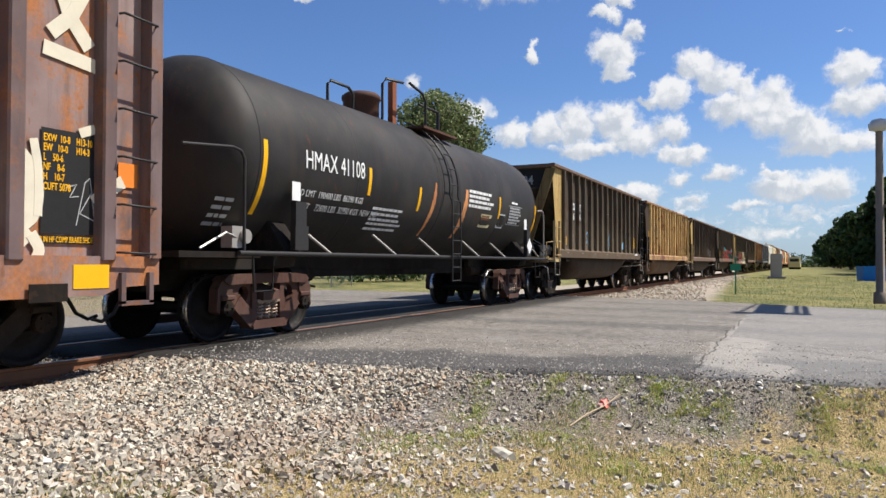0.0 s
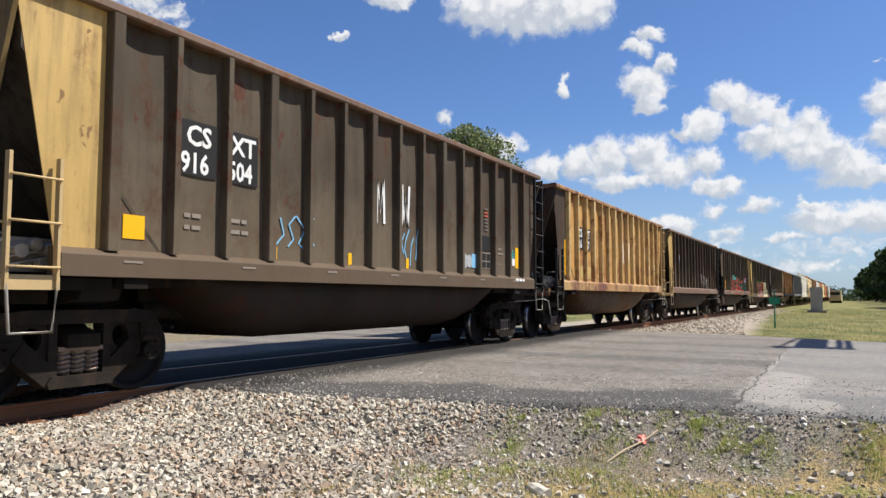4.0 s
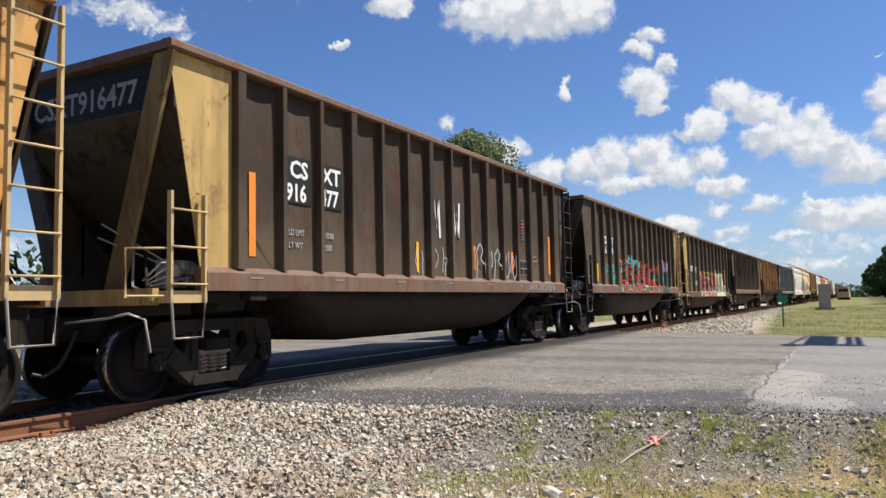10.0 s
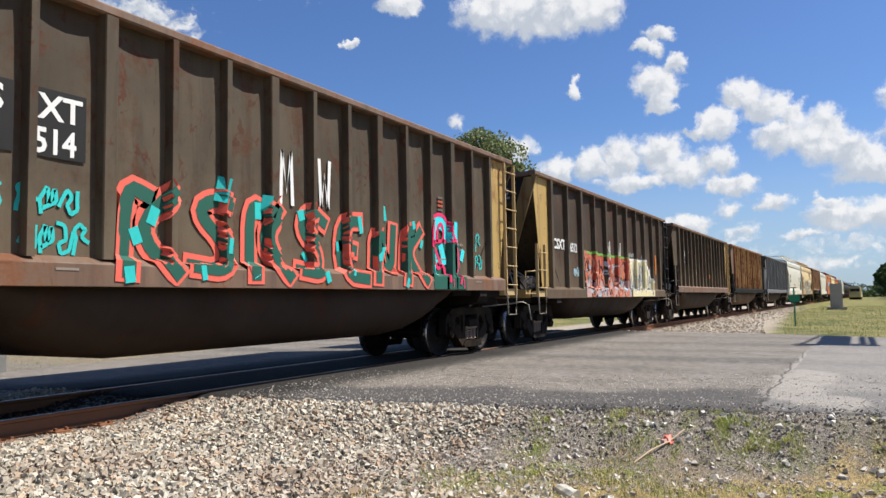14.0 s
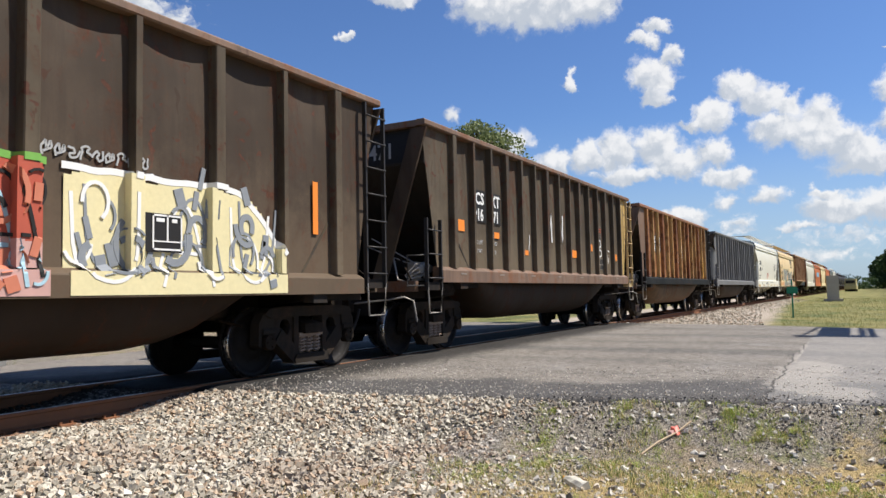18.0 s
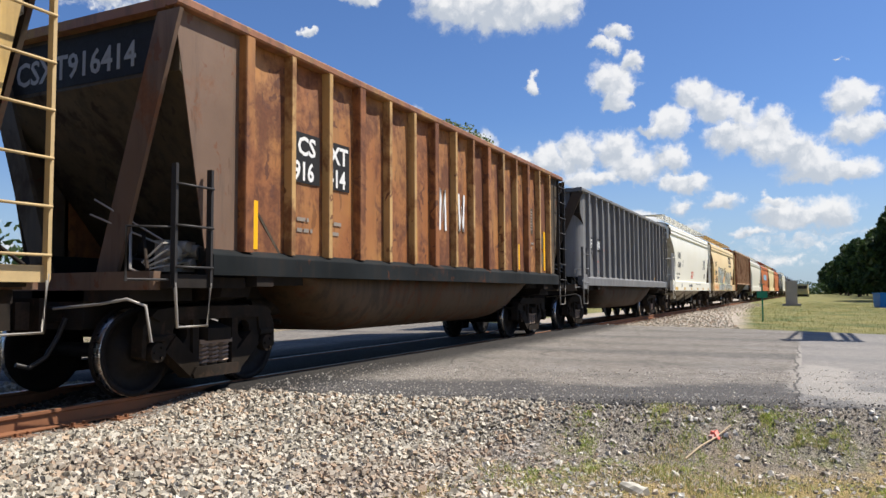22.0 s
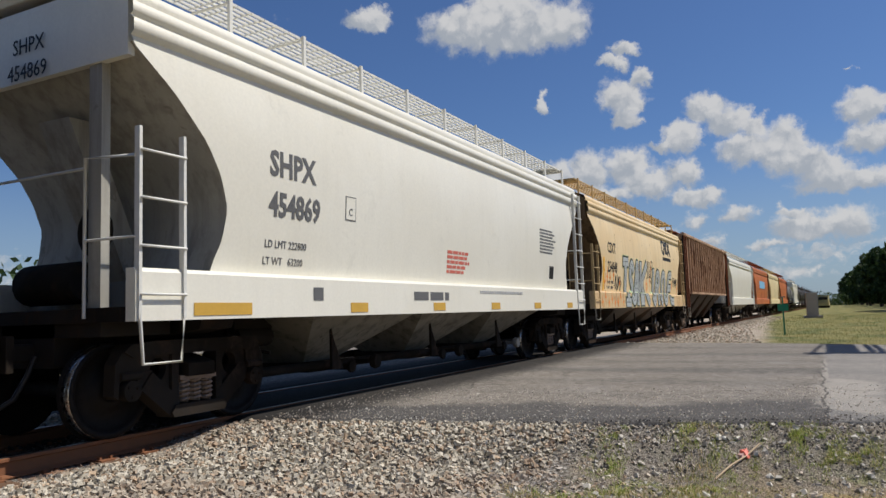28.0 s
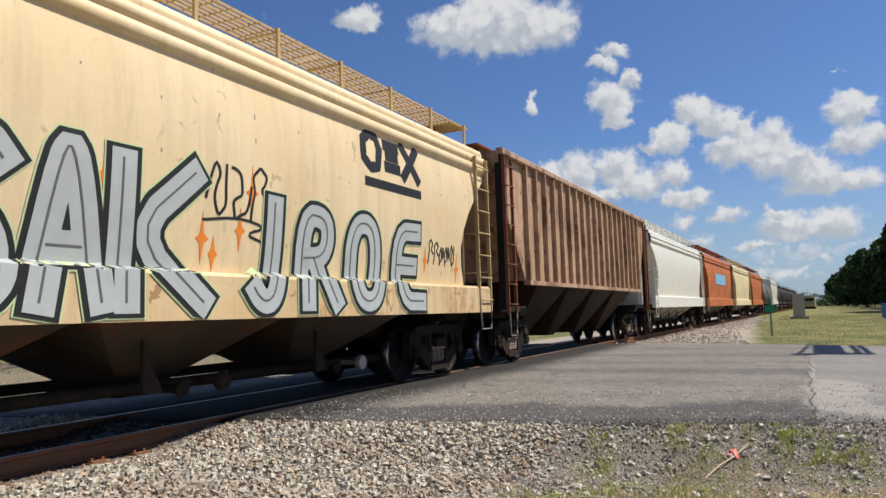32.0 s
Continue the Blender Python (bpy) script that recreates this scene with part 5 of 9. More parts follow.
    strip(car, xs, yt, (0.1, 3.3, 6.5, 8.0, 9.6, 10.9), 1.60, 1.74, 0.22)
    bars(xs[1] + 0.15, yt, 2.1, 0.45, 3, 0.06, 0.1, car, M["red_mark"], 9), bars(xs[2] + 0.15, yt, 2.5, 0.4, 3, 0.06, 0.1, car, M["red_mark"], 10)


# bent and looped strokes of sprayed pieces that cannot be read
CELLS = [[[(0.1, 0.0), (0.15, 0.95), (0.55, 0.85)], [(0.9, 0.95), (0.3, 0.5), (0.95, 0.0)]],
         [[(0.85, 0.95), (0.2, 0.9), (0.15, 0.05), (0.9, 0.0)], [(0.2, 0.5), (0.7, 0.45)]],
         [[(0.05, 0.0), (0.25, 0.9), (0.6, 1.0), (0.8, 0.6), (0.9, 0.0)], [(0.25, 0.4), (0.75, 0.4)]],
         [[(0.9, 0.85), (0.5, 1.0), (0.15, 0.75), (0.8, 0.4), (0.7, 0.05), (0.1, 0.1)]],
         [[(0.1, 1.0), (0.15, 0.15), (0.55, 0.0), (0.85, 0.2), (0.9, 1.0)]],
         [[(0.1, 0.0), (0.15, 1.0), (0.8, 0.0), (0.9, 0.95)]]]


LOOPS = [[[(0.1, 0.0), (0.2, 0.55), (0.05, 0.8), (0.4, 1.0), (0.75, 0.85), (0.5, 0.6), (0.95, 0.4)]],
         [[(0.0, 0.3), (0.3, 0.95), (0.55, 0.7), (0.35, 0.35), (0.6, 0.0), (0.9, 0.2), (0.8, 0.9)]],
         [[(0.05, 0.9), (0.5, 0.8), (0.6, 0.4), (0.2, 0.3), (0.35, 0.0), (0.85, 0.1), (1.0, 0.6)]],
         [[(0.2, 0.0), (0.05, 0.5), (0.35, 1.0), (0.5, 0.3), (0.7, 1.0), (0.85, 0.45), (0.3, 0.15)]]]


def fine_path(pts, step=0.05):
    out = []
    for (ua, va), (ub, vb) in zip(pts, pts[1:]):
        n = max(1, int(math.hypot(ub - ua, vb - va) / step))
        out += [(ua + (ub - ua) * q / n, va + (vb - va) * q / n) for q in range(n)]
    return out + [pts[-1]]


def soft_path(pts, rounds=2):
    """Cuts the corners of a stroke."""
    for _ in range(rounds):
        out = [pts[0]]
        for (a, b), (c, d) in zip(pts, pts[1:]):
            out += [(0.75 * a + 0.25 * c, 0.75 * b + 0.25 * d), (0.25 * a + 0.75 * c, 0.25 * b + 0.75 * d)]
        pts = out + [pts[-1]]
    return pts


def over_sill(m, top, inner, stakes=(), foot=0.0):
    """Paint that runs from the sheet down over the sill, and out over the stakes."""
    def lie_on(a, b, c):
        c = max(c, foot)
        if c <= top:
            return (a, b, c)
        if any(abs(a - x) < w + 0.012 for x, w in stakes):
            return (a, b + 0.020, c)
        return (a, b + inner, c)
    m.v = [lie_on(*p) for p in m.v]
    return m


def piece(car, yt, x, width, z0, z1, letters, mats, seed, stroke=0.16, filled=False, sill=None, stakes=(), fall=0.0):
    """A sprayed piece: block letters that cannot be read, each a part, over the sheet and the sill."""
    r = random.Random(seed)
    lw = width / letters
    ys, top = NEAR - 0.024, sill[1] + 0.015
    inner = yt - ys
    edge_m, blob_m, line_m, ground_m, low_m = (M[k] for k in mats)
    order = [r.randrange(len(CELLS)) for _ in range(letters)]
    for k in range(letters):
        a = x + k * lw
        if filled:
            back, low = Mesh(), Mesh()
            n = 12
            for j in range(n):
                u = a + j * lw / n
                h = z1 + 0.10 * math.sin(math.pi * (j + 0.5) / n) - 0.10 + 0.06 * noise.noise((u * 2.3, seed, 0))
                mid = lerp2(z0, h, 0.42 + 0.10 * noise.noise((u * 3.1, seed, 4)))
                if fall and k == letters - 1:
                    h -= fall * (j / n) ** 2
                    mid = min(mid, h - 0.05)
                yb = NEAR - 0.002 if any(abs(u + lw / n / 2 - q) < wq + 0.01 for q, wq in stakes) else yt
                back.box(u, u + lw / n, yb - 0.003, yt + 0.002, mid, h)
                low.box(u, u + lw / n, yb - 0.003, yt + 0.002, top, mid)
                low.box(u, u + lw / n, ys - 0.003, ys + 0.002, z0, top - 0.015)
            ob = part("graffiti_letter", back, ground_m, car)
            part("fade", low, low_m, ob)
            crest = Mesh()
            bumps = [(a + lw * q / 6, z1 - 0.02 + 0.07 * noise.noise((q * 1.7, seed, k))) for q in range(7)]
            if fall and k == letters - 1:
                bumps = [(u, v - fall * ((u - a) / lw) ** 2) for u, v in bumps]
            ribbon(fine_path(soft_path(bumps), 0.04), 0.07, yt, crest, 0.006 + 0.0004 * k)
            crest.v = [(p, v + NEAR - 0.006 - yt if any(abs(p - q) < wq + 0.012 for q, wq in stakes) else v, c) for p, v, c in crest.v]
            part("crest", crest, line_m, ob)
            parent = ob
        else:
            parent = car
        lines, inside, spots = Mesh(), Mesh(), Mesh()
        for j, path in enumerate(CELLS[order[k]]):
            pts = fine_path(soft_path([(a + lw * (0.10 + 0.80 * u + 0.04 * r.uniform(-1, 1)), z0 + 0.14 + (z1 - z0 - 0.3) * v * r.uniform(0.90, 1.0)) for u, v in path]))
            if filled:
                for off, m, wd, up in ((-stroke * 0.55, lines, 0.04, 0.008), (stroke * 0.55, inside, 0.035, 0.0095)):
                    ribbon([(p + off * 0.8, q + off * 0.5) for p, q in pts], wd, ys, m, up + 0.0004 * k)
            else:
                cloth(pts, stroke * 1.36, ys, lines, 0.005 + 0.0005 * k, 14)
                cloth([(p + 0.01, q) for p, q in pts], stroke * 0.74, ys, inside, 0.010 + 0.0005 * k, 10)
        for _ in range(3 if not filled else 5):
            u, v = a + lw * r.uniform(0.1, 0.9), r.uniform(z0 + 0.05, z1 - 0.05)
            w = r.uniform(0.05, 0.13)
            ribbon(fine_path([(u, v), (u + r.uniform(-0.06, 0.06), v + r.uniform(0.05, 0.22))]), w, ys, spots, 0.014 + 0.0003 * k)
        if filled:
            # curls in two tones over the fill
            for j in range(16 if ground_m is M["brick_paint"] else 7):
                u, v, rad, s0 = a + lw * r.uniform(0.08, 0.92), r.uniform(z0 + 0.12, z1 - 0.28), r.uniform(0.08, 0.24), r.uniform(0, math.tau)
                if fall and k == letters - 1:
                    v = min(v, z1 - 0.3 - fall * ((u - a) / lw) ** 2)
                arc = [(u + rad * math.cos(s0 + 0.32 * q), max(z0 + 0.03, v + 1.3 * rad * math.sin(s0 + 0.32 * q))) for q in range(r.randint(6, 14))]
                ribbon(arc, r.uniform(0.02, 0.042) if j % 4 < 2 else r.uniform(0.05, 0.10), ys, (lines, inside, spots, spots)[j % 4], 0.016 + 0.0006 * j)
        for m in (lines, inside, spots):
            over_sill(m, top, inner, stakes, sill[0] + 0.012)
        if filled:
            part("outline", lines, edge_m, parent), part("shade_line", inside, M["stencil_ground"] if ground_m is M["brick_paint"] else M["drop_grey"], parent), part("highlight", spots, blob_m, parent)
        else:
            ob = part("graffiti_letter", lines, edge_m, car)
            part("fill", inside, line_m, ob), part("highlight", spots, blob_m, ob)


def lerp2(a, b, u):
    return a + (b - a) * u


def shell(prof, left, right, mesh, smooth=True, closed=True):
    """A car body: an outline (y, z) from the near foot over the roof to the far foot, with ends at left(z) and right(z), closed across."""
    n = len(prof)
    pts = [(left(z), y, z) for y, z in prof] + [(right(z), y, z) for y, z in prof]
    mesh.quads(pts, [(i, n + i, n + i + 1, i + 1) for i in range(n - 1)], smooth)
    h = n // 2
    for o in (0, n) if closed else ():
        mesh.quads(pts, [(o + i, o + i + 1, o + n - 2 - i, o + n - 1 - i) for i in range(h - (n % 2 == 0))])
    return mesh


def side_y(z):
    """The gently bulged side of a covered hopper."""
    return -1.50 - 0.10 * math.sin(max(0, min(1, (z - 1.62) / 1.5)) * math.pi / 2) + 0.10 * max(0, (z - 3.1) / 1.0) ** 2


def drape(*obs):
    """Lays marks made at y = -1.60 on that side."""
    for ob in obs:
        for vert in ob.data.vertices:
            if vert.co.z > 1.64:
                vert.co.y += side_y(vert.co.z) + 1.60
        ob.data.update()


M["bay_brown"] = car_paint("dark_brown_bay_paint", (0.048, 0.033, 0.021), amount=0.3, grime=0.6, rough=0.65, seed=24)


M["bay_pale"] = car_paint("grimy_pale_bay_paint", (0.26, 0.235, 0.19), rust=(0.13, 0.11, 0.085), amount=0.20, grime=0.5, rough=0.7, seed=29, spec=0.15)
# end sheets darker than the sides: shade put into the paint colour
M["tan_soot"] = car_paint("shaded_tan_end_sheet_paint", (0.15, 0.10, 0.055), rust=(0.07, 0.045, 0.028), amount=0.35, grime=0.5, rough=0.7, seed=36, spec=0.12)
M["soiled_end"] = car_paint("shaded_grey_end_paint", (0.36, 0.345, 0.30), rust=(0.22, 0.20, 0.17), amount=0.05, grime=0.3, rough=0.7, seed=30, spec=0.15)


def covered_hopper(cx, label, paint, iron, bays=3, half=7.2, text=None, shift=0.0, sill_paint=None, end_paint=None):
    car = thing("covered_hopper_car", label, "rail car", "train cars")
    L = half - 0.02
    sill_paint, end_paint = sill_paint or paint, end_paint or paint

    def end(z):
        pts = [(1.5, 1.02), (1.75, 1.08), (2.0, 1.2), (2.35, 1.26), (2.7, 1.14), (3.0, 0.95), (3.45, 0.5), (3.8, 0.06), (3.95, 0.0), (5.0, 0.0)]
        for (z0, a), (z1, b) in zip(pts, pts[1:]):
            if z <= z1:
                return half - 0.02 - (a + (b - a) * max(0, (z - z0) / (z1 - z0)))
        return L
    side = []
    for k in range(25):
        z = 1.62 + (3.90 - 1.62) * k / 24
        side.append((side_y(z), z))
    roof = [(-1.535, 3.91), (-1.59, 3.935), (-1.595, 4.06), (-1.55, 4.085), (-1.55, 4.10), (-1.585, 4.12), (-1.58, 4.23), (-1.52, 4.255), (-1.515, 4.275), (-1.53, 4.30), (-1.49, 4.40), (-1.2, 4.52), (-0.7, 4.60)]
    prof = side + roof
    prof = prof + [(-y, z) for y, z in reversed(prof)]
    part("body", shell(prof, lambda z: -end(z), end, Mesh(), True, False), paint, car)
    for sy in (-1, 1):
        y0, y1 = sorted((sy * 1.63, sy * 1.5))
        part("side_sill", Mesh().prism([(y0, 1.16), (y1, 1.16), (y1, 1.66), (y0 + 0.03 * (sy < 0), 1.66), (y0, 1.62)] if sy < 0 else [(y0, 1.16), (y1, 1.16), (y1, 1.62), (y1 - 0.03, 1.66), (y0, 1.66)], -L, L, "x"), sill_paint, car)
    for sx in (-1, 1):
        e = Mesh()
        x0, x1 = sorted((sx * 5.9, sx * L))
        e.box(x0, x1, -1.5, 1.5, 1.16, 1.30)
        part("end_platform", e, M["under"], car)
        # sloping end sheet, bulkhead under the roof, corner posts and the middle brace
        zs = [1.30 + 2.55 * k / 16 for k in range(17)]
        pts = [(sx * (end(max(1.62, z)) - 0.006), q * (side_y(max(1.62, z)) + 0.004), z) for z in zs for q in (1, 0.33, -0.33, -1)]
        part("end_slope", Mesh().quads(pts, [(4 * i + j, 4 * i + j + 1, 4 * i + j + 5, 4 * i + j + 4) for i in range(16) for j in range(3)], True), end_paint, car)
        part("end_bulkhead", Mesh().prism([(-1.49, 3.72), (1.49, 3.72), (1.49, 4.3), (1.2, 4.5), (-1.2, 4.5), (-1.49, 4.3)], *sorted((sx * (L - 0.02), sx * (L - 0.10))), "x"), paint if iron is M["white_iron"] else end_paint, car)
        for sy in (-1, 1):
            part("end_post", Mesh().box(sx * (L - 0.10) - 0.05, sx * (L - 0.10) + 0.05, sy * 1.0 - 0.09, sy * 1.0 + 0.09, 1.3, 3.74), end_paint, car)
        part("end_brace", Mesh().hexa([(sx * (L - 1.5), -0.25, 1.3), (sx * (L - 1.2), -0.25, 1.3), (sx * (L - 1.2), 0.25, 1.3), (sx * (L - 1.5), 0.25, 1.3), (sx * (L - 0.6), -0.25, 3.36), (sx * (L - 0.3), -0.25, 3.36), (sx * (L - 0.3), 0.25, 3.36), (sx * (L - 0.6), 0.25, 3.36)]), end_paint, car)
        c = Mesh().turned([(-0.5, 0.2), (-0.45, 0.24), (0.45, 0.24), (0.5, 0.2)], (sx * 6.5, 0.55, 1.62), "y", 14)
        c.turned([(0, 0.26), (0.03, 0.26)], (sx * 6.9, -0.6, 2.1), "x", 16)
        part("brake_cylinder", c, M["truck"], car)
        # corner ladder and hand rails
        x0, x1 = sorted((sx * (L - 0.04), sx * (L - 0.58)))
        ladder("corner_ladder", x0, x1, -1.64, 1.18, 3.0 if sx < 0 else 4.2, 4 if sx < 0 else 7, car, iron, foot=0.34 if iron is not M["white_iron"] else 0.42)
        part("handrail", Mesh().tube([(sx * (L - 0.02), -1.60, 2.72), (sx * (L + 0.02), -0.95, 2.76), (sx * (L + 0.02), -0.95, 1.2)], 0.018, 6).tube([(sx * (L + 0.02), -0.95, 2.66), (sx * (L + 0.02), 0.9, 2.66)], 0.016, 6).tube([(sx * (L - 0.02), -1.6, 1.95), (sx * (L + 0.02), -0.95, 1.95)], 0.014, 6), iron, car)
    # running boards with their brackets
    deck = Mesh()
    for sy in (-1, 1):
        for k in range(7):
            y = sy * (0.68 + 0.09 * k)
            deck.box(-L, L, y - 0.012, y + 0.012, 4.895, 4.925)
        for k in range(60):
            x = -L + 2 * L * (k + 0.5) / 60
            y0, y1 = sorted((sy * 0.66, sy * 1.24))
            deck.box(x - 0.006, x + 0.006, y0, y1, 4.90, 4.92)
    for sx in (-1, 1):
        x0, x1 = sorted((sx * L, sx * (L - 0.7)))
        deck.box(x0, x1, -1.2, 1.2, 4.895, 4.925)
    part("running_board", deck, iron, car)
    bm = Mesh().box(-0.025, 0.025, -1.28, -1.24, 4.46, 4.94).box(-0.02, 0.02, -1.26, -0.6, 4.88, 4.895).data("bracket")
    bm.materials.append(iron)
    for k in range(11):
        part("bracket", bm, None, car, at=pose(-L + 0.25 + (2 * L - 0.5) * k / 10, 0, 0))
    hm = Mesh().turned([(4.58, 0.4), (4.68, 0.4), (4.72, 0.34)], (0, 0, 0), "z", 14).data("hatch")
    hm.materials.append(paint)
    for k in range(10):
        part("hatch", hm, None, car, at=pose(-6.0 + 12.0 * k / 9, 0, 0))
    # bays with their outlets
    for k in range(bays):
        c = (k - (bays - 1) / 2) * (8.8 / bays)
        w = 4.15 / bays
        b = Mesh().hexa([(c - 0.35, -0.45, 0.50), (c + 0.35, -0.45, 0.50), (c + 0.35, 0.45, 0.50), (c - 0.35, 0.45, 0.50), (c - w, -1.45, 1.20), (c + w, -1.45, 1.20), (c + w, 1.45, 1.20), (c - w, 1.45, 1.20)])
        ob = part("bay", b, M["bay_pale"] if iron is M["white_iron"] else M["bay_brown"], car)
        part("outlet", Mesh().box(c - 0.42, c + 0.42, -0.6, 0.6, 0.36, 0.50).tube([(c, -0.6, 0.42), (c, -1.05, 0.42)], 0.05, 8).turned([(0, 0.09), (0.05, 0.09)], (c, -1.08, 0.42), "y", 8), M["truck"], ob)
    part("discharge_pipe", Mesh().tube([(-4.6, -0.72, 0.46), (4.6, -0.72, 0.46)], 0.065, 8).tube([(-4.9, 0.72, 0.46), (4.9, 0.72, 0.46)], 0.065, 8), M["truck"], car)
    for k in range(bays):
        c = (k - (bays - 1) / 2) * (8.8 / bays)
        v = Mesh().turned([(-0.05, 0.10), (0.0, 0.12), (0.05, 0.10)], (c + 0.55, -1.12, 0.46), "y", 12).box(c + 0.52, c + 0.58, -1.10, -0.6, 0.43, 0.49)
        part("outlet_bracket", Mesh().prism([(c - 0.62, 0.42), (c - 0.35, 0.42), (c - 0.58, 0.86), (c - 0.62, 1.0)], -1.16, -1.12, "y"), M["truck"], car)
        part("outlet_valve", v, M["hose"] if k == bays - 1 else M["truck"], car)
    running_gear(car, half + 0.55, 5.9 * half / 7.2)
    for ob in car.children:
        ob.location.x += shift
    CARS.append((car, cx))
    return car


def ribbed_hopper(cx, label, paint, iron):
    """A tall hopper with close outside ribs and steep bays."""
    car = thing("ribbed_hopper_car", label, "rail car", "train cars")
    L, z0, z1 = 7.75, 1.86, 4.62

    def end(z):
        return 6.3 + (L - 6.3) * min(1, max(0, (z - 1.9) / 1.9))
    prof = [(-1.50, z0), (-1.50, 2.6), (-1.50, 3.4), (-1.50, z1 - 0.1), (-1.45, z1), (-0.7, z1 + 0.08)]
    prof += [(-y, z) for y, z in reversed(prof)]
    part("body", shell(prof, lambda z: -end(z), end, Mesh(), False), paint, car)
    rm = Mesh().prism([(-0.05, 0.11), (0.05, 0.11), (0.04, 0.0), (-0.04, 0.0)], z0, z1 - 0.05, "z").data("rib")
    rm.materials.append(paint)
    for k in range(19):
        part("rib", rm, None, car, at=pose(-6.2 + 12.4 * k / 18, NEAR, 0))
    for sy in (-1, 1):
        y0, y1 = sorted((sy * 1.62, sy * 1.45))
        part("top_chord", Mesh().chamfer(-L, L, y0, y1, z1 - 0.08, z1 + 0.06, 0.02), paint, car)
        part("side_sill", Mesh().box(-6.3, 6.3, y0, y1, z0 - 0.1, z0), paint, car)
    for k in range(4):
        c = -4.0 + 2.67 * k
        b = Mesh().hexa([(c - 0.3, -0.4, 0.45), (c + 0.3, -0.4, 0.45), (c + 0.3, 0.4, 0.45), (c - 0.3, 0.4, 0.45), (c - 1.3, -1.46, z0), (c + 1.3, -1.46, z0), (c + 1.3, 1.46, z0), (c - 1.3, 1.46, z0)])
        part("bay", b, M["belly"], car)
    for sx in (-1, 1):
        x0, x1 = sorted((sx * 6.1, sx * L))
        part("end_platform", Mesh().box(x0, x1, -1.4, 1.4, 1.16, 1.28), M["under"], car)
        for y in (-1.55, 1.40):
            part("end_post", Mesh().box(sx * (L - 0.1) - 0.06, sx * (L - 0.1) + 0.06, y, y + 0.15, 1.2, z1), M["under"], car)
        x0, x1 = sorted((sx * (L - 0.05), sx * (L - 0.5)))
        ladder("side_ladder", x0, x1, -1.62, 1.1, 4.5, 8, car, iron, foot=0.45)
        part("sign_plate", Mesh().box(sx * (L - 0.30) - 0.01, sx * (L - 0.30) + 0.01, -1.2, -0.5, 3.7, 4.3), M["dim_white"], car)
    part("running_board", Mesh().box(-L, L, -1.05, -0.55, z1 + 0.2, z1 + 0.23).box(-L, L, 0.55, 1.05, z1 + 0.2, z1 + 0.23), M["rust_iron"], car)
    running_gear(car, L + 0.5, 6.2)
    CARS.append((car, cx))
    return car


def tank_car(cx, label, paint, half=6.70, lettered=True, r=1.50, zc=2.68):
    car = thing("tank_car", label, "tank car", "train cars")
    prof = [(-half + 0.75 * (1 - math.cos(k * math.pi / 16)), max(0.02, r * math.sin(k * math.pi / 16))) for k in range(9)]
    prof = prof + [(-x, q) for x, q in reversed(prof)]
    part("tank_shell", Mesh().turned(prof, (0, 0, zc), "x", 56), paint, car)
    for x in (-half + 0.75, -3.4, -0.1, 3.3, half - 0.75):
        part("weld_seam", Mesh().turned([(x - 0.012, r), (x - 0.008, r + 0.004), (x + 0.008, r + 0.004), (x + 0.012, r)], (0, 0, zc), "x", 56, False), paint, car)
    # underframe, saddles, walkway pipe and its struts
    f = Mesh().chamfer(-half + 0.1, half - 0.1, -0.34, 0.34, 0.98, 1.26, 0.02)
    part("sill", f, M["under"], car)
    for sx in (-1, 1):
        s = Mesh()
        s.prism([(-1.52, 1.20), (1.52, 1.20), (1.45, 1.34), (1.15, 1.75), (-1.15, 1.75), (-1.45, 1.34)], sx * 5.2 - 0.2, sx * 5.2 + 0.2, "x")
        s.box(sx * 6.7 - 0.75, sx * 6.7 + 0.75, -1.5, 1.5, 1.18, 1.26)
        part("saddle", s, M["under"], car)
        for y in (-1.58, 1.58):
            if sx < 0:
                pts = [(-6.38, y, 1.26), (-6.38, y, 2.50), (-6.45, y, 2.60), (-6.6, y, 2.63), (-7.5, y, 2.55)]
            else:
                pts = [(5.95, y, 2.60), (6.35, y, 2.63), (6.48, y, 2.58), (6.54, y, 2.46), (6.54, y, 1.26)]
            part("handrail", Mesh().tube(pts, 0.022, 8), M["black_iron"] if sx < 0 else M["hose"], car)
        part("brake_valve", Mesh().turned([(-0.16, 0.10), (0.16, 0.12)], (sx * 6.0, -1.15, 1.48), "y", 10).box(sx * 6.1 - 0.14, sx * 6.1 + 0.14, -1.25, -1.05, 1.32, 1.62).tube([(sx * 6.9, -1.3, 1.3), (sx * 6.4, -1.28, 1.52), (sx * 5.95, -1.2, 1.42)], 0.02, 5), M["hose"], car)
        part("stirrup", Mesh().tube([(sx * 5.75, -1.58, 1.24), (sx * 5.78, -1.58, 0.72), (sx * 6.18, -1.58, 0.72), (sx * 6.2, -1.58, 1.24)], 0.018, 6), M["black_iron"], car)
    part("side_pipe", Mesh().tube([(-half + 0.2, -1.60, 1.24), (half - 0.2, -1.60, 1.24)], 0.035, 8), M["black_iron"], car)
    for x in (-4.3, -2.2, -0.4, 1.75, 3.45):
        part("strut", Mesh().tube([(x, -1.60, 1.22), (x - 0.42, -1.30, 1.62)], 0.024, 6), M["hose"], car)
    # placard bracket
    for sx in (-1, 1):
        part("placard_holder", Mesh().box(sx * 5.15 - 0.13, sx * 5.15 + 0.13, -1.60, -1.50, 1.30, 2.02).box(sx * 5.15 - 0.16, sx * 5.15 + 0.16, -1.615, -1.59, 1.30, 1.66), M["black_iron"], car)
        patch("label_plate", sx * 5.15 - 0.1, sx * 5.15 + 0.1, 2.04, 2.32, -1.505, car, M["white_mark"])
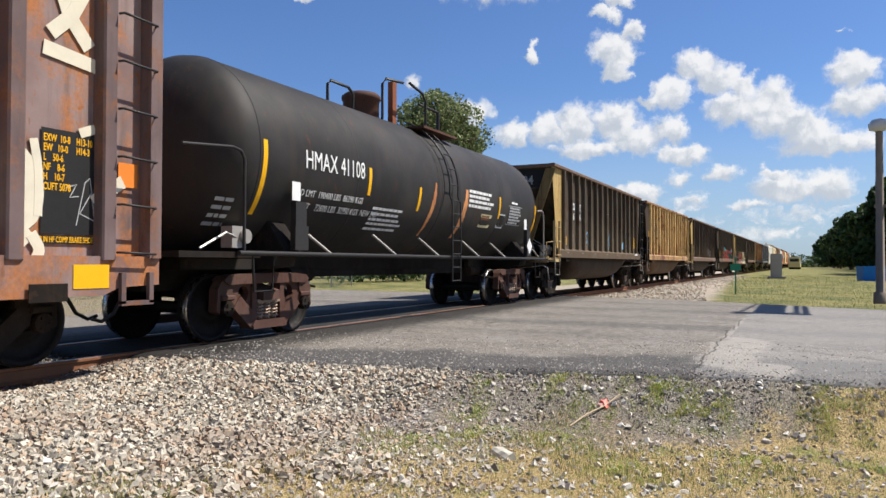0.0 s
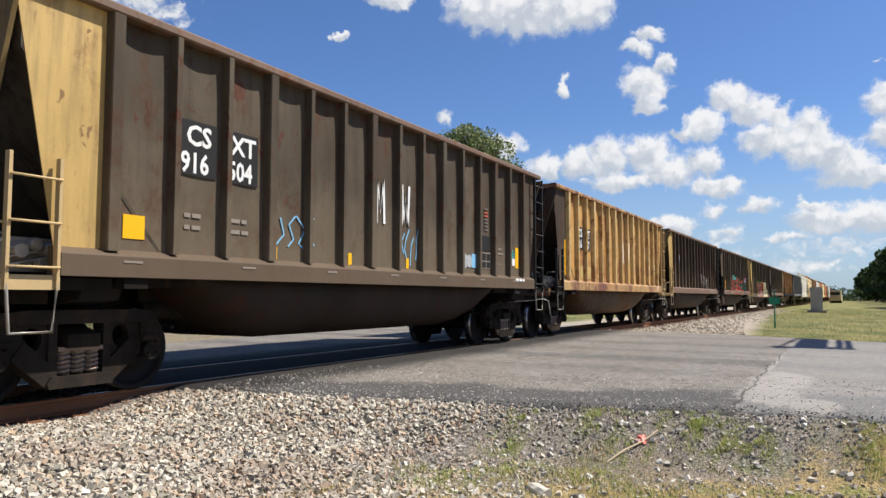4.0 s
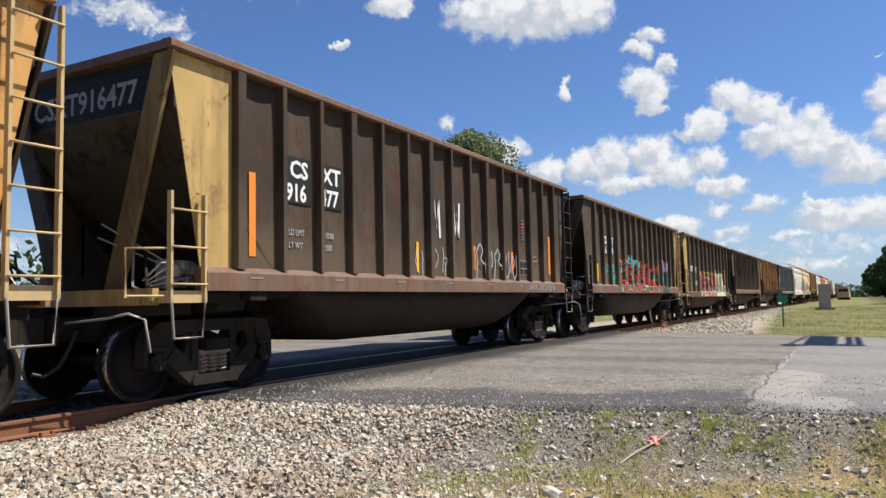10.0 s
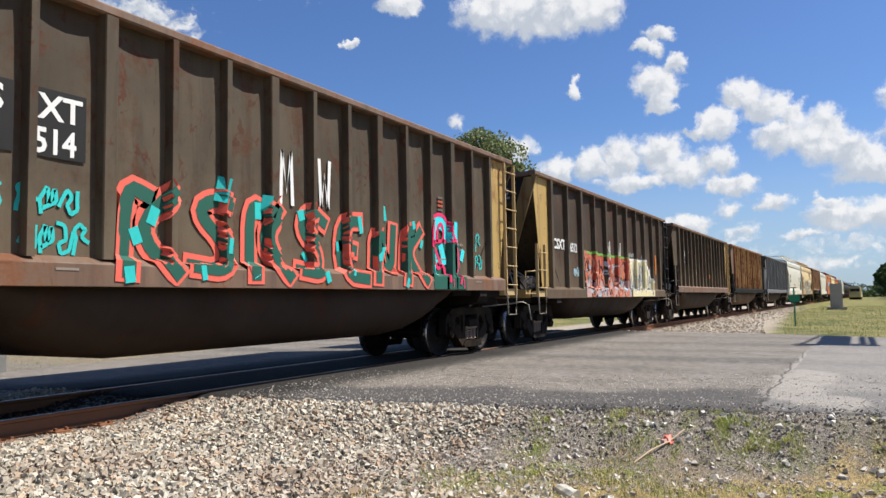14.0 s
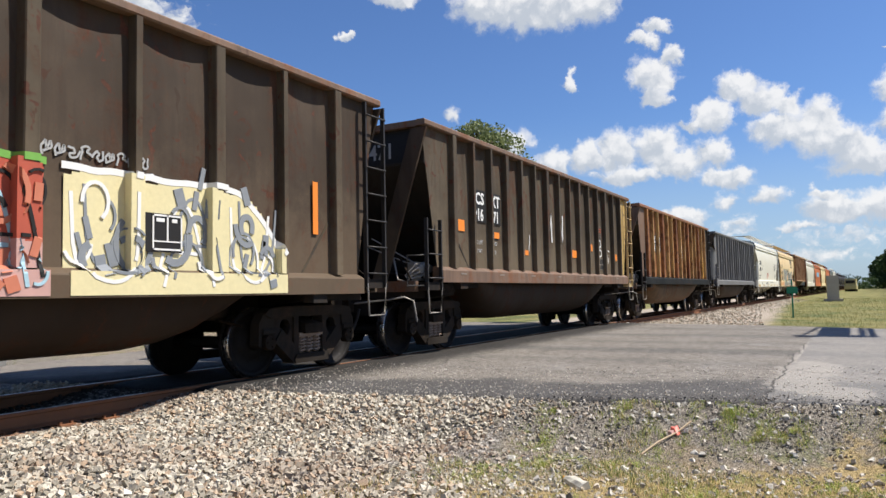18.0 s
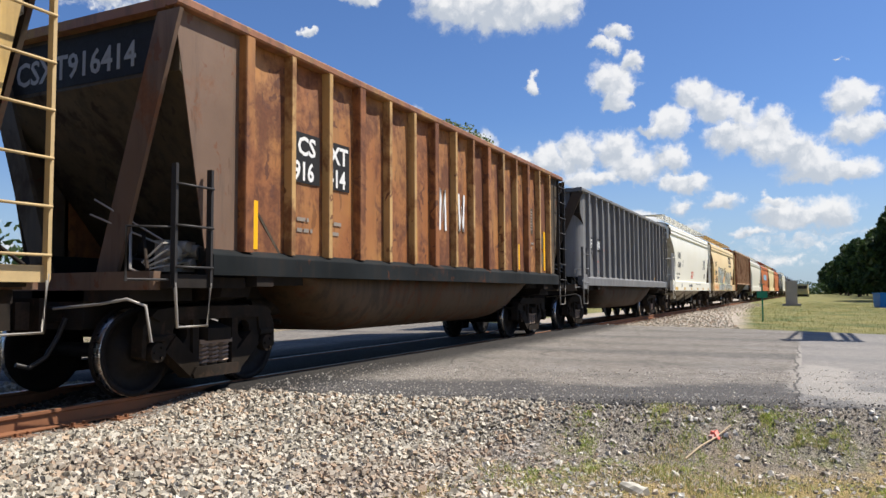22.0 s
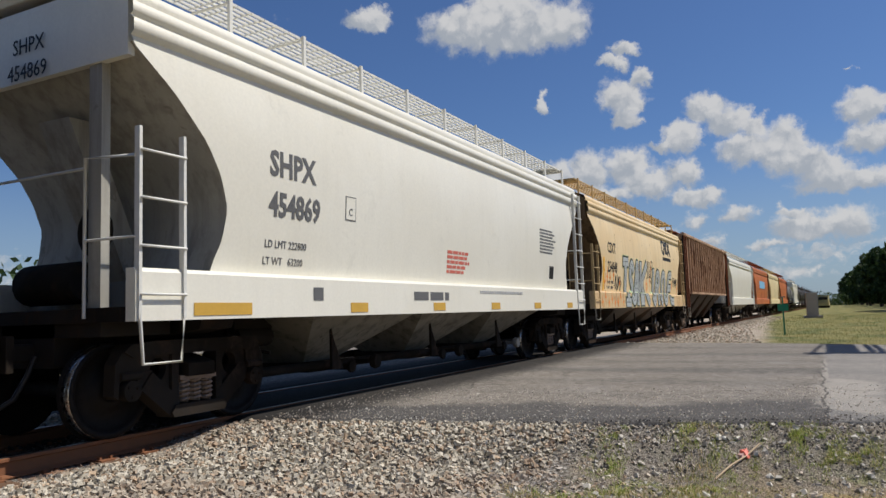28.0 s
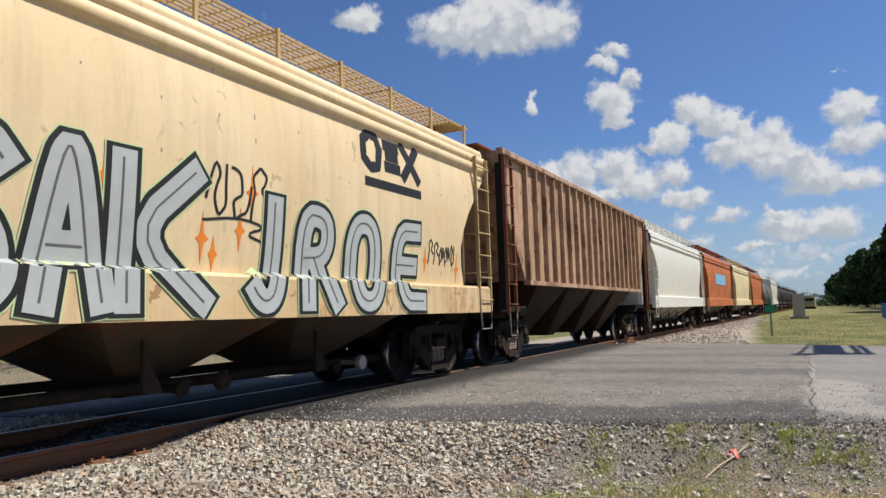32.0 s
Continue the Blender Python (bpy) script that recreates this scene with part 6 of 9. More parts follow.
    # top works: valve housing, platform rails, ladder
    part("valve_housing", Mesh().turned([(4.05, 0.38), (4.50, 0.38), (4.52, 0.41), (4.60, 0.41), (4.66, 0.34)], (-0.95, 0, 0), "z", 18), M["truck_brown"], car)
    part("housing_post", Mesh().box(-0.35, -0.18, -0.42, -0.30, 4.10, 5.02), M["rust_iron"], car)
    loop = Mesh().tube([(-1.35, -0.75, 4.00), (-1.35, -0.75, 4.72), (-1.2, -0.75, 4.85), (-0.5, -0.75, 4.92)], 0.03, 8)
    loop.tube([(-0.2, -0.75, 4.98), (0.4, -0.75, 4.88), (0.55, -0.75, 4.72), (0.55, -0.75, 4.0)], 0.03, 8)
    loop.tube([(-2.9, -0.5, 4.08), (-2.9, -0.5, 4.40), (-2.8, -0.5, 4.48), (-2.2, -0.5, 4.48), (-2.05, -0.5, 4.38), (-2.05, -0.5, 4.1)], 0.03, 8)
    loop.tube([(1.6, -0.55, 4.05), (1.6, -0.55, 4.72)], 0.05, 6).tube([(0.6, -0.55, 4.70), (1.6, -0.55, 4.70)], 0.03, 6)
    part("platform_rail", loop, M["black_iron"], car)
    part("platform", Mesh().box(-0.1, 1.6, -1.05, -0.5, 4.02, 4.07), M["truck_brown"], car)
    lad = Mesh()
    for x in (0.05, 0.47):
        lad.tube([(x, -(r + 0.1) * math.sin(a), zc + (r + 0.1) * math.cos(a)) for a in [0.35 + 0.13 * k for k in range(11)]] + [(x, -1.66, 2.4), (x, -1.66, 0.72)], 0.02, 6)
    lo = part("side_ladder", lad, M["black_iron"], car)
    for k in range(13):
        if k < 6:
            a = 0.4 + 0.22 * k
            y, z = -(r + 0.1) * math.sin(a), zc + (r + 0.1) * math.cos(a)
        else:
            y, z = -1.66, 2.45 - (k - 6) * 0.285
        part("rung", Mesh().tube([(0.05, y, z), (0.47, y, z)], 0.014, 6), M["black_iron"], lo)
    band = Mesh()
    for x in (-0.2, 0.75):
        pts = [(-(r + 0.006) * math.sin(a), zc + (r + 0.006) * math.cos(a)) for a in [0.2 + 0.16 * k for k in range(14)]]
        v = [(x - 0.07, y, z) for y, z in pts] + [(x + 0.07, y, z) for y, z in pts]
        n = len(pts)
        band.quads(v, [(i, i + 1, n + i + 1, n + i) for i in range(n - 1)], True)
    part("strap", band, M["tank"], car)

    def on_shell(ob):
        for vert in ob.data.vertices:
            h = vert.co.z - zc
            vert.co.y += 1.60 - math.sqrt(max(0.01, r * r - h * h)) - 0.0
        return ob
    if lettered:
        on_shell(lettering("HMAX 41108", 0.41, -4.92, -1.606, 2.56, car, M["white_mark"], 0.74))
        for x, z0, z1 in ((-5.85, 1.8, 2.85), (-3.02, 2.3, 2.78), (-1.1, 2.15, 2.62), (3.25, 2.24, 2.78), (6.02, 1.85, 2.75)):
            m = Mesh()
            for k in range(8):
                za, zb = z0 + (z1 - z0) * k / 8, z0 + (z1 - z0) * (k + 1) / 8
                m.box(x - 0.045, x + 0.045, -1.606, -1.598, za, zb)
            on_shell(part("yellow_stripe", m, M["reflector"], car))
        on_shell(lettering("LD LMT  190400 LBS  86390 KGS", 0.145, -5.0, -1.604, 2.14, car, M["white_mark"], 0.92)), on_shell(lettering("LT WT    72600 LBS  32950 KGS  NEW 3-81", 0.145, -5.0, -1.604, 1.94, car, M["white_mark"], 0.92))
        on_shell(bars(-2.75, -1.603, 2.12, 1.2, 3, 0.045, 0.05, car, M["white_mark"], 6)), on_shell(bars(-2.75, -1.603, 1.85, 1.5, 2, 0.04, 0.05, car, M["white_mark"], 16))
        on_shell(bars(1.32, -1.603, 2.80, 1.65, 4, 0.065, 0.045, car, M["white_mark"], 7))
        on_shell(part("notice", Mesh().box(2.15, 2.82, -1.606, -1.598, 1.98, 2.29), M["cream_paint"], car))
        on_shell(bars(2.19, -1.609, 2.26, 0.60, 2, 0.035, 0.03, car, M["rust_iron"], 8)), on_shell(bars(2.19, -1.609, 2.12, 0.62, 1, 0.09, 0.04, car, M["black_mark"], 18))
        on_shell(part("notice", Mesh().box(3.27, 3.69, -1.606, -1.598, 2.01, 2.36), M["white_mark"], car))
        on_shell(part("notice", Mesh().box(3.30, 3.475, -1.610, -1.600, 2.04, 2.33), M["stencil_ground"], car)), on_shell(part("notice", Mesh().box(3.50, 3.66, -1.610, -1.600, 2.04, 2.33), M["stencil_ground"], car))
        on_shell(part("table_frame", Mesh().box(3.90, 4.88, -1.606, -1.598, 2.12, 2.62), M["dim_white"], car)), on_shell(part("table_ground", Mesh().box(3.92, 4.86, -1.609, -1.600, 2.14, 2.60), M["stencil_ground"], car))
        on_shell(bars(3.95, -1.612, 2.58, 0.88, 6, 0.05, 0.025, car, M["dim_white"], 10))
        on_shell(bars(4.1, -1.603, 2.72, 0.5, 1, 0.05, 0.03, car, M["white_mark"], 17))
        part("placard", Mesh().prism([(5.15, 1.36), (5.36, 1.58), (5.15, 1.80), (4.94, 1.58)], -1.63, -1.62, "y"), M["white_mark"], car)
        for x, w in ((-0.55, 0.12), (1.05, 0.20)):
            m = Mesh()
            for k in range(12):
                za, zb = 1.68 + 1.1 * k / 12, 1.68 + 1.1 * (k + 1) / 12
                t = w * (0.35 + 0.65 * math.sin(math.pi * (k + 1) / 13)) * (1 + 0.5 * noise.noise((x * 3, k * 0.7, 0)))
                m.box(x - t / 2 + 0.012 * k, x + t / 2 + 0.014 * k, -1.604, -1.598, za, zb)
            on_shell(part("rust_stain", m, M["orange_stain"], car))
        on_shell(bars(-6.55, -1.5, 2.0, 0.7, 4, 0.05, 0.06, car, M["dim_white"], 21))
    running_gear(car, half + 0.95, 5.26, M["truck_brown"])
    CARS.append((car, cx))
    return car


def boxcar(cx):
    car = thing("boxcar", "rusty purple-brown boxcar with cream graffiti and a yellow panel", "rail car", "train cars")
    L, yp = 7.6, -1.475
    part("body", Mesh().box(-L, L, -1.46, 1.46, 1.15, 4.55), M["box_side"], car)
    part("side_sill", Mesh().prism([(-L, 1.18), (L, 1.18), (L, 0.86), (L - 0.55, 0.84), (L - 0.75, 0.76), (-L, 0.76)], -1.57, -1.44, "y"), M["box_side"], car)
    pm = Mesh().prism([(-0.115, 0.14), (0.115, 0.14), (0.09, 0.02), (0.07, 0.0), (-0.07, 0.0), (-0.09, 0.02)], 1.14, 4.5, "z").data("post")
    pm.materials.append(M["box_post"])
    for k in range(14):
        part("post", pm, None, car, at=pose(L - 0.70 - 1.05 * k, NEAR, 0))
    part("corner_post", Mesh().prism([(L - 0.20, -1.40), (L - 0.18, -1.62), (L - 0.02, -1.62), (L + 0.03, -1.57), (L + 0.03, -1.40)], 1.16, 4.5, "z"), M["box_post"], car)
    for k in range(6):
        z = 1.22 + 0.52 * k
        part("rung", Mesh().tube([(L - 0.61, -1.60, z), (L - 0.60, -1.67, z), (L - 0.14, -1.67, z - 0.015), (L - 0.13, -1.61, z - 0.015)], 0.014, 6), M["black_iron"], car)
    part("stirrup", Mesh().box(L - 0.56, L - 0.50, -1.62, -1.57, 0.66, 1.0).box(L - 0.18, L - 0.12, -1.62, -1.57, 0.66, 1.0).box(L - 0.56, L - 0.12, -1.62, -1.57, 0.64, 0.69), M["box_post"], car)
    patch("yellow_panel", L - 1.12, L - 0.69, 0.84, 1.09, -1.575, car, M["reflector"])
    patch("jacking_pad", L - 1.62, L - 1.2, 0.72, 0.90, -1.60, car, M["under"])
    patch("data_panel", L - 1.42, L - 0.79, 1.40, 2.46, yp, car, M["stencil_ground"])
    for k, (word, size) in enumerate((("EXW  10-8", 0.105), ("EW   10-0", 0.105), ("L    50-6", 0.105), ("NF    8-6", 0.105), ("H    10-7", 0.105), ("CUFT 5078", 0.105))):
        lettering(word, size, L - 1.40, yp - 0.004, 2.33 - 0.098 * k, car, M["reflector"], 0.62, "data_line", bold=0.002)
    for k, word in enumerate(("H13-10", "H14-3")):
        lettering(word, 0.105, L - 1.03, yp - 0.004, 2.33 - 0.098 * k, car, M["reflector"], 0.6, "data_line", bold=0.002)
    for path in ([(-1.02, 1.50), (-0.92, 1.95), (-0.86, 2.0), (-0.80, 1.55), (-0.98, 1.62), (-0.84, 1.85)], [(-1.14, 1.88), (-1.02, 1.92), (-1.1, 1.78), (-1.0, 1.8)]):
        part("chalk_mark", ribbon(fine_path([(L + a, b) for a, b in path], 0.05), 0.012, yp, Mesh(), 0.005), M["dim_white"], car)
    patch("data_strip", L - 1.44, L - 0.74, 1.30, 1.385, yp, car, M["stencil_ground"])
    lettering("2 IN HF COMP BRAKE SHOE", 0.085, L - 1.43, yp - 0.004, 1.315, car, M["reflector"], 0.58, "data_line", bold=0.001)
    # sprayed shapes: a crossed emblem over a bar, pale curls below
    part("graffiti_stroke", ribbon(fine_path([(L - 1.28, 4.05), (L - 1.12, 3.65), (L - 0.92, 3.42)]), 0.17, yp, Mesh(), 0.004), M["cream_spray"], car)
    part("graffiti_stroke", ribbon(fine_path([(L - 0.90, 4.05), (L - 1.10, 3.66), (L - 1.30, 3.46)]), 0.15, yp, Mesh(), 0.007), M["cream_spray"], car)
    part("graffiti_bar", ribbon(fine_path([(L - 1.36, 3.26), (L - 0.82, 3.20)]), 0.15, yp, Mesh(), 0.004), M["cream_spray"], car)
    for k, (path, w) in enumerate((([(-2.1, 2.05), (-1.75, 2.2), (-1.5, 1.95), (-1.55, 1.5), (-1.95, 1.55), (-2.2, 1.9)], 0.26), ([(-2.2, 1.7), (-1.8, 1.55), (-1.6, 1.35)], 0.2), ([(-1.5, 2.30), (-1.44, 2.0), (-1.45, 1.6)], 0.09), ([(-0.78, 1.78), (-0.64, 1.88), (-0.48, 1.98)], 0.14), ([(-0.96, 2.47), (-0.84, 2.52)], 0.10), ([(-1.5, 1.36), (-1.42, 1.24), (-1.48, 1.12)], 0.12))):
        part("graffiti_stroke", ribbon(fine_path(soft_path([(L + a, b) for a, b in path])), w, yp, Mesh(), 0.006 + 0.001 * k), M["cream_spray"], car)
    patch("orange_patch", L - 0.50, L - 0.24, 1.95, 2.22, yp, car, M["orange_paint"])
    part("roof", Mesh().prism([(-1.5, 4.5), (1.5, 4.5), (1.4, 4.6), (0, 4.75), (-1.4, 4.6)], -L, L, "x"), M["box_side"], car)
    running_gear(car, L + 0.65, 5.6)
    CARS.append((car, cx))


def piece_on_beige(car):
    """Large silver block letters with dark outlines, set over the sill, with orange flicks between them."""
    y = -1.635
    h0, h1 = 1.165, 2.72
    # strokes of each shape in a unit cell
    cells = [[[(0.1, 0), (0.9, 0)], [(0.5, 0), (0.5, 1)], [(0.1, 1), (0.9, 1)]],
             [[(0.9, 0.85), (0.6, 1), (0.2, 0.9), (0.2, 0.62), (0.8, 0.42), (0.85, 0.12), (0.4, 0), (0.1, 0.12)]],
             [[(0.05, 0), (0.4, 1), (0.6, 1), (0.95, 0)], [(0.25, 0.36), (0.75, 0.36)]],
             [[(0.15, 0), (0.15, 1)], [(0.9, 1), (0.25, 0.5), (0.95, 0)]],
             [[(0.80, 1), (0.78, 0.32), (0.66, 0.08), (0.42, 0.0), (0.20, 0.05), (0.06, 0.14)]],
             [[(0.15, 0), (0.15, 0.95), (0.7, 0.95), (0.8, 0.7), (0.65, 0.5), (0.2, 0.48)], [(0.45, 0.48), (0.9, 0)]],
             [[(0.14, 0.42), (0.14, 0.72), (0.32, 0.96), (0.68, 0.96), (0.86, 0.72), (0.86, 0.26), (0.68, 0.02), (0.32, 0.02), (0.14, 0.26), (0.14, 0.50)]],
             [[(0.85, 0.97), (0.15, 0.95), (0.15, 0.03), (0.88, 0.02)], [(0.15, 0.5), (0.75, 0.5)]]]
    starts = [-4.15, -3.28, -2.50, -1.79, 0.10, 1.02, 2.12, 3.38]
    widths = [0.90, 0.84, 0.92, 1.46, 0.86, 1.10, 1.16, 1.20]
    for k, (cell, x, w) in enumerate(zip(cells, starts, widths)):
        hh = 2.84 if k < 4 else 2.68
        glow, out, fill, shine = Mesh(), Mesh(), Mesh(), Mesh()
        for j, path in enumerate(cell):
            pts = fine_path(soft_path([(x + 0.13 + u * (w - 0.26), h0 + 0.17 + v * (hh - h0 - 0.33)) for u, v in path], 2), 0.03)
            for m, wd, lift in ((glow, 0.435, 0.004), (out, 0.40, 0.0075), (fill, 0.285, 0.012)):
                cloth(pts, wd, y, m, lift + 0.0002 * k + 0.0008 * j, 14)
            ribbon([(a - 0.01, b + 0.01) for a, b in pts], 0.022, y, shine, 0.016 + 0.0002 * k)
        for m in (glow, out, fill, shine):
            # above the sill the sheet lies further in
            m.v = [(a, b + min(1.0, max(0.0, (c - 1.655) / 0.02)) * (0.032 + side_y(max(c, 1.67)) + 1.6), max(c, h0 + 0.005)) for a, b, c in m.v]
        letter = part("graffiti_letter", out, M["black_mark"], car)
        part("edge", glow, M["lime_paint"], letter), part("fill", fill, M["silver_paint"], letter), part("shade_line", shine, M["grey_mark"], letter)
    r = random.Random(8)
    for k in range(16):
        a, b = -6.9 + k * 0.36 if k < 9 else -3.3 + (k - 9) * 0.95, r.uniform(1.3, 1.5)
        flick = Mesh().prism([(a, b + 0.2), (a + 0.03, b + 0.04), (a + 0.09, b), (a + 0.03, b - 0.03), (a, b - 0.16), (a - 0.03, b - 0.03), (a - 0.09, b), (a - 0.03, b + 0.04)], y, y + 0.004, "y")
        part("orange_flick", flick, M["orange_paint"], car)


def end_marks(car, words, half):
    """Number on the leading end, under the roof."""
    for k, word in enumerate(words):
        me = lettering(word, 0.24, -0.55 - 0.08 * k, 0, 0, car, M["black_mark"], 0.9, "end_lettering")
        me.data.transform(Matrix.Rotation(-math.pi / 2, 4, "Z"))
        me.data.transform(Matrix.Translation((-half + 0.015, -0.30, 4.02 - 0.28 * k)))


def later_cars():
    tank_car(14.12, "black tank car with white lettering and rusty top fittings", M["tank"])
    boxcar(-1.30)
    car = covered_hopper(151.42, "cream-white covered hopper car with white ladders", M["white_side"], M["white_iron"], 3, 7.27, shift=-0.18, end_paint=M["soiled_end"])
    drape(lettering("SHPX", 0.42, -5.50, -1.604, 2.84, car, M["grey_mark"], 0.86, bold=0.012), lettering("454869", 0.40, -5.50, -1.604, 2.36, car, M["grey_mark"], 0.82, bold=0.012))
    drape(lettering("LD LMT 222800", 0.13, -5.55, -1.604, 1.98, car, M["grey_mark"], 0.9), lettering("LT WT   63200", 0.13, -5.57, -1.604, 1.78, car, M["grey_mark"], 0.9))
    drape(patch("notice", -3.95, -3.70, 2.45, 2.78, -1.602, car, M["grey_mark"]), patch("notice", -3.935, -3.715, 2.465, 2.765, -1.604, car, M["white_side"]), lettering("C", 0.14, -3.88, -1.608, 2.52, car, M["grey_mark"]))
    drape(bars(-0.85, -1.602, 2.24, 1.0, 5, 0.055, 0.03, car, M["red_mark"], 12), bars(3.85, -1.602, 3.04, 1.12, 8, 0.042, 0.032, car, M["grey_mark"], 13))
    drape(patch("label_plate", 4.56, 4.86, 1.90, 2.20, -1.602, car, M["stencil_ground"]))
    bars(-2.2, -1.634, 1.50, 1.6, 1, 0.13, 0.02, car, M["grey_mark"], 14)
    for k in range(6):
        patch("yellow_panel", -6.72 + 2.38 * k + 0.4 * (k > 0), -6.72 + 2.38 * k + 0.4 * (k > 0) + (0.85 if k == 0 else 0.42), 1.20, 1.33, -1.634, car, M["ochre_tape"])
    bars(0.3, -1.634, 1.55, 2.2, 1, 0.05, 0.02, car, M["dim_white"], 15), patch("label_plate", -4.75, -4.55, 1.36, 1.52, -1.634, car, M["grey_mark"])
    end_marks(car, ("SHPX", "454869"), 7.45)
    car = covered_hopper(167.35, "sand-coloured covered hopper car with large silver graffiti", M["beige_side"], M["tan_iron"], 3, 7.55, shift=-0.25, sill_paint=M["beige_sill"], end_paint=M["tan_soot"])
    drape(lettering("CSXT", 0.46, -5.93, -1.604, 2.87, car, M["black_mark"], 0.86, bold=0.006), lettering("254848", 0.46, -5.93, -1.604, 2.28, car, M["black_mark"], 0.84, bold=0.006))
    drape(lettering("LD LMT  200200", 0.12, -5.95, -1.604, 1.92, car, M["grey_mark"], 0.9), lettering("LT WT    62800", 0.12, -5.97, -1.604, 1.76, car, M["grey_mark"], 0.9))
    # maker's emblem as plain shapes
    m = Mesh()
    for k, path in enumerate(([(0.48, 0.30), (0.42, 0.46), (0.26, 0.5), (0.1, 0.38), (0.08, 0.12), (0.25, 0.0), (0.42, 0.04), (0.48, 0.30)], [(0.64, 0.40), (0.96, 0.40)], [(0.68, 0.25), (0.92, 0.25)], [(0.64, 0.08), (0.96, 0.08)], [(1.10, 0.48), (1.52, 0.0)], [(1.52, 0.48), (1.10, 0.0)])):
        ribbon(fine_path([(2.62 + u * 1.15, 3.34 + v * 1.06) for u, v in path], 0.08), 0.17, -1.6, m, 0.003 + 0.0006 * k)
    drape(part("emblem", m, M["black_mark"], car), part("emblem_bar", Mesh().box(2.72, 4.45, -1.603, -1.598, 3.05, 3.19), M["black_mark"], car))
    for k in range(10):
        drape(patch("reflector", -6.44, -6.32, 1.70 + 0.1 * k, 1.797 + 0.1 * k, -1.606, car, M["reflector"]))
    drape(*tag(car, -1.602, -5.05, -4.25, 1.72, 2.3, 4, M["black_mark"], 51, 0.032), *tag(car, -1.602, 4.72, 5.75, 2.0, 2.42, 5, M["black_mark"], 52, 0.03), *tag(car, -1.602, -0.42, 0.62, 2.28, 2.95, 3, M["black_mark"], 53, 0.036))
    flourish = ribbon(fine_path(soft_path([(-0.45, 2.22), (0.1, 2.3), (0.6, 2.22), (0.2, 2.12), (0.5, 2.05)]), 0.05), 0.03, -1.602, Mesh(), 0.003)
    drape(part("sprayed_flourish", flourish, M["black_mark"], car))
    for k, (a, b) in enumerate(((-6.32, 2.30), (-6.2, 1.98), (-5.95, 2.12), (-5.62, 2.10), (-5.2, 2.2), (-4.4, 1.95), (-3.55, 2.0), (-2.72, 2.55), (-1.68, 2.5), (-0.45, 2.02), (-0.28, 1.86), (0.12, 2.15), (0.3, 2.6), (4.62, 2.05), (5.85, 1.95))):
        w = 0.8 + 0.5 * ((k * 7) % 5) / 5
        star = Mesh().prism([(a, b + 0.26 * w), (a + 0.03, b + 0.05), (a + 0.09 * w, b), (a + 0.03, b - 0.05), (a, b - 0.24 * w), (a - 0.03, b - 0.05), (a - 0.08 * w, b), (a - 0.03, b + 0.05)], -1.605, -1.60, "y")
        drape(part("orange_flick", star, M["orange_paint"], car))
    r = random.Random(14)
    drips = Mesh()
    for k in range(16):
        u, w0 = -5.9 + 12.0 * k / 15 + r.uniform(-0.2, 0.2), r.uniform(3.3, 4.0)
        drips.box(u, u + 0.018, -1.6015, -1.598, w0 - r.uniform(0.3, 0.8), w0)
    drape(part("drip_stains", drips, M["dim_mark"], car))
    piece_on_beige(car)
    end_marks(car, ("CSXT", "254848"), 7.80)
    ribbed_hopper(183.35, "rusty brown hopper car with close vertical ribs", M["brown_hopper"], M["rust_iron"])
    covered_hopper(199.6, "white covered hopper car with grey stains", M["white_side"], M["white_iron"], 4, 7.4)
    car = covered_hopper(215.4, "orange-red covered hopper car with blue sign", M["orange_car"], M["rust_iron"], 3, 7.2)
    patch("blue_sign", -2.6, 2.6, 2.6, 3.3, -1.61, car, M["blue_paint"])
    covered_hopper(230.9, "pale cream covered hopper car", M["cream_car"], M["tan_iron"], 3, 7.1)
    covered_hopper(246.2, "orange covered hopper car", M["orange_car"], M["rust_iron"], 3, 7.1)
    tank_car(261.5, "grey tank car far down the train", M["grey_side"], 7.0, False)
    covered_hopper(276.6, "white covered hopper car far down the train", M["white_side"], M["white_iron"], 3, 7.0)
    for k in range(8):
        tank_car(291.8 + 15.2 * k, "black tank car far down the train", M["tank"], 7.0, False)


M["orange_stain"] = car_paint("orange_rust_stain", (0.66, 0.27, 0.09), rust=(0.30, 0.09, 0.03), amount=0.4, seed=31)
M["ochre_tape"] = plain("faded_ochre_reflective_tape", (0.55, 0.33, 0.06), 0.5, 0.0, 0.2)
hoppers()
later_cars()

# ---- ground, road and track ----


def lerp(pts, v):
    for (a, x), (b, y) in zip(pts, pts[1:]):
        if v <= b:
            return x + (y - x) * max(0.0, (v - a) / (b - a))
    return pts[-1][1]


def near_edge(y):
    """The road's ragged edge towards the camera."""
    return lerp([(-80, 36), (-6, 11.2), (-0.8, 8.45), (0.9, 8.25), (3.0, 7.45), (5.0, 6.9), (6.9, 6.55), (9.6, 6.3), (13.2, 6.0), (15.8, 21.0), (60, 30)], y) + 0.16 * noise.noise((y * 1.3, 0, 0)) + 0.09 * noise.noise((y * 4.1, 3, 0)) + 0.05 * noise.noise((y * 11, 5, 0))


def far_edge(y):
    return lerp([(-80, 19), (-2.0, 22.0), (2.3, 23.9), (7.0, 25.2), (10, 25.6), (15.8, 26.5), (80, 38)], y) + 0.12 * noise.noise((y * 0.9, 9, 0))


def road_z(x, y):
    return -0.012 - 0.0045 * max(0.0, 7.0 - y) - 0.006 * max(0.0, y - 9.4) + 0.012 * noise.noise((x * 0.35, y * 0.35, 2))


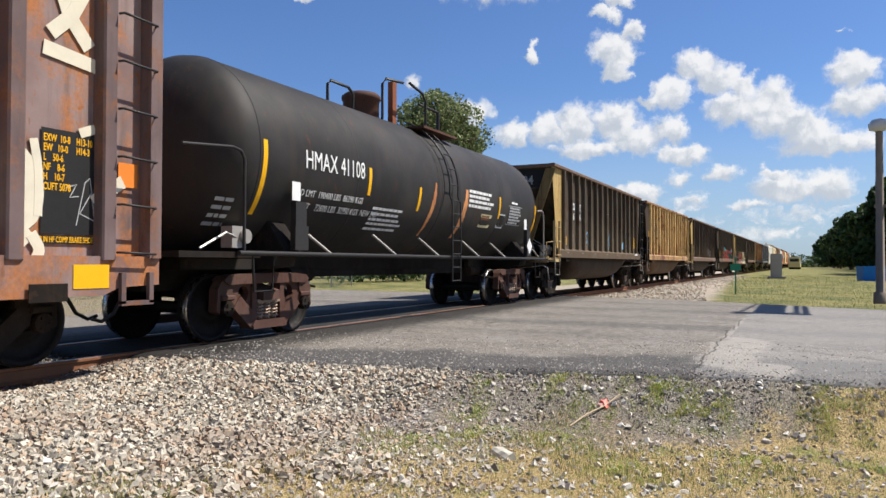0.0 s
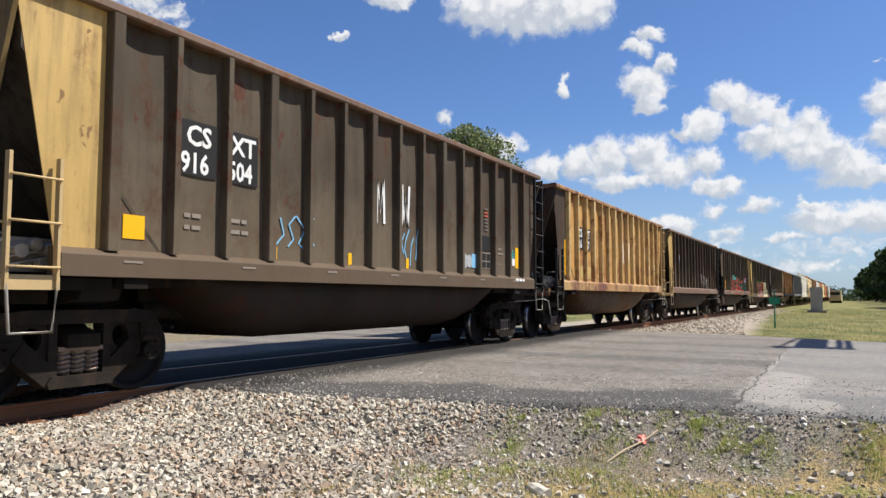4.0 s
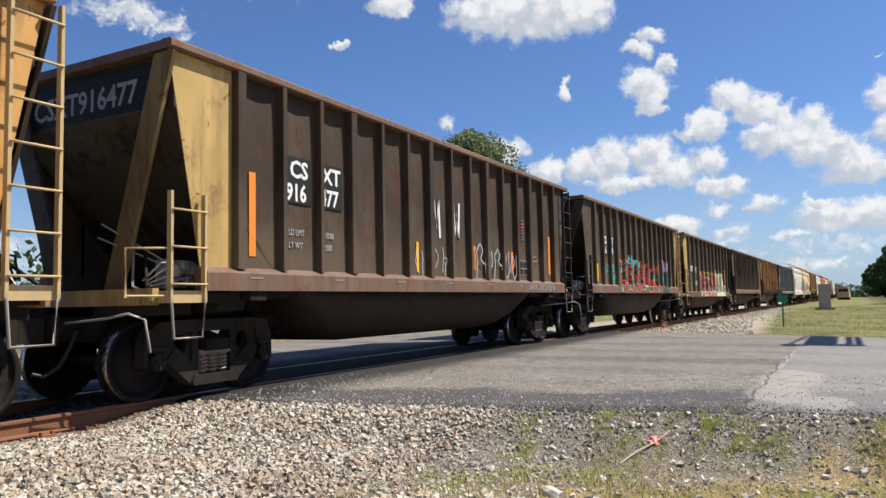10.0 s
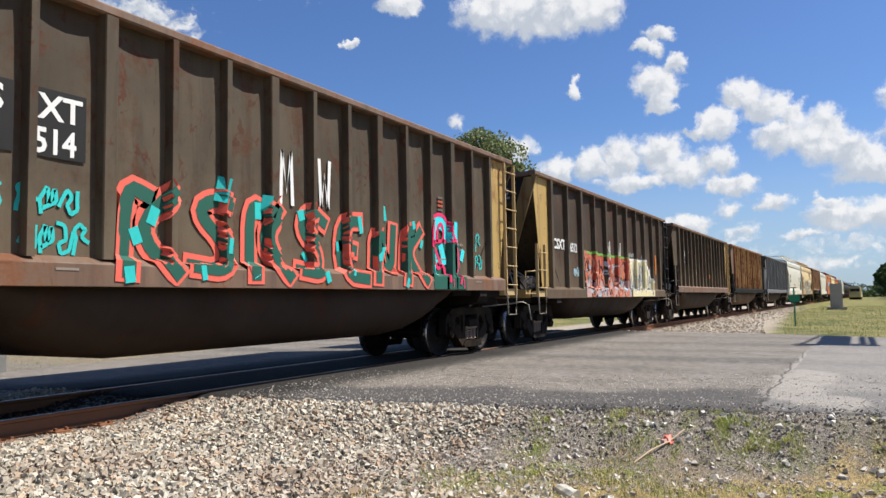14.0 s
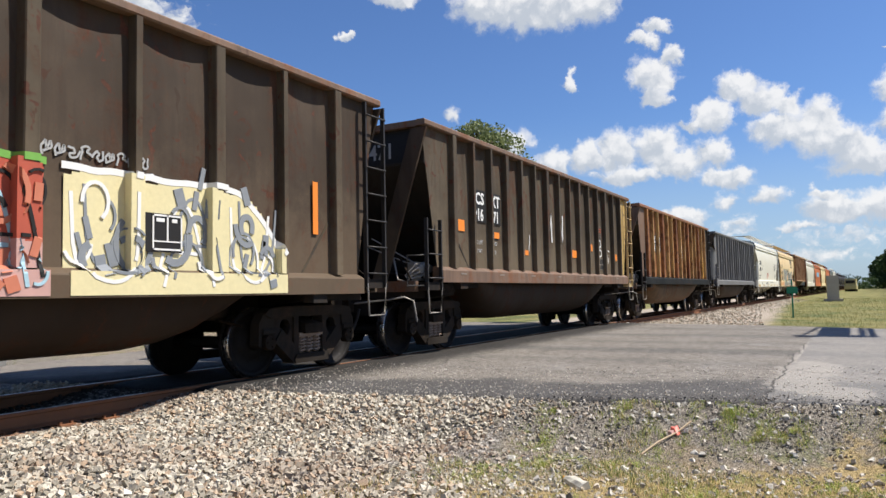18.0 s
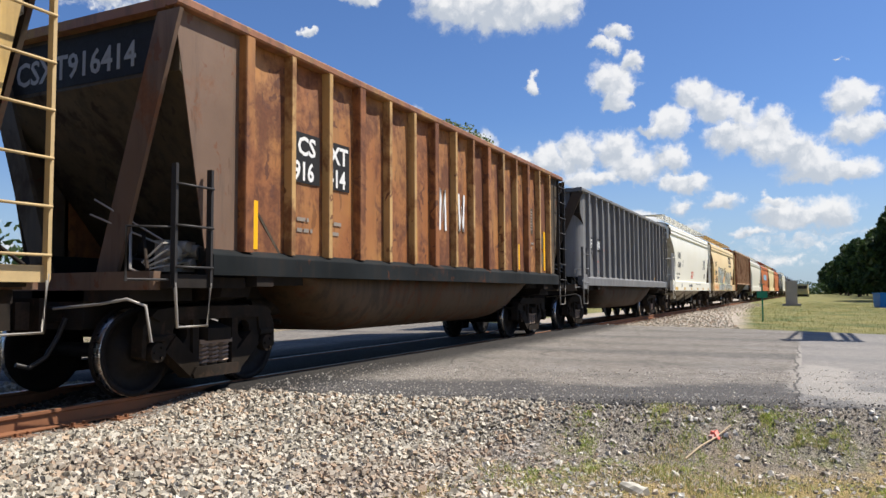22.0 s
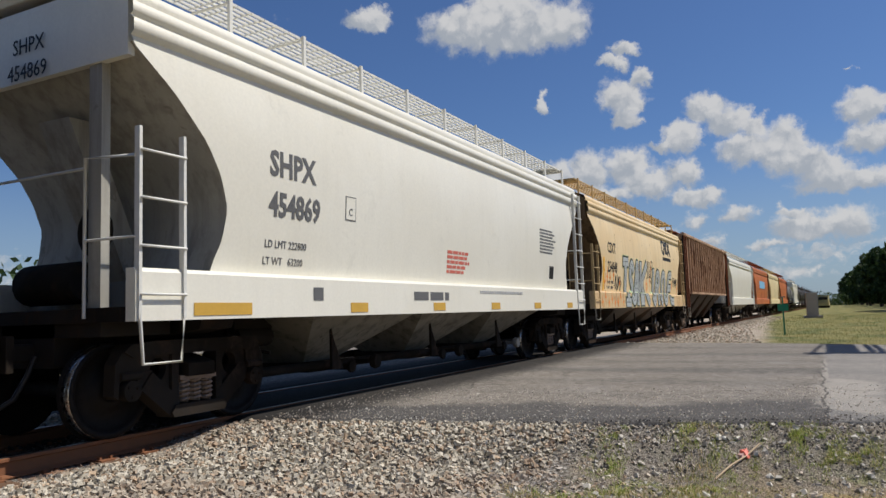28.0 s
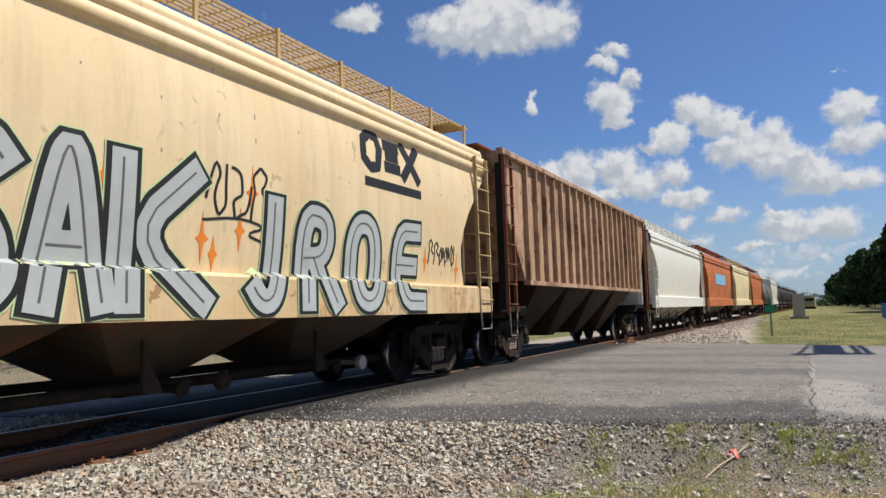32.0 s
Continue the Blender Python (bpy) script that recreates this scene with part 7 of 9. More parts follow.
def ground_z(x, y):
    """Lies under the road, the ballast and the grass."""
    c, _ = track(x)
    off = y - c
    in_road = min(x - near_edge(y), far_edge(y) - x)
    if off < 0:
        z = lerp([(-40, -0.75), (-9, -0.56), (-6.2, -0.46), (-4.2, -0.30), (-2.6, -0.21), (-1.3, -0.19), (1.0, -0.19)], off)
    else:
        z = lerp([(0, -0.19), (1.5, -0.19), (4.0, -0.45), (60, -0.6)], off)
    if x > 23:
        z = lerp([(-40, -0.5), (-9, -0.30), (-4.4, -0.25), (-2.6, -0.21), (-1.3, -0.19), (1.5, -0.19), (4, -0.45), (60, -0.6)], off)
    top = road_z(x, y) - 0.05
    k = max(0.0, min(1.0, (in_road + 1.3) / 1.3))
    k = k * k * (3 - 2 * k)
    z = z + (top - z) * k
    return z + (1 - k) * 0.02 * noise.noise((x * 0.9, y * 0.9, 7))


def axis(spans):
    out = []
    for a, b, step in spans:
        n = max(1, round((b - a) / step))
        out += [a + (b - a) * i / n for i in range(n)]
    return out + [spans[-1][1]]


def sheet(name, xs, ys, height, material, label, category, kind="structure", keep=None):
    verts = [(x, y, height(x, y)) for x in xs for y in ys]
    n = len(ys)
    faces = [(i * n + j, (i + 1) * n + j, (i + 1) * n + j + 1, i * n + j + 1) for i in range(len(xs) - 1) for j in range(n - 1)]
    me = bpy.data.meshes.new(name)
    me.from_pydata(verts, [], faces)
    me.polygons.foreach_set("use_smooth", [True] * len(faces))
    me.materials.append(material)
    return tagged(new(name, me), label, category, kind=kind)


def ground_material():
    m, n, b = surface("dry_grass_dirt_and_grit", 0.9, spec=0.2)
    p = n.add("ShaderNodeNewGeometry").outputs["Position"]
    xyz = n.add("ShaderNodeSeparateXYZ", {0: p}).outputs
    big, mid, fine, tiny = n.noise(p, 0.35, 4), n.noise(p, 1.6, 5, 0.6), n.noise(p, 14, 5, 0.65), n.noise(p, 90, 4, 0.6)
    speck = n.ramp(n.math("ADD", n.math("MULTIPLY", tiny, 0.6), n.math("MULTIPLY", n.noise(p, 34, 4, 0.7), 0.4)), 0.38, 0.62)
    soil = n.mix(speck, (0.04, 0.03, 0.02), (0.42, 0.335, 0.23))
    straw = n.mix(speck, (0.13, 0.09, 0.036), (0.56, 0.42, 0.20))
    green = n.mix(speck, (0.05, 0.075, 0.018), (0.26, 0.30, 0.075))
    # the mat of dry grass this side of the grit
    mat = n.math("SUBTRACT", 7.85, n.math("ADD", xyz["X"], n.math("MULTIPLY", xyz["Y"], 0.95)))
    mat = n.math("ADD", mat, n.math("ADD", n.math("MULTIPLY", n.math("SUBTRACT", mid, 0.5), 2.6), n.math("MULTIPLY", n.math("SUBTRACT", fine, 0.5), 0.9)))
    col = n.mix(n.ramp(mat, -0.15, 0.35), soil, straw)
    col = n.mix(n.math("MULTIPLY", n.ramp(n.noise(n.vec("ADD", p, (31, 7, 0)), 1.9, 6, 0.66), 0.51, 0.62), 0.6), col, green)
    # loose black grit along the broken edge of the road
    edge = n.math("SUBTRACT", n.math("ADD", xyz["X"], n.math("MULTIPLY", xyz["Y"], 0.33)), 8.05)
    edge = n.math("ADD", edge, n.math("MULTIPLY", n.math("SUBTRACT", mid, 0.5), 4.2))
    grit = n.mix(speck, (0.018, 0.016, 0.013), (0.36, 0.32, 0.265))
    band = n.math("MULTIPLY", n.math("MULTIPLY", n.ramp(edge, -1.5, -0.3), n.ramp(mat, 0.25, -0.2)), n.ramp(xyz["X"], 14.0, 12.0))
    col = n.mix(n.math("MULTIPLY", band, n.ramp(fine, 0.28, 0.46, 0.35, 0.85)), col, grit)
    stone = n.add("ShaderNodeTexVoronoi", {"Vector": p, "Scale": 28.0})
    pale = n.mix(n.add("ShaderNodeSeparateXYZ", {0: stone.outputs["Color"]}).outputs["X"], (0.16, 0.14, 0.12), (0.54, 0.50, 0.44))
    pale = n.mix(n.ramp(stone.outputs["Distance"], 0.3, 0.6), pale, (0.12, 0.104, 0.085))
    heapy = n.math("ADD", n.math("SUBTRACT", xyz["Y"], n.math("MULTIPLY", xyz["X"], -0.12)), n.math("MULTIPLY", n.math("SUBTRACT", mid, 0.5), 2.4))
    col = n.mix(n.math("MULTIPLY", n.ramp(heapy, 3.5, 4.3), n.ramp(xyz["X"], 9.0, 8.0)), col, pale)
    far = n.ramp(xyz["X"], 21.0, 24.0)
    lawn = n.mix(n.ramp(n.noise(p, 0.35, 6, 0.66), 0.36, 0.62), (0.06, 0.09, 0.016), (0.235, 0.205, 0.062))
    col = n.mix(n.math("MULTIPLY", far, 0.8), col, lawn)
    bed = n.math("SUBTRACT", n.math("ADD", xyz["Y"], n.math("MULTIPLY", n.math("SUBTRACT", mid, 0.5), 1.6)), n.math("MULTIPLY", xyz["X"], 0.05))
    sandy = n.math("MULTIPLY", n.math("MULTIPLY", far, n.ramp(bed, 0.9, 1.9)), n.ramp(xyz["Y"], 15.5, 14.0))
    col = n.mix(sandy, col, n.mix(fine, (0.24, 0.19, 0.14), (0.46, 0.40, 0.33)))
    n.l.new(col, b.inputs["Base Color"])
    bump(n, b, n.math("ADD", fine, n.math("MULTIPLY", tiny, 0.6)), 0.9, 0.04)
    return m


def asphalt():
    m, n, b = surface("worn_grey_asphalt", 0.85, spec=0.25)
    p = n.add("ShaderNodeNewGeometry").outputs["Position"]
    xyz = n.add("ShaderNodeSeparateXYZ", {0: p}).outputs
    tiny, fine = n.noise(p, 150, 3, 0.7), n.noise(p, 38, 4, 0.65)
    blotch = n.noise(p, 0.8, 5, 0.6)
    lane = n.noise(n.scaled(p, 1.15, 0.05, 1), 1.0, 3, 0.5)
    grain = n.math("ADD", n.math("MULTIPLY", tiny, 0.55), n.math("MULTIPLY", n.noise(p, 55, 3, 0.7), 0.45))
    col = n.mix(n.ramp(grain, 0.38, 0.62), (0.045, 0.039, 0.032), (0.305, 0.268, 0.222))
    col = n.mix(n.math("MULTIPLY", n.ramp(lane, 0.50, 0.62), 0.22), col, (0.075, 0.069, 0.063))
    # oily tracks across the road
    wob = n.math("ADD", xyz["X"], n.math("MULTIPLY", n.math("SUBTRACT", n.noise(n.scaled(p, 0.4, 0.4, 1), 1.0, 4, 0.6), 0.5), 1.1))
    for tx, tw, dark in ((13.9, 0.55, 0.62), (18.3, 0.5, 0.55), (16.0, 0.35, 0.25), (11.6, 0.4, 0.25), (21.5, 0.5, 0.4)):
        f = n.ramp(n.math("ABSOLUTE", n.math("SUBTRACT", wob, tx)), tw * 1.7, tw * 0.3, 0.0, dark)
        col = n.mix(f, col, n.mix(grain, (0.03, 0.028, 0.026), (0.10, 0.093, 0.086)))
    col = n.mix(n.math("MULTIPLY", n.ramp(blotch, 0.5, 0.75), 0.4), col, (0.24, 0.225, 0.205))
    col = n.mix(n.math("MULTIPLY", n.ramp(blotch, 0.45, 0.25), 0.35), col, (0.05, 0.047, 0.045))
    mottle = n.noise(p, 7.0, 5, 0.68)
    col = n.mix(n.ramp(mottle, 0.50, 0.66, 0.0, 0.38), col, (0.30, 0.275, 0.24))
    col = n.mix(n.ramp(mottle, 0.48, 0.34, 0.0, 0.45), col, (0.05, 0.046, 0.042))
    # darker, newer mix along the near edge
    side = n.math("ADD", xyz["X"], n.math("ADD", n.math("MULTIPLY", xyz["Y"], 0.30), n.math("MULTIPLY", n.math("SUBTRACT", blotch, 0.5), 2.0)))
    col = n.mix(n.ramp(side, 10.2, 9.5, 0.0, 0.88), col, n.mix(fine, (0.028, 0.026, 0.025), (0.085, 0.08, 0.075)))
    old = n.ramp(n.math("ADD", xyz["Y"], n.math("MULTIPLY", n.math("SUBTRACT", n.noise(p, 2.2, 5), 0.5), 0.3)), 0.98, 0.95)
    col = n.mix(n.math("MULTIPLY", old, 0.5), col, n.mix(tiny, (0.15, 0.142, 0.132), (0.32, 0.305, 0.285)))
    rough_edge = n.math("MULTIPLY", n.math("SUBTRACT", n.noise(p, 2.4, 6, 0.6), 0.5), 1.6)
    worn = None
    for ex, ey, rx, ry in ((9.6, 0.74, 0.9, 0.40), (11.2, 0.70, 1.5, 0.42), (14.2, 0.98, 3.4, 0.05), (8.9, 0.3, 0.6, 0.35)):
        q = n.vec("MULTIPLY", n.vec("SUBTRACT", p, (ex, ey, 0)), (1 / rx, 1 / ry, 0))
        v = n.math("SUBTRACT", 1.0, n.math("ADD", n.vec("LENGTH", q), rough_edge))
        worn = v if worn is None else n.math("MAXIMUM", worn, v)
    col = n.mix(n.ramp(n.math("ADD", worn, n.math("MULTIPLY", n.math("SUBTRACT", fine, 0.5), 0.8)), -0.05, 0.22, 0.0, 0.55), col, n.mix(grain, (0.17, 0.155, 0.13), (0.50, 0.455, 0.395)))
    # the open joint along the old strip
    joint = n.math("ABSOLUTE", n.math("SUBTRACT", n.math("ADD", xyz["Y"], n.math("MULTIPLY", n.math("SUBTRACT", n.noise(p, 1.6, 5, 0.6), 0.5), 0.30)), 1.0))
    col = n.mix(n.math("MULTIPLY", n.ramp(joint, 0.022, 0.008), n.ramp(xyz["X"], 17.5, 16.0, 0.0, 0.8)), col, (0.028, 0.025, 0.022))
    cell = n.add("ShaderNodeTexVoronoi", {"Vector": p, "Scale": 40.0})
    odd = n.add("ShaderNodeSeparateXYZ", {0: cell.outputs["Color"]}).outputs
    pebble = n.math("MULTIPLY", n.ramp(odd["X"], 0.80, 0.86), n.ramp(cell.outputs["Distance"], 0.42, 0.25))
    col = n.mix(n.math("MULTIPLY", pebble, n.ramp(blotch, 0.35, 0.6, 0.25, 0.75)), col, n.mix(odd["Y"], (0.22, 0.20, 0.175), (0.52, 0.48, 0.42)))
    pit = n.math("MULTIPLY", n.ramp(odd["Z"], 0.78, 0.86), n.ramp(cell.outputs["Distance"], 0.5, 0.3))
    col = n.mix(n.math("MULTIPLY", pit, 0.55), col, (0.03, 0.027, 0.025))
    # the train's deep shade painted into the asphalt between and beside the rails
    train_shade = n.math("ADD", n.math("ABSOLUTE", n.math("SUBTRACT", xyz["Y"], TRACK_Y)), n.math("MULTIPLY", n.math("SUBTRACT", mottle, 0.5), 0.6))
    col = n.mix(n.ramp(train_shade, 2.5, 1.5, 0.0, 0.9), col, (0.013, 0.011, 0.009))
    chips = n.ramp(n.noise(p, 60, 2, 0.5), 0.70, 0.76)
    col = n.mix(n.math("MULTIPLY", chips, n.ramp(side, 10.5, 8.6, 0.05, 0.6)), col, (0.42, 0.40, 0.37))
    vor = n.add("ShaderNodeTexVoronoi", {"Vector": n.vec("ADD", p, n.scaled(n.vec("SUBTRACT", n.add("ShaderNodeTexNoise", {"Vector": p, "Scale": 1.7, "Detail": 4.0}).outputs["Color"], (0.5, 0.5, 0.5)), 0.9, 0.9, 0)), "Scale": 0.42})
    vor.feature = "DISTANCE_TO_EDGE"
    crack = n.math("MULTIPLY", n.ramp(vor.outputs["Distance"], 0.012, 0.003), n.ramp(n.noise(p, 0.33, 2), 0.50, 0.58))
    col = n.mix(n.math("MULTIPLY", crack, 0.35), col, (0.02, 0.018, 0.016))
    n.l.new(col, b.inputs["Base Color"])
    bump(n, b, n.math("SUBTRACT", n.math("ADD", tiny, fine), n.math("MULTIPLY", crack, 3.0)), 0.5, 0.006)
    return m


def stone_material(name, dark, light, warm, soilness=0.0):
    m, n, b = surface(name, 0.85, spec=0.25)
    r = n.add("ShaderNodeNewGeometry").outputs["Random Per Island"]
    p = n.add("ShaderNodeTexCoord").outputs["Object"]
    col = n.mix(n.ramp(r, 0.0, 0.8, smooth=False), dark, light)
    col = n.mix(n.ramp(n.math("FRACT", n.math("MULTIPLY", r, 7.31)), 0.62, 0.95), col, warm)
    rust = n.ramp(n.noise(p, 0.8, 3), 0.52, 0.68)
    col = n.mix(n.math("MULTIPLY", rust, 0.35), col, (0.26, 0.165, 0.11))
    # shade under the train painted into the stones between the rails
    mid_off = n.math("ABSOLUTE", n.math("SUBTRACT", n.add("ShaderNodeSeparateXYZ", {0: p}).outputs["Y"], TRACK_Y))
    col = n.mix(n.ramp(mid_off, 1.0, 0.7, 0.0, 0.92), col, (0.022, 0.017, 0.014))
    # rust dust from the rails
    off = n.math("ABSOLUTE", n.math("SUBTRACT", n.add("ShaderNodeSeparateXYZ", {0: p}).outputs["Y"], TRACK_Y - GAUGE))
    tint = n.ramp(n.math("ADD", off, n.math("MULTIPLY", n.noise(p, 2.0, 3), 0.5)), 0.75, 0.35, 0.0, 0.8)
    col = n.mix(tint, col, (0.17, 0.082, 0.045))
    grain = n.noise(p, 120, 3, 0.6)
    col = n.mix(0.35, col, n.mix(grain, (0.4, 0.4, 0.4), (1, 1, 1)), "MULTIPLY")
    n.l.new(col, b.inputs["Base Color"])
    bump(n, b, grain, 0.4, 0.006)
    return m


def stones(name, places, material, label, seed, category="gravel"):
    """Broken stones in one mesh: (x, y, z, size)."""
    rng = np.random.default_rng(seed)
    k = len(places)
    base = np.array([(-1, -1, -1), (1, -1, -1), (1, 1, -1), (-1, 1, -1), (-1, -1, 1), (1, -1, 1), (1, 1, 1), (-1, 1, 1)], float)
    quad = np.array([(0, 3, 2, 1), (4, 5, 6, 7), (0, 1, 5, 4), (1, 2, 6, 5), (2, 3, 7, 6), (3, 0, 4, 7)])
    p = np.array(places)
    v = base[None] * rng.uniform(0.35, 1.0, (k, 8, 3))
    v[:, 4:, :2] *= rng.uniform(0.35, 0.95, (k, 1, 1))
    v *= np.stack([rng.uniform(0.8, 1.35, k), rng.uniform(0.7, 1.1, k), rng.uniform(0.5, 0.85, k)], 1)[:, None]
    q = rng.normal(size=(k, 4)) * np.array([1, 0.35, 0.35, 1.4])
    q /= np.linalg.norm(q, axis=1)[:, None]
    w, x, y, z = q.T
    rot = np.stack([1 - 2 * (y * y + z * z), 2 * (x * y - z * w), 2 * (x * z + y * w), 2 * (x * y + z * w), 1 - 2 * (x * x + z * z), 2 * (y * z - x * w),
                    2 * (x * z - y * w), 2 * (y * z + x * w), 1 - 2 * (x * x + y * y)], 1).reshape(k, 3, 3)
    v = np.einsum("kij,knj->kni", rot, v) * (p[:, 3] / 2)[:, None, None] + p[:, None, :3]
    me = bpy.data.meshes.new(name)
    me.from_pydata(v.reshape(-1, 3).tolist(), [], (quad[None] + 8 * np.arange(k)[:, None, None]).reshape(-1, 4).tolist())
    me.materials.append(material)
    return tagged(new(name, me), label, category, kind="stuff")


def blades(name, places, material, label, seed, category="grass"):
    """Grass blades in one mesh: (x, y, z, height)."""
    rng = np.random.default_rng(seed)
    p = np.array(places)
    k = len(p)
    a, lean = rng.uniform(0, math.tau, k), rng.uniform(0.15, 0.9, k)
    wd = p[:, 3] * rng.uniform(0.022, 0.05, k)
    u = np.stack([np.cos(a), np.sin(a), 0 * a], 1)
    s = np.stack([-np.sin(a), np.cos(a), 0 * a], 1)
    up = np.array([0, 0, 1.0])
    root = p[:, :3]
    mid = root + up * (p[:, 3] * 0.6)[:, None] + u * (p[:, 3] * lean * 0.3)[:, None]
    tip = root + up * (p[:, 3] * (1 - 0.3 * lean))[:, None] + u * (p[:, 3] * lean)[:, None]
    v = np.stack([root - s * wd[:, None], root + s * wd[:, None], mid + s * (wd * 0.7)[:, None], mid - s * (wd * 0.7)[:, None], tip], 1)
    o = 5 * np.arange(k)[:, None]
    me = bpy.data.meshes.new(name)
    me.from_pydata(v.reshape(-1, 3).tolist(), [], (np.array([0, 1, 2, 3]) + o).tolist() + (np.array([3, 2, 4]) + o).tolist())
    me.materials.append(material)
    return tagged(new(name, me), label, category, kind="stuff")


def leaf_material(name, dark, light, straw=None, share=0.3):
    m, n, b = surface(name, 0.6, spec=0.25)
    r = n.add("ShaderNodeNewGeometry").outputs["Random Per Island"]
    col = n.mix(r, dark, light)
    if straw:
        p = n.add("ShaderNodeNewGeometry").outputs["Position"]
        k = n.math("ADD", n.math("FRACT", n.math("MULTIPLY", r, 5.7)), n.math("SUBTRACT", n.noise(p, 0.7, 3), 0.5))
        col = n.mix(n.ramp(k, 1 - share - 0.1, 1 - share + 0.1), col, straw)
    n.l.new(col, b.inputs["Base Color"])
    t = n.add("ShaderNodeBsdfTranslucent", {"Color": col})
    mix = n.add("ShaderNodeMixShader", {0: 0.25})
    n.l.new(b.outputs[0], mix.inputs[1]), n.l.new(t.outputs[0], mix.inputs[2])
    n.l.new(mix.outputs[0], n.n["Material Output"].inputs[0])
    return m


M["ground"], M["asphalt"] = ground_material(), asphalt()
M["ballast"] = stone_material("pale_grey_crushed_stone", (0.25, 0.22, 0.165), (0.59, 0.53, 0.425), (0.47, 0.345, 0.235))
M["pale_stone"] = stone_material("whitish_loose_stone", (0.20, 0.18, 0.15), (0.74, 0.69, 0.60), (0.62, 0.53, 0.42))
M["black_grit"] = stone_material("dark_broken_asphalt_grit", (0.02, 0.019, 0.018), (0.16, 0.15, 0.14), (0.52, 0.485, 0.43))
M["rail_rust"] = plain("rust_brown_rail_steel", (0.20, 0.085, 0.040), 0.8, 0.0, 0.35, 9.0)
M["rail_top"] = plain("worn_bright_rail_head", (0.40, 0.33, 0.28), 0.35, 0.9, 0.2)
M["tie"] = plain("rust_stained_weathered_timber", (0.13, 0.075, 0.045), 0.9, 0.0, 0.5, 6.0, 0.6)
M["patch"] = plain("pale_broken_concrete_patch", (0.27, 0.255, 0.235), 0.92, 0.0, 0.35, 60.0, 0.7)
M["grass"] = leaf_material("dry_green_grass", (0.18, 0.25, 0.04), (0.46, 0.54, 0.12), (0.62, 0.52, 0.25), 0.28)
M["dry_grass"] = leaf_material("straw_dry_grass", (0.12, 0.15, 0.035), (0.34, 0.38, 0.10), (0.62, 0.47, 0.24), 0.55)
M["lawn"] = leaf_material("sunny_verge_grass", (0.055, 0.09, 0.014), (0.17, 0.20, 0.045), (0.31, 0.255, 0.09), 0.30)
M["leaf"] = leaf_material("dark_green_foliage", (0.016, 0.034, 0.012), (0.075, 0.12, 0.035))
M["pine"] = leaf_material("pine_green_foliage", (0.08, 0.115, 0.04), (0.27, 0.30, 0.13))
M["bark"] = plain("grey_brown_bark", (0.12, 0.09, 0.065), 0.9, 0.0, 0.4, 5.0, 0.6)

XS = axis([(-900, -60, 120), (-60, -4, 8), (-4, 14, 0.30), (14, 40, 1.0), (40, 160, 6), (160, 1500, 90)])
YS = axis([(-900, -40, 100), (-40, -6, 4), (-6, 11, 0.30), (11, 40, 2.5), (40, 900, 90)])
sheet("ground", XS, YS, ground_z, M["ground"], "dry grass, dirt and loose grit", "ground")


def build_road():
    """Asphalt in strips before, between and behind the rails, with flangeways beside them."""
    road = thing("road", "worn grey asphalt road over the crossing", "road", kind="structure")
    near, far = TRACK_Y - GAUGE, TRACK_Y + GAUGE
    for y0, y1, step in ((-70, -6, 4), (-6, near - 0.05, 0.16), (near + 0.10, far - 0.10, 0.16), (far + 0.05, 20, 0.5), (20, 80, 6)):
        ys = axis([(y0, y1, step)])
        us = [0, 0.004, 0.012, 0.03, 0.06, 0.1] + [0.1 + 0.9 * k / 26 for k in range(1, 26)] + [0.985, 0.996, 1.0]
        nx = len(us)
        top, low = [], []
        for y in ys:
            a, b = near_edge(y), far_edge(y)
            for u in us:
                x = a + (b - a) * u
                drop = 0.05 * (1 - min(1, min(u, 1 - u) * (b - a) / 0.22)) ** 2
                top.append((x, y, road_z(x, y) - drop)), low.append((x, y, road_z(x, y) - 0.12))
        k = len(top)
        fs = [(j * nx + i, j * nx + i + 1, (j + 1) * nx + i + 1, (j + 1) * nx + i) for j in range(len(ys) - 1) for i in range(nx - 1)]
        rim = [j * nx for j in range(len(ys))], [j * nx + nx - 1 for j in range(len(ys))], list(range(nx)), [k - nx + i for i in range(nx)]
        for line in rim:
            fs += [(p, q, k + q, k + p) for p, q in zip(line, line[1:])]
        me = Mesh().quads(top + low, fs, True)
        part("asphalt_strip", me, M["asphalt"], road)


build_road()


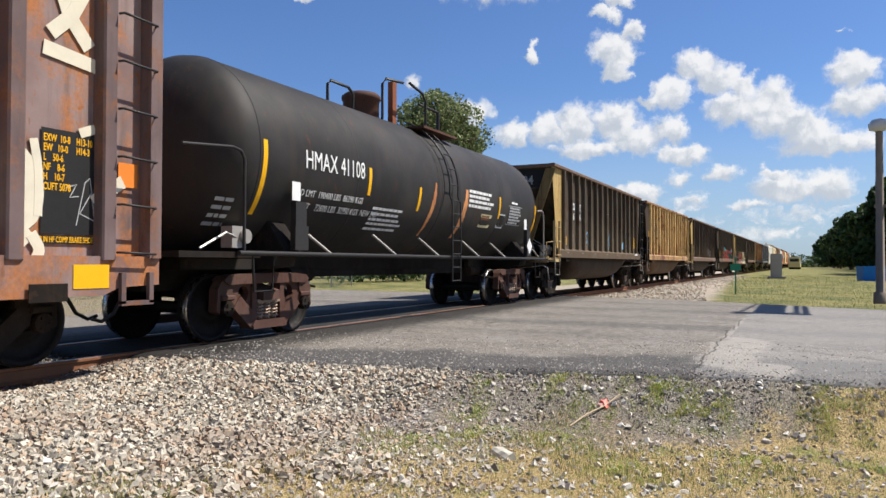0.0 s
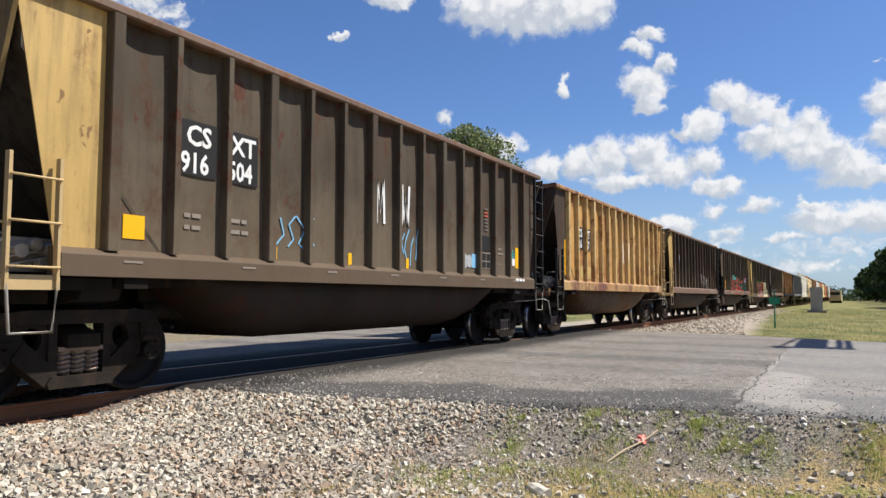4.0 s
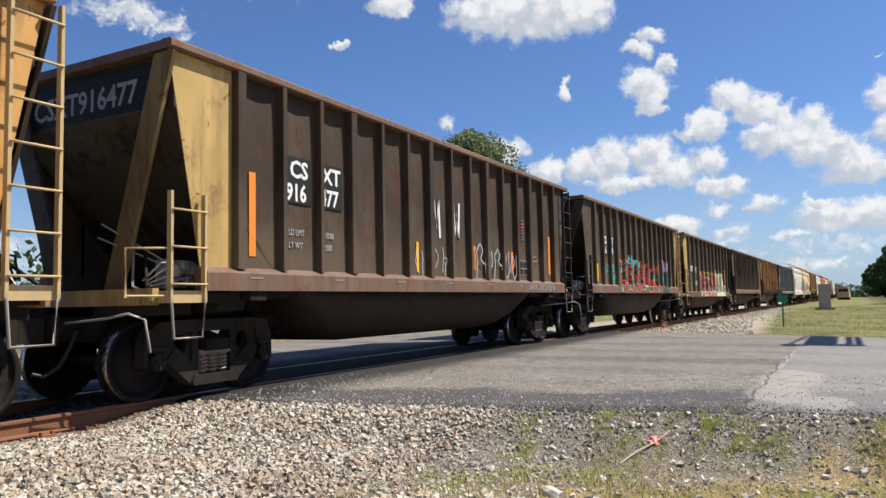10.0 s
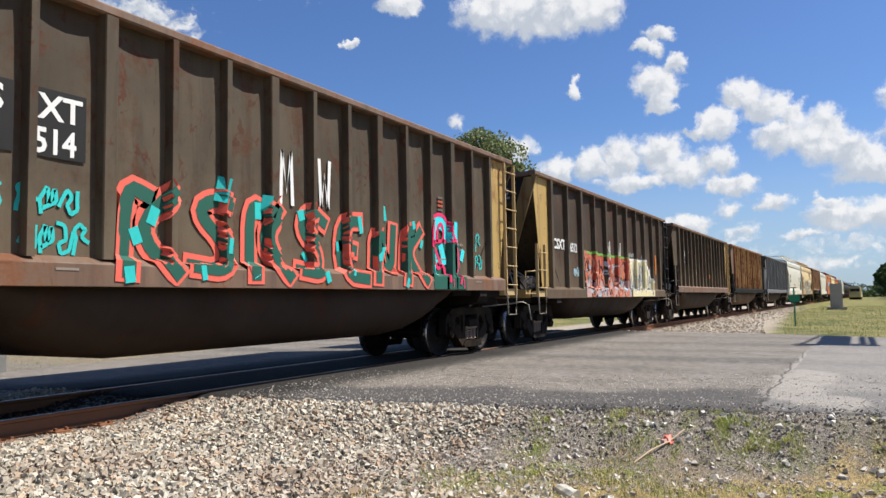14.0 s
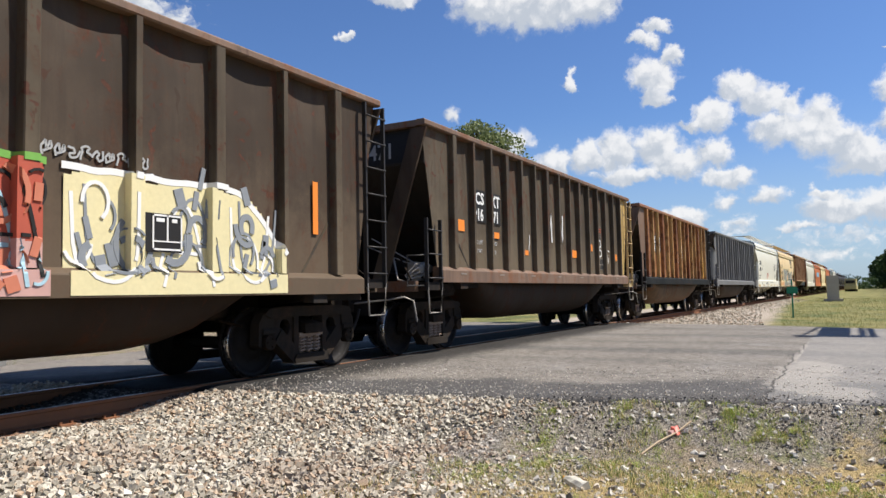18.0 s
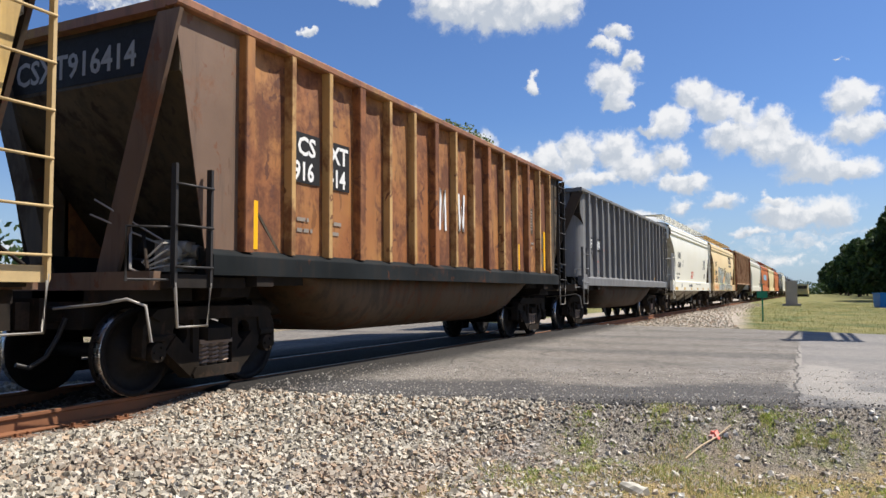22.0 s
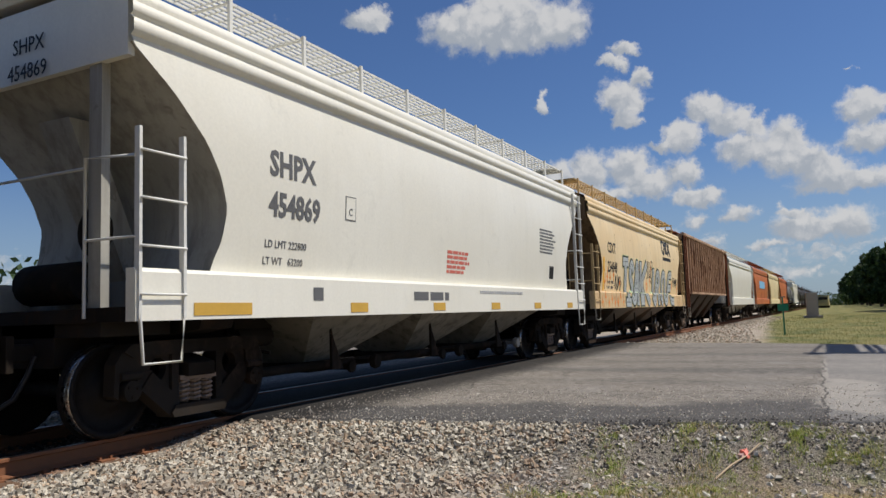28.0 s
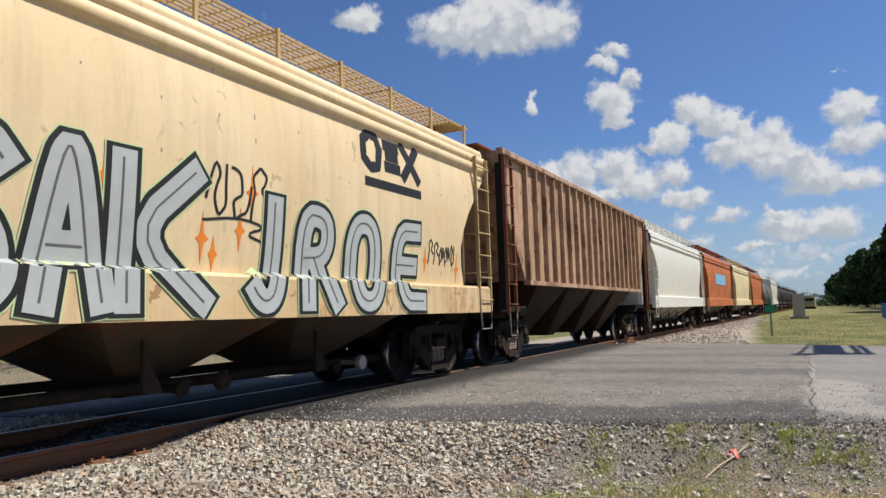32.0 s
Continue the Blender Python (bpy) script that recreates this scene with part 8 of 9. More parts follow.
def rail_line():
    """Two rails on tie plates and timber ties."""
    track_thing = thing("railway_track", "rust-brown rails on weathered timber ties", "railway track", kind="structure")
    prof = [(-0.07, -0.175), (0.07, -0.175), (0.07, -0.163), (0.012, -0.145), (0.010, -0.045), (0.036, -0.032), (0.036, -0.006), (0.028, 0.0), (-0.028, 0.0), (-0.036, -0.006), (-0.036, -0.032), (-0.010, -0.045), (-0.012, -0.145), (-0.07, -0.163)]
    stations = axis([(-80, 20, 20), (20, 420, 8)])
    for s in (-1, 1):
        m, t = Mesh(), Mesh()
        rings = []
        for x in stations:
            c, a = track(x)
            rings.append([(x, c + s * GAUGE + y, z) for y, z in prof])
        n = len(prof)
        m.quads([p for r in rings for p in r], [(i * n + k, i * n + (k + 1) % n, (i + 1) * n + (k + 1) % n, (i + 1) * n + k) for i in range(len(rings) - 1) for k in range(n)])
        rail = part("rail", m, M["rail_rust"], track_thing)
        t.quads([(x, track(x)[0] + s * GAUGE + y, 0.0015) for x in stations for y in (-0.027, 0.027)], [(2 * i, 2 * i + 1, 2 * i + 3, 2 * i + 2) for i in range(len(stations) - 1)])
        part("rail_head", t, M["rail_top"], rail, "rubbed bright rail head")
    r = random.Random(2)
    tm = Mesh().chamfer(-0.11, 0.11, -1.3, 1.3, -0.36, -0.185, 0.015).data("tie")
    tm.materials.append(M["tie"])
    pm = Mesh().box(-0.09, 0.09, -0.17, 0.17, -0.186, -0.172)
    for sx in (-0.06, 0.06):
        for sy in (-0.10, 0.10):
            pm.box(sx - 0.012, sx + 0.012, sy - 0.02, sy + 0.02, -0.172, -0.145)
    pm = pm.data("tie_plate")
    pm.materials.append(M["rail_rust"])
    for k in range(110):
        x = -18 + 0.53 * k if k < 47 else 26.2 + 0.53 * (k - 47)
        c, a = track(x)
        tie = part("tie", tm, None, track_thing, at=pose(x + r.uniform(-0.03, 0.03), c + r.uniform(-0.08, 0.05), r.uniform(-0.01, 0.012), 0, 0, r.uniform(-1.5, 1.5)))
        for s in (-1, 1):
            part("tie_plate", pm, None, tie, at=pose(0, s * GAUGE, 0))


rail_line()


def lay_stones():
    r = random.Random(11)
    near, far, grit = [], [], []
    while len(near) < 48000:
        x = r.uniform(-1.0, 7.6)
        y = r.uniform(1.2, 10.2)
        c, _ = track(x)
        if x > near_edge(y) + 0.08:
            continue
        off = c - y
        # the ballast thins out towards the camera and the grit
        lim = 5.0 + 0.9 * noise.noise((x * 0.8, y * 0.8, 1)) + (0.4 if x < 5 else 0.4 - 0.22 * (x - 5))
        if off > lim and r.random() < min(0.96, (off - lim) / 2.0 + 0.35):
            continue
        rail = abs(off - GAUGE) < 0.06 or abs(off + GAUGE) < 0.06
        size = r.uniform(0.026, 0.074) * (1.0 if off < lim else 0.7)
        z = ground_z(x, y) + r.uniform(-0.01, 0.022) * (off < lim)
        if rail or -0.6 < off < 0.6:
            z -= 0.03
        elif abs(off - GAUGE) < 0.40:
            z -= 0.035
        near.append((x, y, z + size * 0.18, size))
    while len(far) < 9000:
        x = 24.4 + 60 * r.random() ** 2.2
        c, _ = track(x)
        off = r.uniform(-3.0, 5.8)
        y = c - off
        wide = 5.6 - 0.11 * max(0.0, x - 25) if x < 45 else 3.4
        if x < far_edge(y) - 0.15 or off > wide or r.random() < (off - wide + 1.0) * 0.6:
            continue
        size = r.uniform(0.05, 0.11)
        far.append((x, y, ground_z(x, y) + size * 0.15, size))
    while len(grit) < 9000:
        y = r.uniform(-3.5, 5.5)
        x = near_edge(y) - abs(r.gauss(0, 1.1)) + 0.22
        size = r.choice((0.010, 0.013, 0.016, 0.02, 0.027))
        if x > near_edge(y):
            z = road_z(x, y) - 0.02
        else:
            z = ground_z(x, y)
        grit.append((x, y, z + size * 0.2, size))
    pebbles = []
    while len(pebbles) < 12000:
        x, y = r.uniform(2.2, 9.0), r.uniform(-3.2, 4.8)
        if x > near_edge(y) - 0.05:
            continue
        size = r.choice((0.013, 0.018, 0.024, 0.032, 0.045, 0.07 if r.random() < 0.35 else 0.018))
        pebbles.append((x, y, ground_z(x, y) + size * 0.2, size))
    chips = []
    while len(chips) < 5200:
        y = r.uniform(-2.2, 7.0)
        x = near_edge(y) + 0.05 + 3.4 * r.random() ** 2.2
        size = r.choice((0.008, 0.010, 0.013, 0.017, 0.024))
        chips.append((x, y, road_z(x, y) + size * 0.12 - (0.03 if x < near_edge(y) + 0.12 else 0.0), size))
    stones("stone_chips", chips, M["pale_stone"], "loose pale stone chips on the asphalt", 19)
    stones("pebbles", pebbles, M["pale_stone"], "pale scattered pebbles on the dirt", 9)
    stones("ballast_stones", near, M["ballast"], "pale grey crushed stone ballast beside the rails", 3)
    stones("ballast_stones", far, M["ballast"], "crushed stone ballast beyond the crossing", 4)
    stones("asphalt_grit", grit, M["black_grit"], "dark loose grit along the road edge", 5)


lay_stones()


def grow_grass():
    r = random.Random(21)
    near, far, behind = [], [], []
    while len(near) < 105000:
        cx, cy = r.uniform(2.0, 8.6), r.uniform(-3.2, 4.4)
        f = noise.noise((cx * 0.75, cy * 0.75, 4)) + 0.6 * noise.noise((cx * 2.2, cy * 2.2, 8))
        # thick this side of the grit, thin on it and on the ballast
        bare = max(0.0, cx + 0.95 * cy - 7.6)
        if f < -0.42 + 0.10 * max(0, cy - 1.8) + 0.55 * bare or cx > near_edge(cy) - 0.15:
            continue
        for k in range(r.randint(5, 16)):
            x, y = cx + r.gauss(0, 0.07), cy + r.gauss(0, 0.07)
            near.append((x, y, ground_z(x, y) - 0.005, r.uniform(0.015, 0.05) * (1.6 if f > 0.3 else 1.0)))
    # lusher clumps along the grit
    clumps = []
    lush = [(7.46, 2.16, 0.28, 1.0), (7.71, 1.28, 0.42, 1.6), (7.5, 1.0, 0.25, 0.7), (7.63, 0.68, 0.22, 0.8), (7.77, -0.31, 0.5, 2.0), (7.07, 1.74, 0.22, 0.9), (6.45, 1.91, 0.25, 1.0),
            (7.2, 2.88, 0.18, 0.4), (6.62, 2.8, 0.25, 0.7), (6.0, 2.55, 0.3, 0.8), (6.6, 0.3, 0.3, 0.8), (5.7, 1.2, 0.35, 1.0), (5.4, 3.0, 0.35, 0.9), (7.0, -0.6, 0.4, 1.2), (6.3, -1.2, 0.5, 1.4)]
    for cx, cy, wide, share in lush:
        for k in range(int(3400 * share)):
            a, d = r.uniform(0, math.tau), 1.35 * wide * r.random() ** 0.7
            x, y = cx + 1.3 * d * math.cos(a), cy + d * math.sin(a)
            if noise.noise((x * 6, y * 6, 1)) < -0.04:
                continue
            clumps.append((x, y, ground_z(x, y) - 0.005, r.uniform(0.02, 0.07) * (1.15 - 0.5 * d / wide)))
    while len(far) < 26000:
        x = 22.4 + 70 * r.random() ** 2
        c, _ = track(x)
        y = r.uniform(-9, c - 3.6)
        if x < 42 and y > 1.9 + 0.10 * (x - 25) + 0.6 * noise.noise((x * 0.3, y * 0.3, 3)):
            continue
        if x < far_edge(y) + 0.3:
            continue
        far.append((x, y, ground_z(x, y), r.uniform(0.03, 0.10) * (1 + x / 100)))
    while len(behind) < 9000:
        x, y = r.uniform(3, 60), r.uniform(15.6, 30)
        if near_edge(y) < x < far_edge(y):
            continue
        behind.append((x, y, ground_z(x, y), r.uniform(0.05, 0.13)))
    blades("far_lawn", behind, M["lawn"], "sunlit lawn behind the train", 8)
    blades("dry_grass", near, M["dry_grass"], "short straw-coloured dry grass", 6)
    blades("grass_tufts", clumps, M["grass"], "bright green grass tufts in the grit", 16)
    blades("verge_grass", far, M["lawn"], "sunlit yellow-green grass verge", 7)


grow_grass()

# ---- trees, far things ----


def foliage(name, clumps, per, leaf, material, parent=None, seed=1, label="", category="", kind=""):
    """Many small leaf faces gathered in clumps: (x, y, z, radius)."""
    rng = np.random.default_rng(seed)
    c = np.repeat(np.array(clumps), per, axis=0)
    k = len(c)
    d = rng.normal(size=(k, 3))
    d /= np.linalg.norm(d, axis=1)[:, None]
    p = c[:, :3] + d * (c[:, 3] * rng.uniform(0.45, 1.05, k) ** 0.6)[:, None] * np.array([1, 1, 0.8])
    u = rng.normal(size=(k, 3))
    u /= np.linalg.norm(u, axis=1)[:, None]
    w = np.cross(u, rng.normal(size=(k, 3)))
    w /= np.linalg.norm(w, axis=1)[:, None]
    s = (leaf * rng.uniform(0.5, 1.3, k))[:, None]
    v = np.stack([p - u * s, p + w * s * 0.6, p + u * s, p - w * s * 0.6], 1)
    me = bpy.data.meshes.new(name)
    me.from_pydata(v.reshape(-1, 3).tolist(), [], (np.array([0, 1, 2, 3]) + 4 * np.arange(k)[:, None]).tolist())
    me.materials.append(material)
    ob = new(name, me)
    if parent:
        ob.parent = parent
    if label:
        tagged(ob, label, category, kind=kind)
    return ob


def tree(name, height, spread, bare, leaf, clumps, per, material, seed, label, at, category="tree", group=""):
    r = random.Random(seed)
    root = thing(name, label, category, group, at=at)
    trunk = Mesh()
    bend = [(0.05 * height * noise.noise((k * 0.5, seed, 0)) * k / 6, 0.05 * height * noise.noise((k * 0.5, seed, 5)) * k / 6, height * 0.96 * k / 6) for k in range(7)]
    for k in range(6):
        ra, rb = 0.024 * height * (1 - k / 6.6), 0.024 * height * (1 - (k + 1) / 6.6)
        a, b = bend[k], bend[k + 1]
        n = 8
        pts = [(a[0] + ra * math.cos(j * math.tau / n), a[1] + ra * math.sin(j * math.tau / n), a[2]) for j in range(n)] + [(b[0] + rb * math.cos(j * math.tau / n), b[1] + rb * math.sin(j * math.tau / n), b[2]) for j in range(n)]
        trunk.quads(pts, [(j, (j + 1) % n, n + (j + 1) % n, n + j) for j in range(n)], True)
    spots = []
    for k in range(clumps):
        h = bare + (1 - bare) * (k + r.random()) / clumps
        wide = spread * math.sin(math.pi * min(0.97, 0.16 + 0.80 * (h - bare) / (1 - bare))) ** 0.8
        a, d = r.uniform(0, math.tau), wide * r.uniform(0.2, 1.0)
        z = height * h
        base = bend[min(6, int(h * 6))]
        tip = (base[0] + d * math.cos(a), base[1] + d * math.sin(a), z)
        trunk.tube([(base[0], base[1], z - 0.10 * height * r.uniform(0.3, 1)), ((base[0] + tip[0]) / 2, (base[1] + tip[1]) / 2, z - 0.02 * height), tip], 0.005 * height, 5)
        spots.append((*tip, r.uniform(0.16, 0.30) * spread + 0.035 * height))
    part("trunk", trunk, M["bark"], root)
    foliage("crown", spots, per, leaf, material, root, seed)
    return root


def plant_trees():
    r = random.Random(5)
    # the tall pine behind the train
    tree("pine_tree", 19.4, 4.7, 0.73, 0.19, 52, 230, M["pine"], 3, "tall pine with a rounded crown behind the train", pose(72.6, 35.2, -0.5))
    tree("pine_tree", 16.6, 2.8, 0.58, 0.24, 28, 260, M["pine"], 8, "pine with a rounded crown behind the train", pose(77, 33.4, -0.5))
    tree("pine_tree", 11.0, 3.0, 0.35, 0.3, 22, 220, M["leaf"], 9, "dark tree far behind the train", pose(150, 30, -0.5))
    # the wood along the line
    kinds = [tree("tree", h, s, 0.14, 0.42, 40, 170, M["leaf"], 30 + k, "dense dark green tree at the edge of the wood", pose(x, y, -0.5), group="trees of the wood")
             for k, (h, s, x, y) in enumerate(((13.5, 4.2, 108, -13.5), (12.0, 4.6, 116, -11.5), (15.0, 4.4, 123, -14.5)))]
    for k in range(40):
        x = 128 + 8.2 * k + r.uniform(-2, 2)
        y = -11.5 - 2.5 * r.random() - (k % 3) * 4.5
        copy_thing(kinds[k % 3], pose(x, y, -0.6, 0, 0, r.uniform(0, 360)))
    for x, y in ((98, -18), (90, -20), (84, -22), (100, -24), (92, -27)):
        copy_thing(kinds[r.randrange(3)], pose(x, y, -0.6, 0, 0, r.uniform(0, 360)))
    # woods in the distance, all round
    far = []
    for k in range(300):
        a = r.uniform(-0.75, 0.35) if k < 90 else r.uniform(0.25, 1.9)
        d = r.uniform(330, 420) if k < 90 else r.uniform(70, 110)
        if k >= 90:
            x, y = r.uniform(-25, 170), r.uniform(44, 62)
            h = r.uniform(1.5, 6.0)
        else:
            x, y = d * math.cos(a * 0.3), d * math.sin(a * 0.3)
            h = r.uniform(1, 6)
        far.append((x, y, h * 0.5, h * 0.65 + 0.8))
    foliage("far_woods", far, 150, 0.42, M["leaf"], None, 12, "dark woods in the distance", "woods", "stuff")
    low = [(r.uniform(-5, 120), r.uniform(29.5, 34), 0.8, r.uniform(0.8, 1.9)) for _ in range(170)]
    foliage("hedge", low, 130, 0.2, M["leaf"], None, 13, "green bushes beyond the grass", "bush", "stuff")


plant_trees()


def furniture():
    M["wood_pole"] = plain("weathered_grey_wood_pole", (0.20, 0.165, 0.13), 0.9, 0.0, 0.35, 8.0, 0.5)
    M["galvanised"] = plain("dull_galvanised_steel", (0.30, 0.30, 0.29), 0.5, 0.6)
    M["cabinet"] = plain("grey_cabinet_paint", (0.34, 0.315, 0.28), 0.6)
    M["green_sign"] = plain("green_sign_sheet", (0.02, 0.20, 0.12), 0.5)
    M["blue_bin"] = plain("blue_painted_steel", (0.01, 0.16, 0.50), 0.5)
    M["lamp_glass"] = plain("milky_lamp_cover", (0.55, 0.55, 0.52), 0.3)
    M["pale_paint"] = plain("pale_yellow_machine_paint", (0.55, 0.47, 0.24), 0.5)
    M["glass"] = plain("dark_window_glass", (0.02, 0.022, 0.025), 0.1)
    M["rubber"] = plain("black_rubber", (0.02, 0.02, 0.02), 0.85)
    # lamp on a wooden post at the far side of the road
    p = thing("lamp_post", "weathered wooden post with a lamp on top", "lamp post", at=pose(26.2, -2.36, -0.1))
    part("post", Mesh().turned([(0, 0.20), (0.35, 0.19), (0.36, 0.13), (5.3, 0.10)], (0, 0, 0), "z", 12), M["wood_pole"], p)
    part("lamp", Mesh().turned([(5.3, 0.10), (5.36, 0.28), (5.52, 0.30), (5.66, 0.20), (5.7, 0.05)], (0, 0, 0), "z", 12), M["lamp_glass"], p, "round milky lamp")
    part("cross_arm", Mesh().box(-0.06, 0.06, -1.1, 0.15, 2.95, 3.05), M["wood_pole"], p)
    # relay cabinet and its pad beyond the crossing
    c = thing("relay_cabinet", "grey steel signal cabinet on a concrete pad", "cabinet", at=pose(75.0, 1.60, -0.30, 0, 0, 4))
    part("body", Mesh().chamfer(-0.4, 0.4, -0.48, 0.48, 0.25, 2.35, 0.03), M["cabinet"], c)
    part("door", Mesh().box(-0.415, -0.4, -0.42, 0.42, 0.35, 2.2), M["cabinet"], c)
    part("pad", Mesh().box(-0.7, 0.7, -0.75, 0.75, -0.1, 0.25), M["patch"], c)
    # small green sign on a post
    s = thing("sign_post", "small green sign on a thin green post", "sign", at=pose(36.0, 2.45, -0.35, 0, 0, 8))
    part("post", Mesh().box(-0.025, 0.025, -0.03, 0.03, 0, 1.75), M["green_sign"], s)
    part("sign_board", Mesh().box(-0.045, -0.025, -0.22, 0.22, 1.15, 1.45), M["green_sign"], s)
    part("sign_cap", Mesh().box(-0.03, 0.03, -0.12, 0.12, 1.75, 1.79), M["galvanised"], s)
    # blue bin and vehicles by the wood
    b = thing("waste_container", "bright blue steel waste container", "container", at=pose(73, -6.3, -0.5, 0, 0, 10))
    part("body", Mesh().prism([(-0.95, 0.1), (0.95, 0.1), (1.1, 1.35), (-1.1, 1.35)], -1.3, 1.3, "y"), M["blue_bin"], b)
    part("rim", Mesh().box(-1.14, 1.14, -1.36, 1.36, 1.35, 1.42), M["blue_bin"], b)
    part("foot", Mesh().box(-0.8, 0.8, -1.2, -1.0, 0, 0.1).box(-0.8, 0.8, 1.0, 1.2, 0, 0.1), M["rubber"], b)
    for x, y, mat, lab in ((75, -9.6, "glass", "dark pickup truck parked by the wood"),):
        v = thing("pickup_truck", lab, "vehicle", at=pose(x, y, -0.5, 0, 0, 100))
        part("body", Mesh().prism([(-2.6, 0.45), (2.6, 0.45), (2.6, 1.0), (1.0, 1.05), (0.6, 1.65), (-0.8, 1.65), (-1.0, 1.05), (-2.6, 1.0)], -0.9, 0.9, "y"), M[mat], v)
        for sx in (-1.7, 1.7):
            for sy in (-0.85, 0.85):
                part("wheel", Mesh().turned([(-0.11, 0.36), (0.11, 0.36)], (sx, sy, 0.36), "y", 14), M["rubber"], v)
    # pale machine standing on the line side in the distance
    t = thing("track_machine", "pale yellow track machine standing by the line", "vehicle", at=pose(205, 0.1, -0.4, 0, 0, -2))
    part("chassis", Mesh().chamfer(-4, 4, -1.3, 1.3, 0.7, 1.5, 0.05), M["pale_paint"], t)
    part("cab", Mesh().prism([(-3.4, 1.5), (1.2, 1.5), (1.0, 3.1), (-3.2, 3.1)], -1.2, 1.2, "y"), M["pale_paint"], t)
    part("window", Mesh().box(-3.45, -3.28, -1.0, 1.0, 2.1, 2.8), M["glass"], t)
    part("rack", Mesh().box(1.6, 1.8, -1.2, 1.2, 1.5, 3.2).box(3.4, 3.6, -1.2, 1.2, 1.5, 3.2).box(1.6, 3.6, -1.2, 1.2, 3.1, 3.25), M["pale_paint"], t)
    for sx in (-2.6, 2.6):
        part("wheel", Mesh().turned([(-1.25, 0.45), (1.25, 0.45)], (sx, 0, 0.45), "y", 14), M["rubber"], t)
    # lowered gate arm and mesh fence on the other side of the line
    g = thing("crossing_gate", "lowered red and white crossing gate arm", "crossing gate", at=pose(8.2, 14.6, -0.45))
    part("gate_post", Mesh().box(-0.15, 0.15, -0.15, 0.15, 0, 1.25), M["galvanised"], g)
    for k in range(12):
        part("arm_stripe", Mesh().box(0.1 + 0.42 * k, 0.1 + 0.42 * (k + 1), -0.03, 0.03, 1.12, 1.22), M["red_paint"] if k % 2 else M["white_mark"], g)
    f = thing("mesh_fence", "grey chain-link fence beyond the lawn", "fence", at=pose(4, 27.2, -0.55))
    for k in range(17):
        part("fence_post", Mesh().tube([(2.4 * k, 0, 0), (2.4 * k, 0, 1.5)], 0.04, 6), M["galvanised"], f)
    part("top_rail", Mesh().tube([(0, 0, 1.48), (38.4, 0, 1.48)], 0.025, 6), M["galvanised"], f)
    wires = Mesh()
    for k in range(190):
        wires.tube([(0.2 * k, 0, 0.02), (0.2 * k + 0.4, 0, 1.46)], 0.008, 4)
        wires.tube([(0.2 * k + 0.4, 0, 0.02), (0.2 * k, 0, 1.46)], 0.008, 4)
    tagged(part("mesh_wire", wires, M["galvanised"], f), kind="stuff")
    # the signal's cantilever reaches over the road from the lamp post; its shadow falls on the asphalt
    c = thing("signal_cantilever", "tall steel signal cantilever with a walkway over the road", "crossing signal", at=pose(28.05, -4.45, -0.1))
    part("mast", Mesh().turned([(0, 0.20), (0.3, 0.20), (0.31, 0.12), (9.0, 0.10)], (0, 0, 0), "z", 10), M["galvanised"], c)
    part("walkway", Mesh().box(-5.7, 0.7, 0.05, 0.72, 8.60, 8.68), M["galvanised"], c)
    for u in (-0.22, -0.42):
        part("walkway_rail", Mesh().box(-5.7, 0.7, u - 0.05, u + 0.05, 8.60, 8.70), M["galvanised"], c)
    part("end_post", Mesh().box(-5.75, -5.6, 0.3, 0.45, 7.65, 9.95), M["galvanised"], c)
    part("tie_rod", Mesh().tube([(-5.68, 0.38, 9.90), (-1.0, 0.38, 9.40), (0, 0.1, 8.95)], 0.05, 6), M["galvanised"], c)
    part("cross_beam", Mesh().box(-5.9, -5.5, -0.5, 1.2, 8.55, 8.70), M["galvanised"], c)
    # rubbish on the verge
    M["stick_wood"] = plain("pale_dry_wood", (0.50, 0.38, 0.25), 0.85, 0.0, 0.3)
    M["wrapper"] = plain("coral_red_plastic", (0.75, 0.16, 0.11), 0.4, 0.0, 0.15)
    M["bag_plastic"] = plain("dirty_white_carton", (0.58, 0.54, 0.44), 0.5, 0.0, 0.6, 12.0)
    def lie(x, y, lift):
        return (x, y, ground_z(x, y) + lift)
    d = thing("stick", "long pale dry stick lying on the grass", "stick")
    part("wood", Mesh().tube([lie(6.82, 1.91, 0.015), lie(7.04, 1.80, 0.05), lie(7.26, 1.68, 0.045), lie(7.43, 1.57, 0.05)], 0.0085, 6), M["stick_wood"], d)
    k = thing("paper_scrap", "crumpled coral red wrapper beside the stick", "litter", at=pose(*lie(7.30, 1.70, 0.0), 0, 0, 0) @ Matrix.Scale(0.62, 4))
